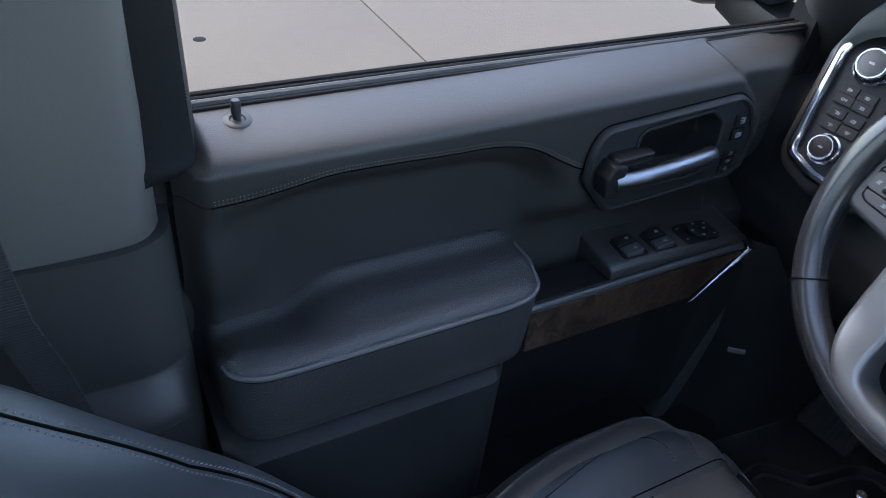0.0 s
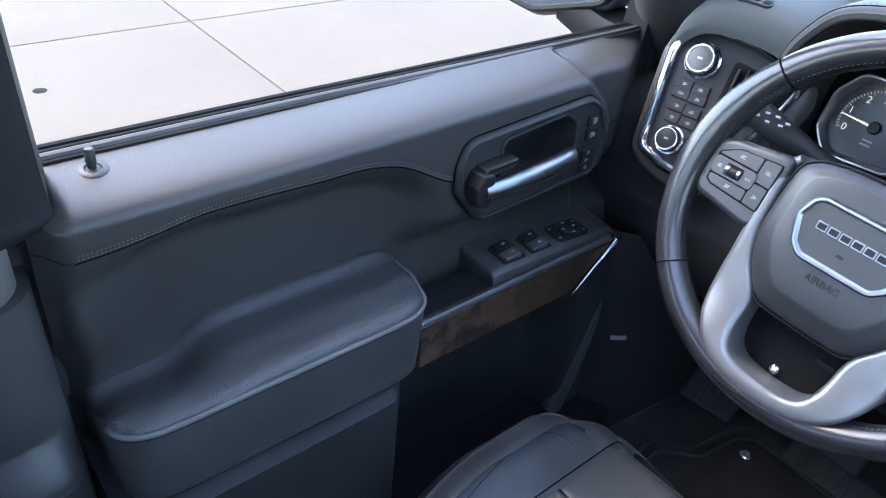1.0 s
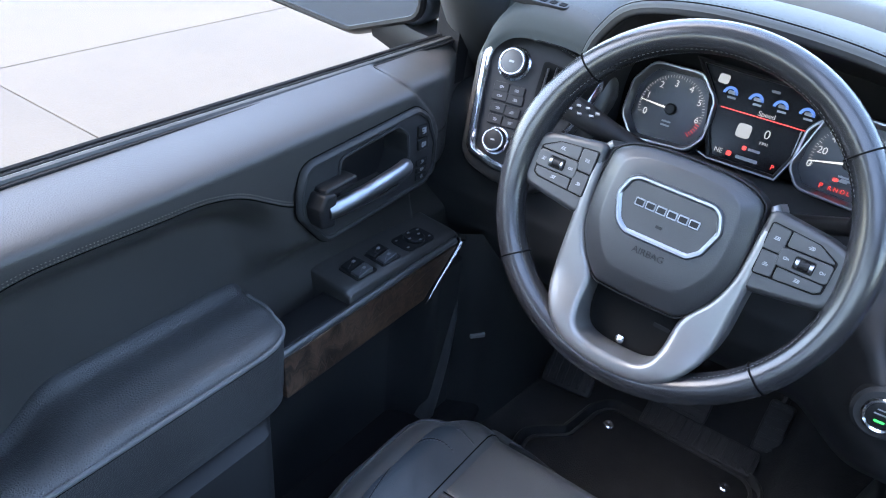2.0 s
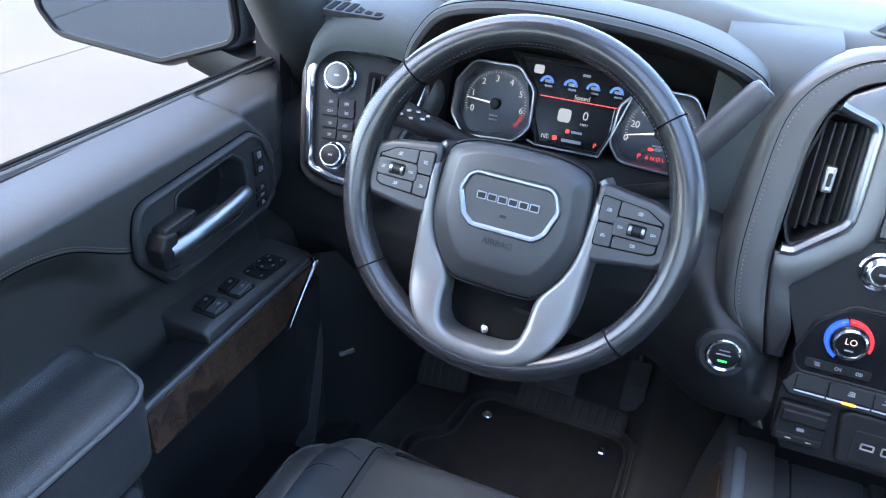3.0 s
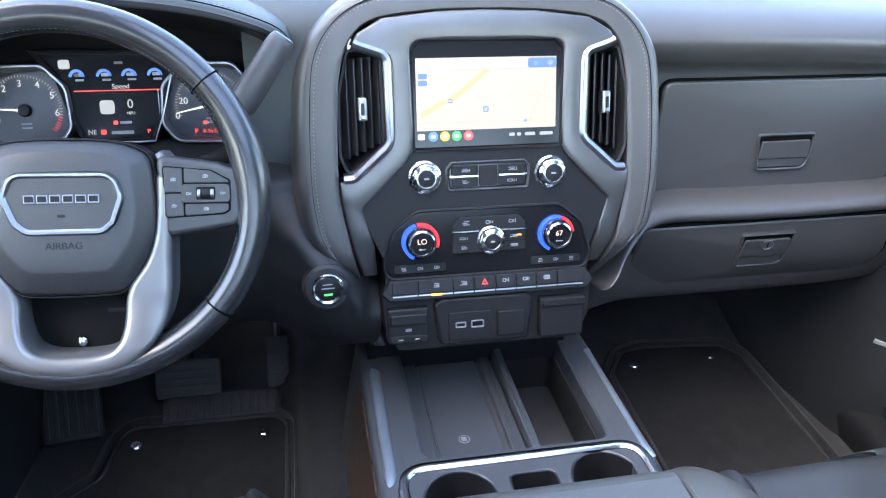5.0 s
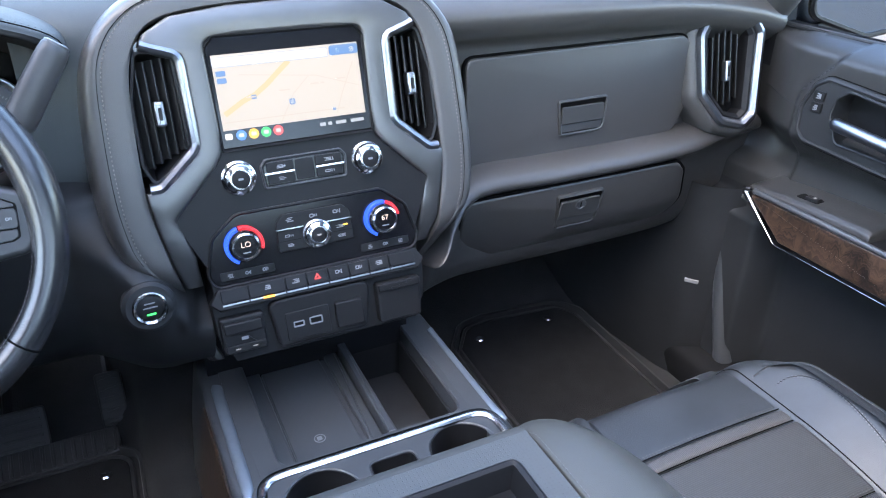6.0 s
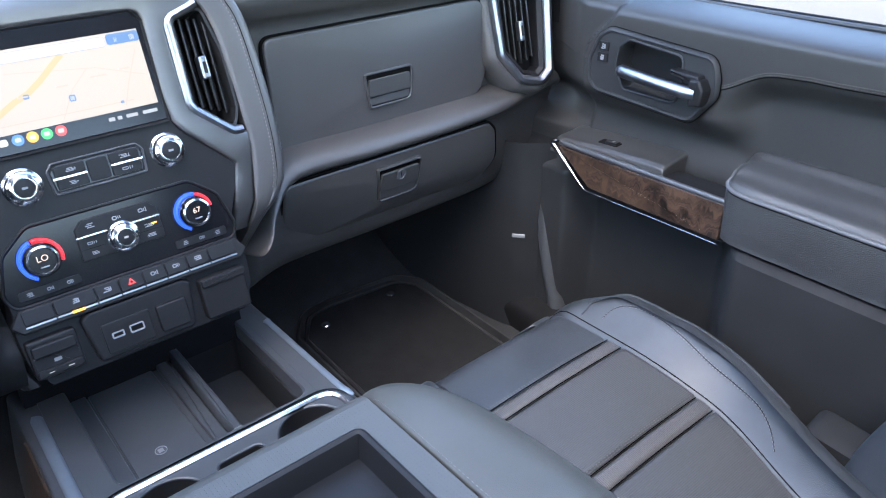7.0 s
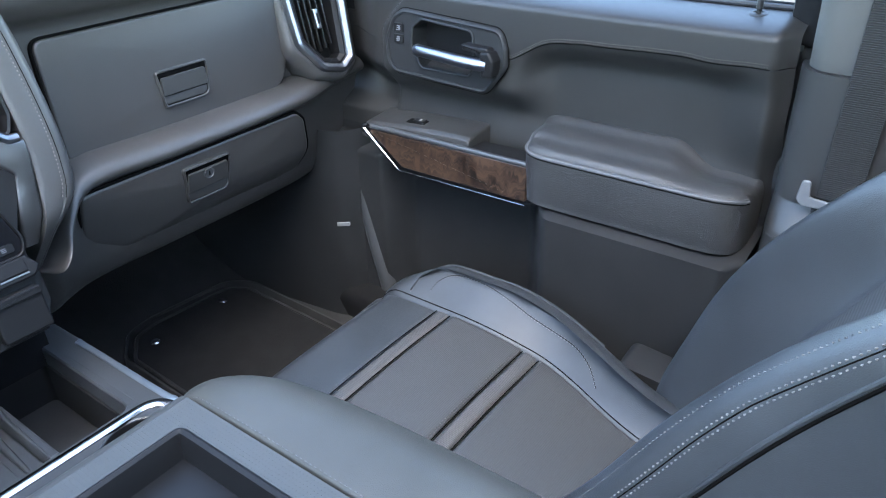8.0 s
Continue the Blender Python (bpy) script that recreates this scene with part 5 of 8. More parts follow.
        for name, reach, rad, mt in (("thumb_roller", 0.0045, 0.0046, BLACK), ("roller_end", 0.0078, 0.0044, SATIN_CHROME)):
            spans = ((-reach, reach),) if name == "thumb_roller" else ((-0.0078, -0.0048), (0.0048, 0.0078))
            for a0, a1 in spans:
                sh = Shape()
                tube(sh, [R @ V(a0, 0, 0), R @ V(a1, 0, 0)], rad, 16, up=tuple(nrm))
                sh.make(name, mt, rk)
    # domed hub cover
    cover = [(-0.043, 0.0565), (0.0, 0.0585), (0.043, 0.0565), (0.069, 0.0485), (0.079, 0.032), (0.0805, -0.025), (0.070, -0.058), (0.050, -0.085), (0.031, -0.0905), (-0.031, -0.0905), (-0.050, -0.085), (-0.070, -0.058), (-0.0805, -0.025), (-0.079, 0.032), (-0.069, 0.0485)]
    o = [V(p.x, p.y) for p in curve([V(u, v, 0) for u, v in cover], 4, True)]
    o = ccw(o)
    k = len(o)
    c0 = sum(o, V(0, 0)) / k
    vs, fs = [], []
    rings = [(1.0, -0.03), (1.0, -0.001), (0.985, 0.0045), (0.95, 0.0078), (0.88, 0.0112), (0.81, 0.0142), (0.785, 0.0156), (0.75, 0.0164), (0.55, 0.0172), (0.3, 0.0177), (0.08, 0.018)]
    for sc, h in rings:
        vs += [W @ V(c0.x + (p.x - c0.x) * sc, c0.y + 0.025 * (1 - sc) + (p.y - c0.y) * sc, h) for p in o]
    for r in range(len(rings) - 1):
        for i in range(k):
            j = (i + 1) % k
            fs.append((r * k + i, r * k + j, (r + 1) * k + j, (r + 1) * k + i))
    fs.append(tuple((len(rings) - 1) * k + i for i in range(k)))
    sh = Shape().add(vs, fs)
    hub = sh.make("hub_cover", HUB, wheel, "domed dark hub cover")
    sh = Shape()
    band(sh, W, o, [(-0.0022, -0.03), (-0.0022, 0.001), (-0.0012, 0.0022), (-0.0004, 0.002), (-0.0004, -0.03)])
    sh.make("hub_rim", BLACK, hub)
    # emblem frame: flat plaque in a chrome ring with plain bars for the maker's lettering
    em = rounded([V(u, v) for u, v in ((-0.053, 0.004), (-0.0465, 0.022), (-0.038, 0.0275), (0.040, 0.0275), (0.0485, 0.022), (0.055, 0.004), (0.046, -0.021), (0.035, -0.0305), (-0.033, -0.0305), (-0.044, -0.021))], 0.014)
    em = ccw([V(p.x, p.y) for p in em])
    E = shift(W, 0, 0.001, 0.0170)
    sh = Shape()
    plate(sh, E, em, -0.02, 0.0022, 0.001)
    sh.make("plaque", HUB, hub)
    sh = Shape()
    band(sh, E, em, [(-0.001, -0.02), (-0.001, 0.0025), (0.0008, 0.0050), (0.0030, 0.0048), (0.0050, 0.0028), (0.0050, -0.002)])
    sh.make("emblem_ring", LEVER, hub, "chrome emblem ring")
    for i in range(6):
        u = -0.0275 + 0.0112 * i
        sh = Shape()
        plate(sh, shift(E, u, 0.003, 0.0022), rect(0.0100, 0.0080, 0.0008, 2), -0.001, 0.0016, 0.0004)
        sh.make("emblem_bar", LEVER, hub)
        sh = Shape()
        plate(sh, shift(E, u, 0.003, 0.0038), rect(0.0078, 0.0054, 0.0005, 2), -0.0005, 0.0003, 0)
        sh.make("emblem_inset", BLACK, hub)
    bar(hub, shift(E, -0.001, -0.013, 0.0022), 0.007, 0.003, BLACK, "symbol")
    n2 = plane_at(W @ V(-0.001, -0.0410, 0.0172), nrm + (W.to_3x3() @ V(0, -0.05, 0))) @ Matrix.Rotation(radians(-2), 4, "Z")
    words("AIRBAG", 0.0095, n2, BLACK, hub, "lettering", 0.0006)


steering_wheel()

# ---- doors ----
def ring(sh, F, outer, inner, low, high, well):
    """A flat plate between two outlines; the inner edge drops to the well's depth."""
    k = 96

    def even(poly):
        p = poly + [poly[0]]
        acc = [0.0]
        for a, b in zip(p, p[1:]):
            acc.append(acc[-1] + (b - a).length)
        out = []
        for i in range(k):
            t = acc[-1] * i / k
            j = max(n for n in range(len(acc) - 1) if acc[n] <= t + 1e-12)
            f = (t - acc[j]) / max(1e-9, acc[j + 1] - acc[j])
            out.append(p[j] + (p[j + 1] - p[j]) * f)
        return out
    a, b = even(outer), even(inner)
    c = sum(b, V(0, 0)) / k
    b.sort(key=lambda q: math.atan2(q.y - c.y, q.x - c.x))
    a.sort(key=lambda q: math.atan2(q.y - c.y, q.x - c.x))
    vs = [F @ V(q.x, q.y, low) for q in a] + [F @ V(q.x, q.y, high) for q in a] + [F @ V(q.x, q.y, high) for q in b] + [F @ V(q.x, q.y, well) for q in b]
    fs = []
    for r in range(3):
        for i in range(k):
            j = (i + 1) % k
            fs.append((r * k + i, r * k + j, (r + 1) * k + j, (r + 1) * k + i))
    return sh.add(vs, fs)


SEAM_LINE = [(-0.80, 0.636), (-0.69, 0.636), (-0.65, 0.640), (-0.612, 0.6465), (-0.55, 0.6455), (-0.50, 0.643), (-0.445, 0.6425), (-0.40, 0.632), (-0.375, 0.616), (-0.33, 0.590), (0.3, 0.590)]


def stitch_z(y, s=-1):
    """Height of the pad seam along the door; it runs a little lower on the passenger side."""
    total = 0.0
    for d in (-0.016, -0.008, 0.0, 0.008, 0.016):
        for (a, b), (c, e) in zip(SEAM_LINE, SEAM_LINE[1:]):
            if y + d <= c:
                total += (b + (e - b) * (y + d - a) / (c - a)) / 5
                break
    return total - (0.009 * smooth(-0.70, -0.62, y) * smooth(-0.37, -0.45, y) if s > 0 else 0.0)


def top_z(s):
    """Height of the door's window ledge."""
    return 0.686 if s < 0 else 0.695


def door_depth(y, z, s=-1):
    """Distance of the door's inner face from the cab's middle."""
    zs = stitch_z(y, s)
    pad = 0.790 + 0.002 * smooth(-0.5, -0.2, y)
    top = top_z(s)
    # rolled upper edge
    roll = 0.075 * max(0.0, (z - top + 0.028) / 0.028) ** 2.9
    insert = 0.832
    low = insert - 0.01 * smooth(0.50, 0.44, z)
    d = pad + (low - pad) * smooth(zs + 0.006, zs - 0.046, z)
    d += (pad - d) * 0.75 * smooth(-0.645, -0.735, y) * smooth(0.46, 0.56, z)
    # front bulge behind the handle
    d += (pad - d) * smooth(-0.40, -0.325, y) * smooth(0.492, 0.55, z)
    # switch console bulge and map pocket
    front = smooth(-0.45, -0.350, y)
    pocket = 0.725 + 0.05 * smooth(0.16, 0.06, z)
    d_low = pocket + (0.836 - pocket) * front
    d_low += (0.775 - d_low) * smooth(-0.10, -0.06, y)
    edge = 0.384
    d += (d_low - d) * smooth(edge + 0.012, edge - 0.006, z)
    # front edge turns away
    d += 0.05 * smooth(-0.06, 0.06, y) * smooth(0.44, 0.50, z)
    d += 0.03 * smooth(-0.715, -0.738, y)
    # forward end of the pad
    yf = -0.135 + 0.062 * smooth(0.69, 0.60, z)
    d += 0.014 * smooth(yf - 0.003, yf + 0.007, y) * smooth(0.44, 0.47, z)
    # pull recess behind the lever
    dy, dz = abs(y + 0.2075) - 0.060, abs(z - 0.597) - 0.034
    d += 0.045 * smooth(0.004, -0.004, max(dy, dz))
    # notch for the window frame at the rear top corner
    if s < 0:
        d += 0.065 * smooth(-0.711, -0.722, y) * smooth(0.664, 0.676, z)
    d += roll
    return min(d, 0.864) if z > 0.62 else d


def door(s):
    dr = thing("truck_door", "dark grey leather-trimmed truck door with armrest and wood trim", "door", (s * 0.84, -0.35, 0.0), group="front doors")
    ys = [-0.738 + (0.858 * i / 150) for i in range(151)]
    skins = []
    # skin in two pieces split along the seam
    for name, upper in (("upper_pad", 2), ("door_insert", 1), ("lower_panel", 0)):
        sh = Shape()
        verts, faces = [], []
        m = (60, 60, 40)[upper]
        for y in ys:
            z0, z1 = ((0.06, 0.4115), (0.4115, stitch_z(y, s) - 0.0012), (stitch_z(y, s), top_z(s)))[upper]
            for j in range(m + 1):
                z = z0 + (z1 - z0) * j / m
                verts.append(V(s * door_depth(y, z, s), y, z))
        for i in range(len(ys) - 1):
            for j in range(m):
                faces.append((i * (m + 1) + j, i * (m + 1) + j + 1, (i + 1) * (m + 1) + j + 1, (i + 1) * (m + 1) + j))
        sh.add(verts, faces)
        skins.append(sh.make(name, (HARD, INSERT, PLASTIC_SOFT)[upper], dr, ("hard black lower door panel", "dark door insert", "soft grained upper pad")[upper], sharp=60))
    for dz in (0.0030, 0.0062):
        line = [V(s * door_depth(y, stitch_z(y, s) + dz, s), y, stitch_z(y, s) + dz) for y in [-0.712 + 0.004 * i for i in range(96)]]
        stitches("door_stitching", line, dr, THREAD_TAN, 0.0034, 0.0011, normal=(-s, 0, 0.2), on=[skins[0]])
    line = [V(s * door_depth(y, stitch_z(y, s), s), y, stitch_z(y, s)) for y in [-0.714 + 0.005 * i for i in range(78)]]
    seam_line("seam", line, dr, [skins[0]], 0.0008)
    line = [V(s * door_depth(y, z, s), y, z) for y, z in [(-0.135 + 0.062 * smooth(0.69, 0.60, q) + 0.002, q) for q in [0.684 - 0.006 * i for i in range(38)]]]
    seam_line("pad_end_seam", line, dr, skins, 0.0005)
    # outer skin, window frame and sill seals
    sh = Shape()
    box(sh, (min(s * 0.90, s * 0.94), -0.75, -0.05), (max(s * 0.90, s * 0.94), 0.25, 0.63))
    sh.make("outer_skin", PAINT, dr, "dark painted outer skin")
    for x, z, r in ((0.862, 0.6865, 0.0022), (0.869, 0.6880, 0.0040), (0.877, 0.6885, 0.0024), (0.886, 0.6875, 0.0040)):
        sh = Shape()
        tube(sh, [V(s * x, y, z + top_z(s) - 0.686 - 0.006 * smooth(-0.7, 0.1, y)) for y in (-0.76, -0.5, -0.25, 0.0, 0.10)], r, 8)
        sh.make("seal_lip", RUBBER if x == 0.869 else SEAL, dr, "black rubber window seal")
    sh = Shape()
    band(sh, plane_at((s * 0.873, 0, 0), (-s, 0, 0)), [V(-s * y, z) for y, z in ((-0.77, 0.62), (0.065, 0.62), (0.085, 0.82), (-0.03, 1.0), (-0.34, 1.28), (-0.77, 1.30))], [(0, -0.02), (0, 0.02), (0.028, 0.02), (0.028, -0.02)])
    sh.make("window_frame", SEAL, dr, "black window frame")
    sh = Shape()
    rr = [V(s * 0.876, y, z) for y, z in ((-0.75, 0.66), (0.05, 0.66), (0.07, 0.82), (-0.04, 0.99), (-0.34, 1.26), (-0.75, 1.27))]
    sh.add(rr, [(0, 1, 2, 3, 4, 5)])
    g = sh.make("window_pane", GLASS, dr, "clear side window glass")
    g.visible_shadow = False
    # rear window frame cover reaching down over the pad
    sh = Shape()
    rows = []
    for z, k2 in ((0.657, 0.55), (0.661, 0.85), (0.669, 1.0), (0.70, 1.0), (0.90, 1.0), (1.10, 1.0), (1.285, 1.0)):
        lean = 0.06 * smooth(0.66, 1.3, z) + (0.034 * smooth(0.76, 0.67, z) if s < 0 else 0.0)
        yf = -0.765 + 0.050 * k2
        rows.append([V(s * (x - lean), y, z) for x, y in ((0.890, yf + 0.002), (0.866, yf + 0.003), (0.850, yf - 0.001), (0.842, yf - 0.008), (0.840, -0.772), (0.890, -0.772))])
    skin(sh, rows, 3, 2, True, True)
    sh.make("rear_frame_cover", SEAL, dr, "black cover at the rear of the window")
    # armrest: flat-topped pad with a welted edge
    sh = Shape()
    rows = []
    up = 0.004 if s < 0 else -0.004

    def arm_top(y):
        return 0.4705 + 0.0275 * smooth(-0.660, -0.598, y)
    stations = [(-0.7275, 0.022, 0.790), (-0.7255, 0.011, 0.770), (-0.7200, 0.004, 0.7525), (-0.7090, 0.001, 0.7420), (-0.694, 0.0, 0.7370), (-0.675, 0.0, 0.7355)]
    stations += [(y, 0.0, 0.735) for y in (-0.66, -0.645, -0.63, -0.615, -0.60, -0.585, -0.56, -0.53, -0.50, -0.47, -0.445)]
    stations += [(-0.428, 0.0, 0.7358), (-0.412, 0.0006, 0.7385), (-0.400, 0.0015, 0.7440), (-0.391, 0.004, 0.7530), (-0.384, 0.010, 0.768), (-0.380, 0.022, 0.790)]
    for y, fall, inn in stations:
        top = arm_top(y) - fall
        crown = 0.4835 + 0.0085 * smooth(-0.68, -0.58, y) + up - fall
        st = min(0.477 + up, crown - 0.006)
        rows.append([V(s * x, y, z) for x, z in ((0.84, top + 0.001), (max(0.812, inn + 0.03), top + 0.001), (max(0.785, inn + 0.02), (top + crown) / 2 + 0.002), (inn + 0.030 if inn < 0.75 else inn + 0.016, crown), (inn + 0.013, crown - 0.0025), (inn + 0.004, crown - 0.007), (inn, st - 0.003), (inn + 0.001, st - 0.04), (inn + 0.004, 0.398), (inn + 0.014, 0.386), (0.84, 0.383))])
    skin(sh, rows, 3, 5, True, True)
    arm = sh.make("armrest", LEATHER, dr, "padded dark leather armrest with welted edge")
    edge = [(x, y, z + up) for x, y, z in ((0.772, -0.7255, 0.470), (0.7525, -0.7195, 0.475), (0.742, -0.708, 0.477), (0.7365, -0.69, 0.477), (0.735, -0.65, 0.477), (0.735, -0.55, 0.477), (0.735, -0.445, 0.477), (0.7362, -0.425, 0.477), (0.740, -0.408, 0.4775), (0.748, -0.3945, 0.479), (0.760, -0.3865, 0.482), (0.780, -0.3815, 0.487), (0.815, -0.379, 0.492))]
    back = [V(s * (door_depth(y, arm_top(y) + 0.003, s) - 0.0004), y, arm_top(y) - fall + 0.0022) for y, fall, inn in stations[2:-3]]
    sh = Shape()
    tube(sh, back, 0.0020, 6)
    sh.make("armrest_gap", SEAM, dr)
    line = curve([V(s * (x - 0.0005), y, z - 0.001) for x, y, z in edge], 8)
    sh = Shape()
    tube(sh, [q for q, n in settle(line, [arm])], 0.0029, 8)
    sh.make("armrest_welt", PIPE_GREY, dr, "grey welt along the armrest edge")
    seam_line("armrest_groove", [p + V(0, 0, -0.0032) for p in line], dr, [arm], 0.0015)
    stitches("armrest_stitching", [p + V(s * 0.0022, 0, 0.0034) for p in line], dr, THREAD, 0.0038, 0.0009, normal=(-s, 0, 0.9), on=[arm])
    # wood blade
    F = plane_at((s * 0.752, -0.24, 0.413), (-s, 0, 0.06))
    k = -s
    wood = rounded([V(k * (-0.155), 0.029), V(k * (-0.155), -0.029), V(k * 0.098, -0.029), V(k * 0.176, 0.026)], 0.003)
    sh = Shape()
    plate(sh, F, wood, -0.006, 0.004, 0.0012)
    sh.make("wood_trim", WOOD, dr, "figured brown wood trim")
    sh = Shape()
    plate(sh, F, [V(k * (-0.16), 0.035), V(k * (-0.16), -0.033), V(k * 0.100, -0.033), V(k * 0.186, 0.032)], -0.05, -0.005, 0.002)
    sh.make("trim_carrier", BLACK, dr)
    line = rounded([V(k * 0.176, 0.035), V(k * 0.190, 0.030), V(k * 0.105, -0.036), V(k * (-0.155 if s > 0 else 0.098), -0.035)], 0.008 if s > 0 else 0.003, 5, closed=False)
    sh = Shape()
    tube(sh, [F @ V(p.x, p.y, 0.0045) for p in line], [0.0005 + 0.0048 * smooth(0.108, 0.120, k * p.x) * (1 - 0.6 * smooth(0.184, 0.172, k * p.x) * (1 if i < 3 else 0)) for i, p in enumerate(line)], 10, up=(s, 0, 0))
    sh.make("chrome_tip", CHROME, dr, "chrome edge round the wood")
    sh = Shape()
    tube(sh, [F @ V(k * a, 0.0325, 0.0005) for a in (-0.155, 0.0, 0.172)], 0.0048, 12)
    sh.make("upper_strip", CONSOLE, dr)
    # switch pod on top of the wood
    sh = Shape()
    rows = []
    for y, top in ((-0.278, 0.450), (-0.277, 0.458), (-0.273, 0.461), (-0.26, 0.4615), (-0.24, 0.461), (-0.14, 0.456), (-0.07, 0.450), (-0.050, 0.447), (-0.044, 0.440)):
        rows.append([V(s * x, y, z) for x, z in ((0.85, top + 0.004), (0.80, top + 0.003), (0.772, top + 0.001), (0.764, top - 0.002), (0.7595, top - 0.007), (0.758, 0.432), (0.76, 0.42), (0.85, 0.42))])
    skin(sh, rows, 4, 4, True, True)
    sh.make("switch_pod", PLASTIC, dr, "satin black switch pod")
    sh = Shape()
    box(sh, (min(s * 0.758, s * 0.85), -0.40, 0.38), (max(s * 0.758, s * 0.85), -0.25, 0.425))
    sh.make("pull_cup", BLACK, dr)
    T = plane_at((s * 0.788, -0.155, 0.4590), (-s * 0.05, 0.055, 1), up=(1, 0, 0) if s > 0 else (-1, 0, 0))
    if s < 0:
        for u in (-0.078, -0.030):
            sh = Shape()
            plate(sh, shift(T, u, -0.001), rect(0.038, 0.034, 0.003), -0.004, 0.0012, 0.0008)
            sk = sh.make("switch_well", BLACK, dr)
            for v in (0.0095, -0.0085):
                sh = Shape()
                G = shift(T, u - 0.002, v - 0.001, 0.001) @ Matrix.Rotation(radians(-9), 4, "Y")
                plate(sh, G, rect(0.026, 0.015, 0.002), -0.004, 0.0055, 0.0015)
                w = sh.make("window_switch", BLACK if v > 0 else CONSOLE, sk)
                bar(w, shift(G, 0.004, 0, 0.0055), 0.005, 0.004, MARK_DIM, "symbol", 0.0003)
        sh = Shape()
        plate(sh, shift(T, 0.034, -0.001), rect(0.062, 0.036, 0.010), -0.004, 0.0012, 0.0008)
        mp = sh.make("mirror_pad", BLACK, dr)
        sh = Shape()
        lathe(sh, shift(T, 0.036, -0.001, 0.001), [(0.0155, 0), (0.0155, 0.003), (0.014, 0.0042), (0.011, 0.003), (0.0, 0.0035)], 32)
        sh.make("mirror_rocker", BLACK, mp)
        for u, v in ((0.011, 0.010), (0.011, -0.011), (0.058, 0.010), (0.058, -0.011), (0.036, 0.010), (0.026, -0.001), (0.046, -0.001), (0.036, -0.012)):
            bar(mp, shift(T, u, v, 0.0046 if abs(u - 0.036) < 0.015 else 0.0012), 0.0045, 0.0025, MARK_DIM, "symbol", 0.0003)
    else:
        sh = Shape()
        plate(sh, shift(T, -0.005, -0.002), rect(0.040, 0.018, 0.003), -0.004, 0.0012, 0.0008)
        sk = sh.make("switch_well", VOID, dr)
        sh = Shape()
        plate(sh, shift(T, 0.001, -0.002), rect(0.024, 0.013, 0.002), -0.003, 0.0045, 0.0015)
        sh.make("window_switch", BLACK, sk)
        bar(sk, shift(T, 0.003, -0.002, 0.0045), 0.004, 0.006, MARK, "symbol", 0.0003)
    # handle: bezel, cup, chrome lever, lock buttons
    H = plane_at((s * 0.788, -0.207, 0.593), (-s, 0, 0.06))
    o = rounded([V(k * u, v) for u, v in ((-0.122, 0.016), (-0.112, 0.044), (0.080, 0.055), (0.101, 0.041), (0.116, 0.003), (0.112, -0.034), (0.096, -0.048), (-0.088, -0.056), (-0.124, -0.010))], 0.022)
    hb = new("handle_set")
    hb.parent = dr
    tagged(hb, "black handle recess with chrome lever")
    sh = Shape()
    cup = rounded([V(k * u, v) for u, v in ((-0.060, 0.036), (0.040, 0.044), (0.058, 0.030), (0.060, 0.002), (0.040, -0.034), (-0.058, -0.034), (-0.064, -0.01))], 0.012)
    a2, b2 = ccw(o), ccw(cup)
    ring(sh, H, a2, b2, -0.004, 0.0035, -0.034)
    sh.make("handle_plate", HARD, hb)
    sh = Shape()
    band(sh, H, o, [(-0.0035, -0.006), (-0.0035, 0.001), (-0.0015, 0.0048), (0.0012, 0.0066), (0.0038, 0.0055), (0.0050, 0.002), (0.0050, -0.006)])
    sh.make("handle_bezel", HARD, hb, "slim bezel")
    sh = Shape()
    tube(sh, [H @ V(p.x, p.y, -0.0005) for p in shrink(a2, -0.0042)], 0.0008, 6, True)
    sh.make("bezel_gap", SEAM, hb)
    sh = Shape()
    plate(sh, H, shrink(b2, -0.004), -0.040, -0.034, 0)
    sh.make("recess_floor", BLACK, hb)
    sh = Shape()
    band(sh, H, cup, [(-0.003, 0.002), (-0.003, 0.005), (-0.001, 0.0058), (0.001, 0.0045), (0.001, -0.01), (-0.003, -0.01)])
    sh.make("cup_rim", HARD, hb)
    sh = Shape()
    path = [H @ V(k * u, v, n) for u, v, n in ((-0.100, -0.008, 0.018), (-0.082, -0.008, 0.021), (-0.045, -0.006, 0.024), (0.005, -0.003, 0.023), (0.033, -0.002, 0.020), (0.040, -0.002, 0.014))]
    tube(sh, curve(path, 5), [0.0108] * 10 + [0.0102] * 11 + [0.0096] * 4 + [0.005], 18, up=(0, 0, 1), flat=0.95)
    sh.make("lever", LEVER, hb, "chrome pull lever")
    sh = Shape()
    plate(sh, H, rounded([V(k * u, v) for u, v in ((-0.113, -0.024), (-0.092, -0.028), (-0.088, 0.012), (-0.106, 0.014), (-0.115, 0.0))], 0.005), 0.0, 0.026, 0.004)
    plate(sh, H, rounded([V(k * u, v) for u, v in ((-0.106, 0.006), (-0.055, 0.010), (-0.050, 0.020), (-0.100, 0.018))], 0.003), 0.0, 0.022, 0.003)
    sh.make("lever_pivot", BLACK, hb, "dark pivot block")
    for v, w in ((0.026, 0.020), (0.008, 0.020)):
        button(hb, shift(H, k * 0.088, v, 0.0035), w, 0.015, BLACK, "lock_button", 0.003, MARK_DIM, (0.4, 0.4))
    if s < 0:
        for v in (-0.016, -0.026, -0.036):
            button(hb, shift(H, k * (0.086 + 0.1 * (v + 0.026)), v, 0.0035), 0.022, 0.008, BLACK, "memory_button", 0.002, MARK_DIM, (0.3, 0.4))
    # lock pin
    lp = Shape()
    L = plane_at((s * 0.845, -0.675, top_z(s) - 0.018), (0, 0, 1), up=(0, 1, 0))
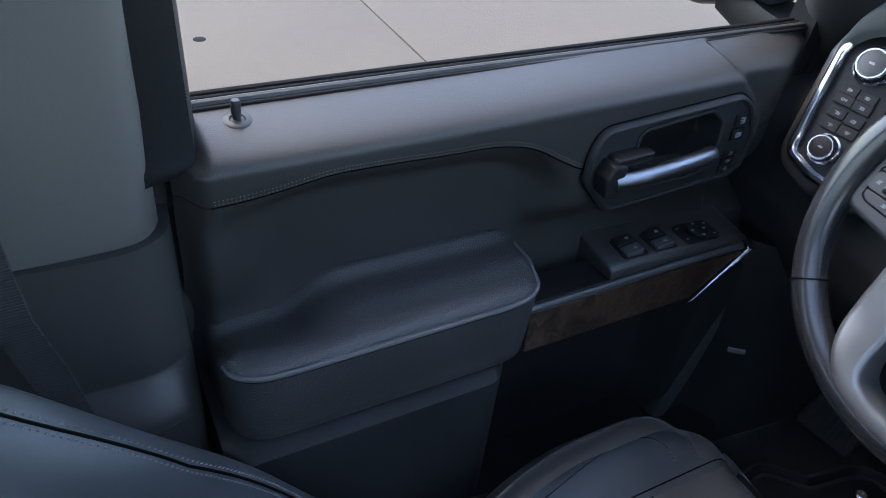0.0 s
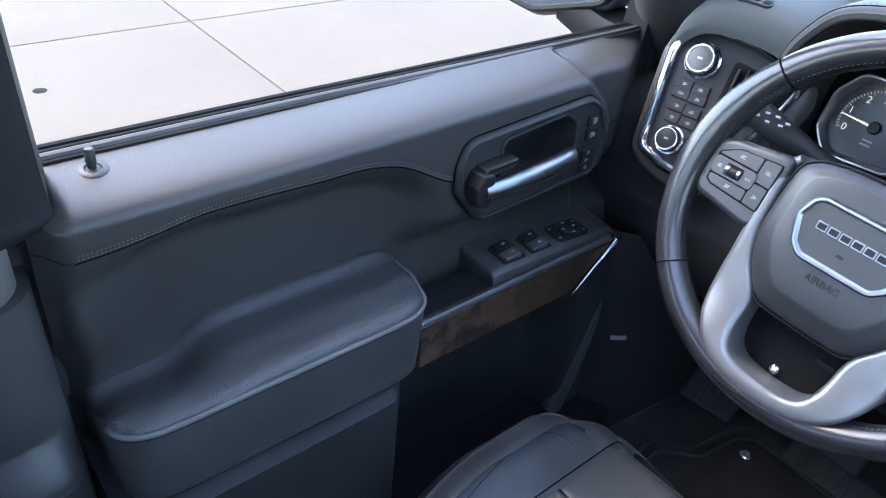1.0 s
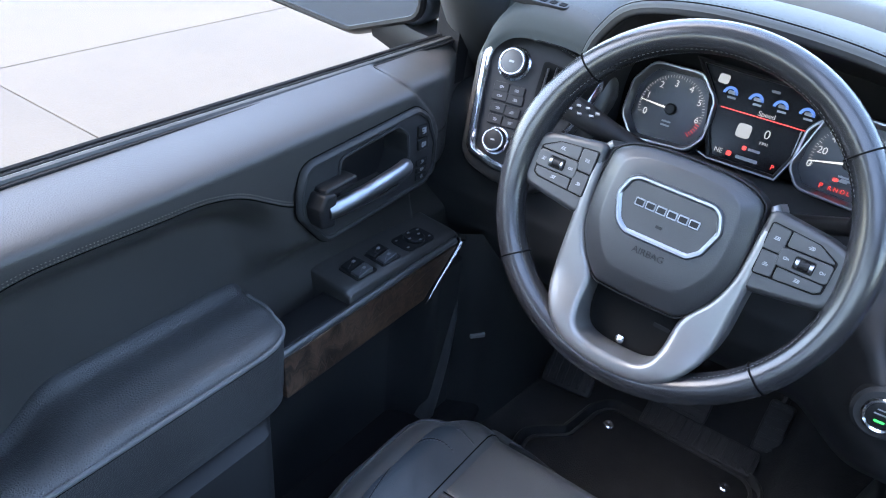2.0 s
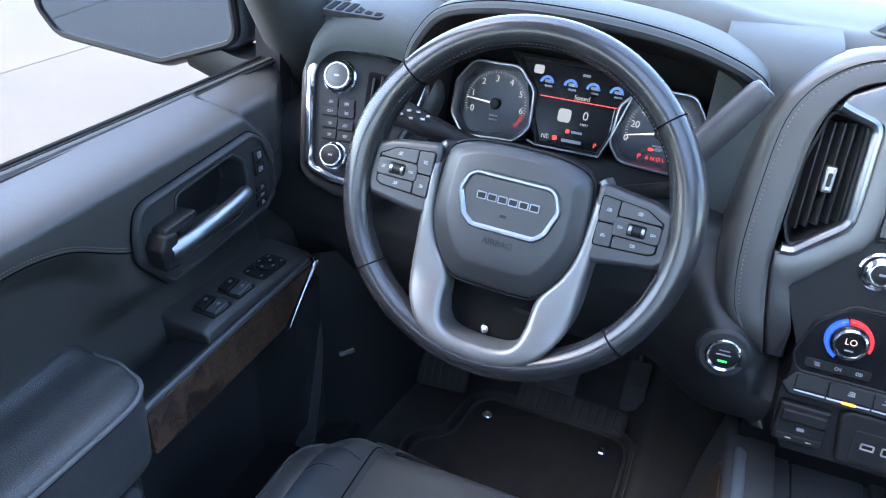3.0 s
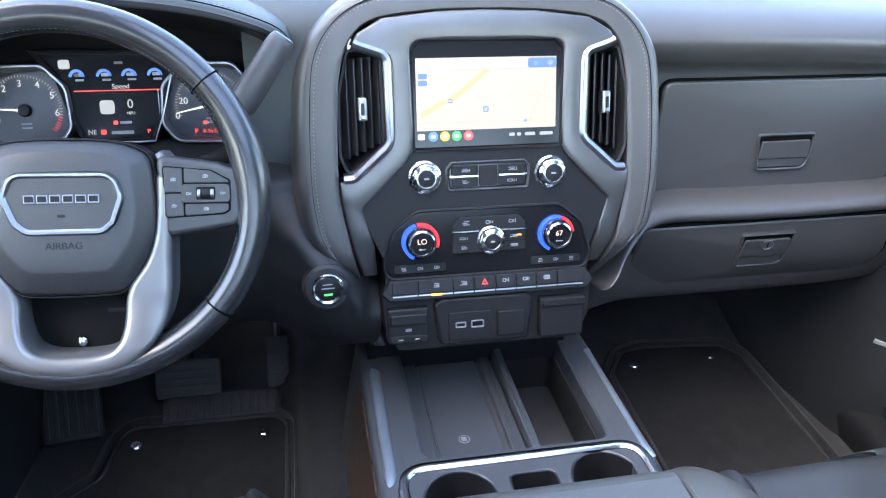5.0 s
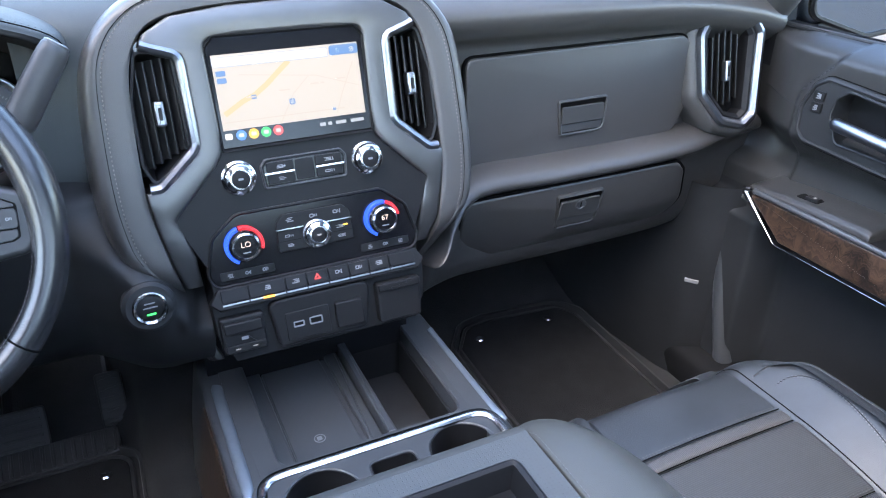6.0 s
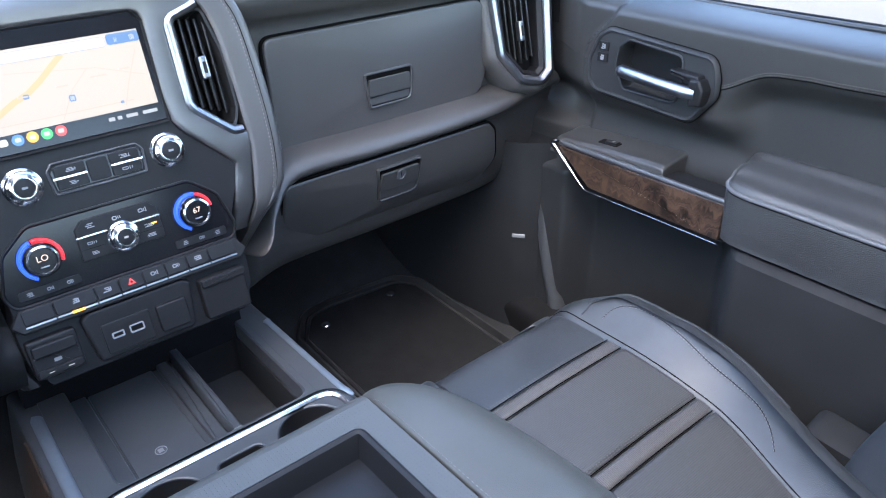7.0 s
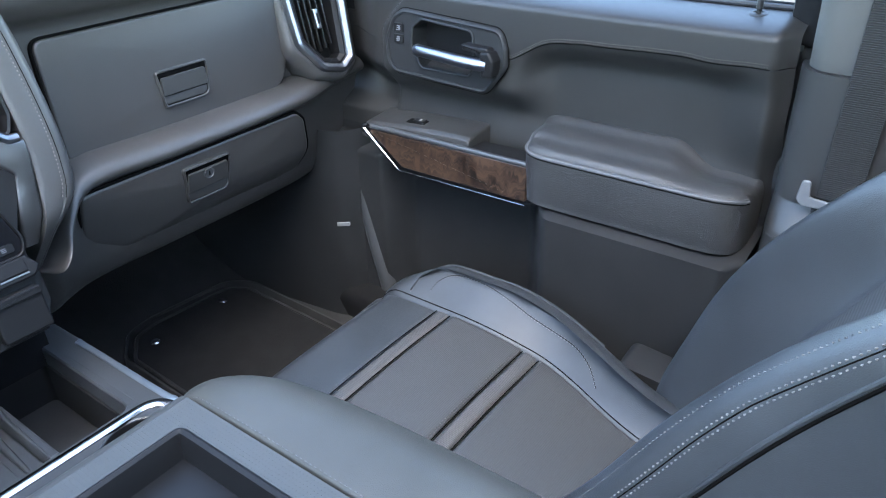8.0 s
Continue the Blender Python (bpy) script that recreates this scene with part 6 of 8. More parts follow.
    lathe(lp, plane_at((s * 0.843, -0.675, top_z(s) - 0.0065), (-s * 0.15, 0, 1), up=(0, 1, 0)), [(0.0125, 0.0), (0.0125, 0.003), (0.011, 0.0042), (0.0070, 0.0046), (0.0058, 0.0032), (0.0, 0.0032)], 28)
    lp.make("pin_collar", PLASTIC_SOFT, dr, "round dark grey collar of the lock pin")
    lp = Shape()
    lathe(lp, L, [(0.0036, 0.0), (0.0034, 0.019), (0.0043, 0.020), (0.0043, 0.030), (0.0032, 0.032), (0.0, 0.032)], 16)
    lp.make("lock_pin", HARD, dr, "black door lock pin")
    # added paler rib by the feet: stands in for the door's lit front edge
    sh = Shape()
    tube(sh, curve([V(s * 0.790, -0.066, 0.03), V(s * 0.787, -0.052, 0.10), V(s * 0.787, -0.034, 0.165), V(s * 0.790, -0.016, 0.235), V(s * 0.794, -0.004, 0.300), V(s * 0.800, 0.006, 0.360)], 6), 0.019, 14)
    sh.make("door_edge_rib", CONSOLE, dr, "added rounded rib, paler for the lit door edge")
    # speaker badge
    sh = Shape()
    plate(sh, plane_at((s * 0.7465, 0.0205, 0.223), (-s * 0.8, -0.6, 0)), rect(0.026, 0.0075, 0.002), -0.012, 0.005, 0.0012)
    sh.make("speaker_badge", MARK_DIM, dr, "small silver speaker badge")
    return dr


PIPE_GREY = material("grey_welt", (0.072, 0.074, 0.077), 0.5, grain=0.2, grain_size=0.001, vary=0.1, vary_size=0.05)
PAINT = material("dark_blue_grey_paint", (0.03, 0.035, 0.045), 0.3, metal=0.4, coat=0.7, vary=0.06, vary_size=0.4)
door(-1)
door(1)

# ---- seats ----


def seat(s, dy):
    """Front seat round its own middle; x counts outboard."""
    cx = s * 0.462
    st = thing("front_seat", "dark grey leather front seat with ribbed cloth inserts", "seat", (cx, -0.5 + dy, 0.0), group="front seats")

    def P(x, y, z):
        return V(cx + s * x, y + dy, z)

    def zc(y):
        return 0.186 + 0.046 * smooth(-0.75, -0.36, y) - 0.085 * smooth(-0.250, -0.160, y) ** 1.6

    def zb(y):
        return 0.250 + 0.034 * smooth(-0.75, -0.45, y) - 0.110 * smooth(-0.330, -0.17, y) ** 1.4

    def wo(y):
        return 0.232 - 0.095 * smooth(-0.42, -0.80, y) - 0.05 * smooth(-0.32, -0.17, y)

    def edge(y):
        return 0.136 - 0.055 * smooth(-0.50, -0.74, y)
    # cushion body: bolsters, sides and front
    sh = Shape()
    rows = []
    for y in (-0.82, -0.75, -0.68, -0.60, -0.52, -0.44, -0.38, -0.34, -0.30, -0.265, -0.235, -0.212, -0.192, -0.178, -0.168):
        c, b, w, e = zc(y), zb(y), wo(y), edge(y)
        wi = 0.212 - 0.02 * smooth(-0.24, -0.17, y)
        low = 0.06 + 0.04 * smooth(-0.22, -0.17, y)
        rows.append([P(x, y, z) for x, z in ((-wi + 0.01, low), (-wi - 0.010, 0.14), (-wi - 0.004, b - 0.045), (-wi + 0.022, b - 0.022), (-0.150, c + 0.012), (-0.128, c - 0.002), (-0.06, c - 0.004), (0.0, c - 0.004), (0.06, c - 0.004), (e - 0.010, c - 0.002), (e + 0.012, c + 0.010), ((e + w) / 2 + 0.006, (b + c) / 2 + 0.016), (w - 0.048, b - 0.001), (w - 0.018, b - 0.011), (w + 0.002, b - 0.045), (w + 0.004, 0.14), (w - 0.02, low))])
    last = rows[-1]
    mid = sum(last, V(0, 0, 0)) / len(last)
    for k, dy2 in ((0.75, 0.006), (0.4, 0.009), (0.1, 0.010)):
        rows.append([mid + (p - mid) * k + V(0, dy2, 0) for p in last])
    skin(sh, rows, 4, 4, True, True)
    cush = sh.make("cushion", LEATHER_SEAT, st, "dark leather cushion with raised bolsters")

    def panel(name, y0, y1, mat, label="", rise=0.003, nx=30, ny=16):
        sh = Shape()
        vs, fs = [], []
        rim = [0.0, 0.0012, 0.003, 0.006]
        length = abs(y1 - y0)
        ds = rim + [0.006 + (length - 0.012) * i / ny for i in range(1, ny)] + [length - d for d in reversed(rim)]
        qs = rim + [0.006 + 0.258 * j / nx for j in range(1, nx)] + [0.27 - d for d in reversed(rim)]
        ny, nx = len(ds) - 1, len(qs) - 1
        for d in ds:
            y = y0 + math.copysign(d, y1 - y0)
            for q in qs:
                a = -0.138 + (0.138 + edge(y) + 0.004) * q / 0.27
                m = min(1.0, d / 0.006, (length - d) / 0.006, q / 0.006, (0.27 - q) / 0.006)
                vs.append(P(a, y, zc(y) - 0.004 + (rise + 0.002) * math.sin(m * math.pi / 2) + 0.004 * math.sin(q / 0.27 * math.pi)))
        for i in range(ny):
            for j in range(nx):
                a = i * (nx + 1) + j
                fs.append((a, a + 1, a + nx + 2, a + nx + 1))
        sh.add(vs, fs)
        return sh.make(name, mat, st, label, sharp=70)
    b = -0.3258 if s > 0 else -0.346  # rear edge of the smooth front
    fp = panel("front_panel", -0.176, b, LEATHER_SEAT, "smooth leather front panel", rise=0.0012, ny=20)
    panel("ribbed_band", b - 0.0007, b - 0.0257, RIBBED_BAND, "ribbed band")
    cp = panel("cloth_panel", b - 0.0277, -0.4865, RIBBED, "ribbed grey cloth panel", rise=0.0045, ny=20)
    panel("ribbed_band", -0.4875, -0.5145, RIBBED_BAND, "ribbed band")
    panel("cloth_panel", -0.5165, -0.76, RIBBED, "ribbed grey cloth panel", rise=0.0045, ny=20)
    for y in (b + 0.0023, -0.4850):
        for d in (0.0, 0.0035):
            line = [P(-0.128 + (0.125 + edge(y)) * i / 30, y + d, zc(y + d) + 0.0030 + 0.004 * math.sin(i / 30 * math.pi)) for i in range(31)]
            stitches("panel_stitching", line, st, THREAD_DARK, 0.0055, 0.0013, on=[fp, cp])
    for y in (b - 0.0003, b - 0.0267, -0.4870, -0.5155):
        sh = Shape()
        tube(sh, [P(-0.134 + (0.132 + edge(y)) * i / 30, y, zc(y) + 0.0004 + 0.004 * math.sin(i / 30 * math.pi)) for i in range(31)], 0.0009, 6)
        sh.make("band_seam", SEAM, st)
    # bolster stitching loop and seam line
    line = curve([P(x, y, z) for x, y, z in ((0.150, -0.296, 0.262), (0.170, -0.302, 0.268), (0.186, -0.320, 0.272), (0.195, -0.35, 0.272), (0.194, -0.39, 0.270), (0.184, -0.436, 0.266), (0.170, -0.482, 0.262), (0.162, -0.525, 0.256), (0.156, -0.562, 0.248), (0.146, -0.592, 0.232), (0.130, -0.612, 0.214))], 8)
    stitches("bolster_stitching", line, st, THREAD, 0.0055, 0.0014, on=[cush])
    stitches("bolster_stitching", [q + V(-s * 0.0045, 0, 0.0) for q in line], st, THREAD, 0.0055, 0.0014, on=[cush])
    seam_line("bolster_seam", [q + V(-s * 0.002, 0, 0.0) for q in line], st, [cush], 0.0005)
    rim = curve([P(x, y, z) for x, y, z in ((0.142, -0.262, 0.250), (0.172, -0.264, 0.252), (0.196, -0.282, 0.258), (0.211, -0.318, 0.268), (0.216, -0.36, 0.272), (0.214, -0.42, 0.272), (0.204, -0.48, 0.270), (0.188, -0.54, 0.264), (0.170, -0.60, 0.255))], 8)
    seam_line("bolster_piping", rim, st, [cush], 0.0018, LEATHER_SEAT, 0.0008)
    stitches("piping_stitching", [q + V(-s * 0.0045, -0.002, 0.0) for q in rim], st, THREAD, 0.0055, 0.0012, on=[cush])
    for q in (1, -1):
        seam_line("cushion_seam", [P((edge(y) if q > 0 else -0.134) + 0.0055 * q, y, zc(y) + 0.004) for y in [-0.20 - 0.012 * i for i in range(46)]], st, [cush], 0.0010)
    # backrest
    def back_row(t):
        y, z = -0.700 - 0.345 * t - 0.012 * math.sin(t * 3.1), 0.16 + 0.60 * t
        w = 0.186 + 0.026 * math.sin(min(1, 0.15 + t * 1.4) * math.pi) - 0.035 * smooth(0.8, 1.0, t)
        bol = 0.085 * (1 - 0.75 * smooth(0.5, 1.0, t)) * smooth(-0.1, 0.15, t)
        th = 0.10 - 0.05 * smooth(0.85, 1.0, t)
        return y, z, w, bol, th

    def back_pt(t, x, a):
        y, z, w, bol, th = back_row(t)
        return P(x, y + a * 0.93, z + a * 0.36)
    sh = Shape()
    rows = []
    for t in (0.0, 0.08, 0.2, 0.35, 0.5, 0.65, 0.8, 0.92, 0.98, 1.0):
        y, z, w, bol, th = back_row(t)
        k = 1 - 0.25 * smooth(0.95, 1.0, t)
        far = 0.72 + 0.42 * smooth(0.08, 0.40, t) if s > 0 else 1.0
        rows.append([back_pt(t, x * k, a * k) for x, a in ((-w + 0.01, -th), (-w - 0.012, -0.04), (-w - 0.004, bol * 0.75), (-w + 0.018, bol), (-w + 0.040, bol * 0.92), (-0.125, 0.022), (-0.105, 0.002), (-0.05, -0.002), (0.0, -0.003), (0.05, -0.002), (0.105, 0.002), (0.125, 0.022), (w - 0.040, bol * 0.92 * far), (w - 0.018, bol * far), (w + 0.004, bol * 0.75 * far), (w + 0.012, -0.04), (w - 0.01, -th), (0, -th - 0.02))])
    skin(sh, rows, 5, 4, True, True)
    bk = sh.make("backrest", LEATHER_SEAT, st, "dark leather backrest with deep side bolsters")
    for t0, t1, mat in ((0.04, 0.30, RIBBED), (0.31, 0.36, RIBBED_BAND), (0.37, 0.66, RIBBED), (0.67, 0.96, LEATHER_SEAT)):
        sh = Shape()
        vs, fs = [], []
        ny, nx = 14, 16
        for i in range(ny + 1):
            t = t0 + (t1 - t0) * i / ny
            for j in range(nx + 1):
                q = j / nx
                m = min(1.0, min(i, ny - i) / ny * (t1 - t0) * 0.6 / 0.010, min(j, nx - j) / nx * 0.22 / 0.010)
                vs.append(back_pt(t, -0.112 + 0.224 * q, -0.006 + 0.012 * math.sin(m * math.pi / 2)))
        for i in range(ny):
            for j in range(nx):
                a = i * (nx + 1) + j
                fs.append((a, a + 1, a + nx + 2, a + nx + 1))
        sh.add(vs, fs)
        sh.make("back_panel", mat, st, sharp=70)
    for side in (-1, 1):
        crest = []
        for i in range(48):
            t = 0.04 + 0.86 * i / 47
            y, z, w, bol, th = back_row(t)
            crest.append((t, w, bol))
        near = side < 0 or s > 0
        if near:
            for da, wide in ((0.0, 0.0019), (0.0068, 0.0019)):
                line = [back_pt(t, side * (w + 0.0035), bol * 0.84 - da) for t, w, bol in crest]
                stitches("back_stitching", line, st, THREAD, 0.0052, wide, normal=(side * s * 0.6, 0.75, 0.3), lift=0.0007, on=[bk])
            seam_line("seam", [back_pt(t, side * (w + 0.0035), bol * 0.84 - 0.0034) for t, w, bol in crest], st, [bk], 0.0006)
            stitches("edge_stitching", [back_pt(t, side * (w - 0.010), bol * 0.99) for t, w, bol in crest], st, THREAD, 0.0046, 0.0010, normal=(side * s * 0.6, 0.75, 0.3), lift=0.0005, on=[bk])
        else:
            for da in (0.0, 0.0095):
                line = [back_pt(t, w - 0.0245 - da, bol * 0.985 + 0.003) for t, w, bol in crest]
                stitches("back_stitching", line, st, THREAD, 0.0048, 0.0016, normal=(side * s * 0.6, 0.75, 0.3), lift=0.0007, on=[bk])
            seam_line("seam", [back_pt(t, w - 0.0293, bol * 0.985 + 0.003) for t, w, bol in crest], st, [bk], 0.0013)
        line = []
        for i in range(30):
            t = 0.03 + 0.9 * i / 29
            y, z, w, bol, th = back_row(t)
            line.append(back_pt(t, side * (w + 0.0125), bol * 0.42))
        seam_line("side_seam", line, st, [bk], 0.0016)
        sh = Shape()
        tube(sh, [q for q, n in settle([p + V(0, 0.0035, 0.003) for p in line], [bk])], 0.0022, 8)
        sh.make("piping", LEATHER_SEAT, st, "leather piping")
    sh = Shape()
    box(sh, (cx - 0.17, -0.78 + dy, 0.0), (cx + 0.17, -0.34 + dy, 0.09))
    sh.make("seat_base", PLASTIC, st)
    sh = Shape()
    F = plane_at((cx + s * 0.235, -0.60 + dy, 0.125), (s, 0, 0))
    plate(sh, F, rounded([V(-0.16, -0.045), V(0.14, -0.045), V(0.15, 0.02), V(-0.14, 0.035)], 0.02), -0.06, 0.012, 0.006)
    sh.make("side_cover", PLASTIC, st, "dark plastic side cover")
    sh = Shape()
    tube(sh, curve([P(0.245, -0.50, 0.165), P(0.262, -0.58, 0.155), P(0.268, -0.68, 0.150), P(0.26, -0.78, 0.16)], 6), 0.008, 10)
    sh.make("trim_rail", PLASTIC, st, "dark grey trim rail")
    sh = Shape()
    F = plane_at((cx + s * 0.226, -0.675 + dy, 0.195), (s, 0, 0.1))
    plate(sh, F, rounded([V(-0.065, -0.05), V(0.065, -0.05), V(0.055, 0.045), V(-0.055, 0.035)], 0.018), -0.05, 0.010, 0.005)
    sh.make("hinge_cover", HARD, st, "dark plastic hinge cover")
    return st


seat(-1, 0.07)
seat(1, 0.0)

# ---- centre console ----
def tile_with_hole(sh, x0, x1, y0, y1, hole, z, depth):
    """A flat tile with an opening: hole is a closed outline inside it; walls go down by depth."""
    hole = ccw(hole)
    k = len(hole)
    c = sum(hole, V(0, 0)) / k
    outer = []
    for p in hole:
        d = p - c
        ts = []
        if d.x > 1e-9:
            ts.append((x1 - c.x) / d.x)
        if d.x < -1e-9:
            ts.append((x0 - c.x) / d.x)
        if d.y > 1e-9:
            ts.append((y1 - c.y) / d.y)
        if d.y < -1e-9:
            ts.append((y0 - c.y) / d.y)
        outer.append(c + d * min(ts))
    for cx, cy in ((x0, y0), (x1, y0), (x1, y1), (x0, y1)):
        i = min(range(k), key=lambda n: (outer[n] - V(cx, cy)).length)
        outer[i] = V(cx, cy)
    soft = shrink(hole, -0.0025)
    vs = [V(p.x, p.y, z) for p in outer] + [V(p.x, p.y, z) for p in soft] + [V(p.x, p.y, z - 0.0025) for p in hole] + [V(p.x, p.y, z - depth) for p in hole] + [V(p.x, p.y, z - depth) for p in outer]
    fs = []
    for r in range(4):
        for i in range(k):
            j = (i + 1) % k
            fs.append((r * k + i, r * k + j, (r + 1) * k + j, (r + 1) * k + i))
    for i in range(k):
        j = (i + 1) % k
        fs.append((4 * k + i, 4 * k + j, j, i))
    return sh.add(vs, fs)


def circle(r, cx, cy, n=40):
    return [V(cx + r * math.cos(2 * math.pi * i / n), cy + r * math.sin(2 * math.pi * i / n)) for i in range(n)]


def console():
    co = thing("centre_console", "dark plastic centre console with chrome-edged cup holders", "console", (0, -0.3, 0.1))
    for s in (-1, 1):
        ox = 0.022 if s < 0 else 0.0
        sx = 0.1455 if s < 0 else 0.1775
        sh = Shape()
        prof = rounded([V(0.222, 0.0), V(0.201, 0.20), V(0.1845, 0.3005), V(0.1495, 0.2998), V(0.1490, 0.15), V(0.16, 0.0)], [0, 0, 0.010, 0.002, 0, 0], 6)
        rows = [[V(s * q.x + ox, y, q.y + dz) for q in prof] for y, dz in ((-0.80, 0.0), (-0.22, 0.0), (-0.04, -0.001), (0.06, -0.004))]
        skin(sh, rows, 1, 1, True, True)
        sh.make("side_rail", CONSOLE, co, "dark grey side rail")
        sh = Shape()
        tube(sh, curve([V(s * (sx - 0.002), -0.018, 0.3005), V(s * (sx - 0.001), -0.030, 0.3005), V(s * sx, -0.14, 0.3005), V(s * (sx + 0.001), -0.215, 0.3005), V(s * (sx + 0.006), -0.240, 0.2990)], 6), [0.0025] + [0.0045] * 2 + [0.0060] * 2 + [0.0075 if s < 0 else 0.0048] * 15 + [0.0055, 0.005, 0.004, 0.003, 0.002], 12, flat=0.35)
        sh.make("rail_strip", STRIP, co, "satin metal strip on the rail")
        F = plane_at((s * 0.1960 + ox, -0.17, 0.220), (s, 0, 0.16))
        sh = Shape()
        plate(sh, F, rect(0.28, 0.14, 0.02), -0.03, 0.004, 0.002)
        sh.make("side_wood", WOOD, co, "dark brown wood side panel")
    # left deck, tray, ridge and pocket
    sh = Shape()
    tile_with_hole(sh, -0.136, 0.150, -0.215, 0.03, rounded([V(-0.102, -0.197), V(0.139, -0.197), V(0.139, 0.026), V(-0.102, 0.026)], 0.014), 0.2995, 0.028)
    sh.make("tray_deck", CONSOLE, co, "dark tray surround")
    sh = Shape()
    plate(sh, Matrix.Translation((-0.032, -0.086, 0)), rect(0.138, 0.214, 0.006), 0.24, 0.2735, 0.001)
    sh.make("charging_mat", CONSOLE, co, "dark rubber charging mat")
    sh = Shape()
    plate(sh, Matrix.Translation((-0.0345, -0.086, 0)), rect(0.086, 0.208, 0.006), 0.27, 0.2765, 0.0015)
    sh.make("charging_pad", CONSOLE, co, "raised charging pad")
    sh = Shape()
    plate(sh, Matrix.Translation((-0.0905, -0.086, 0)), rect(0.020, 0.212, 0.004), 0.27, 0.2795, 0.002)
    sh.make("tray_ledge", CONSOLE, co)
    sh = Shape()
    plate(sh, Matrix.Translation((0.0255, -0.086, 0)), rect(0.019, 0.214, 0.003), 0.262, 0.2815, 0.003)
    sh.make("tray_ledge", CONSOLE, co)
    sh = Shape()
    band(sh, Matrix.Translation((-0.040, -0.149, 0.2765)), circle(0.0075, 0, 0, 24), [(0, 0), (0, 0.0008), (0.0008, 0.0008), (0.0008, 0)])
    sh.make("charging_mark", MARK_DIM, co)
    sh = Shape()
    box(sh, (-0.0035, -0.003, 0.2765), (0.003, 0.004, 0.2768), Matrix.Translation((-0.040, -0.149, 0)))
    sh.make("charging_symbol", MARK_DIM, co)
    sh = Shape()
    plate(sh, Matrix.Translation((0.0435, -0.086, 0)), rect(0.012, 0.216, 0.002), 0.215, 0.2950, 0.002)
    sh.make("divider", CONSOLE, co)
    sh = Shape()
    tile_with_hole(sh, 0.046, 0.150, -0.215, 0.03, rounded([V(0.0500, -0.194), V(0.137, -0.194), V(0.137, 0.02), V(0.0500, 0.02)], 0.010), 0.2715, 0.075)
    sh.make("pocket_wall", HARD, co)
    sh = Shape()
    box(sh, (0.045, -0.199, 0.188), (0.1485, 0.03, 0.206))
    sh.make("pocket_floor", RUBBER, co)
    # cup deck
    sh = Shape()
    tile_with_hole(sh, -0.138, -0.022, -0.40, -0.215, circle(0.043, -0.070, -0.268), 0.3005, 0.07)
    tile_with_hole(sh, -0.022, 0.066, -0.40, -0.215, rounded([V(-0.006, -0.36), V(0.050, -0.36), V(0.050, -0.240), V(-0.006, -0.240)], 0.010), 0.3005, 0.05)
    tile_with_hole(sh, 0.066, 0.158, -0.40, -0.215, circle(0.042, 0.111, -0.263), 0.3005, 0.07)
    sh.make("cup_deck", CONSOLE, co, "dark cup holder deck")
    for hole in (circle(0.043, -0.070, -0.268), rounded([V(-0.006, -0.36), V(0.050, -0.36), V(0.050, -0.240), V(-0.006, -0.240)], 0.010), circle(0.042, 0.111, -0.263)):
        sh = Shape()
        band(sh, Matrix.Translation((0, 0, 0.3)), hole, [(-0.001, -0.0010), (0.0006, -0.0010), (0.0012, -0.0025), (0.0022, -0.068), (-0.001, -0.068)])
        sh.make("cup_liner", BLACK, co, "black cup holder liner")
    sh = Shape()
    box(sh, (-0.15, -0.39, 0.20), (0.155, -0.22, 0.232))
    sh.make("cup_floor", BLACK, co)
    sh = Shape()
    line = rounded([V(0.179, -0.42), V(0.177, -0.2075), V(-0.141, -0.2075), V(-0.143, -0.42)], 0.040, 14, closed=False)
    band(sh, Matrix.Translation((0, 0, 0.3)), [V(p.x, p.y) for p in line], [(0, -0.002), (0, 0.0030), (0.0012, 0.0045), (0.006, 0.0056), (0.0112, 0.0048), (0.0132, 0.0030), (0.0132, -0.002)], closed=False)
    sh.make("chrome_edge", CHROME, co, "chrome strip round the cup holders")
    sh = Shape()
    box(sh, (-0.15, -0.95, 0.0), (0.15, -0.03, 0.20))
    sh.make("console_core", CONSOLE, co)
    return co


console()


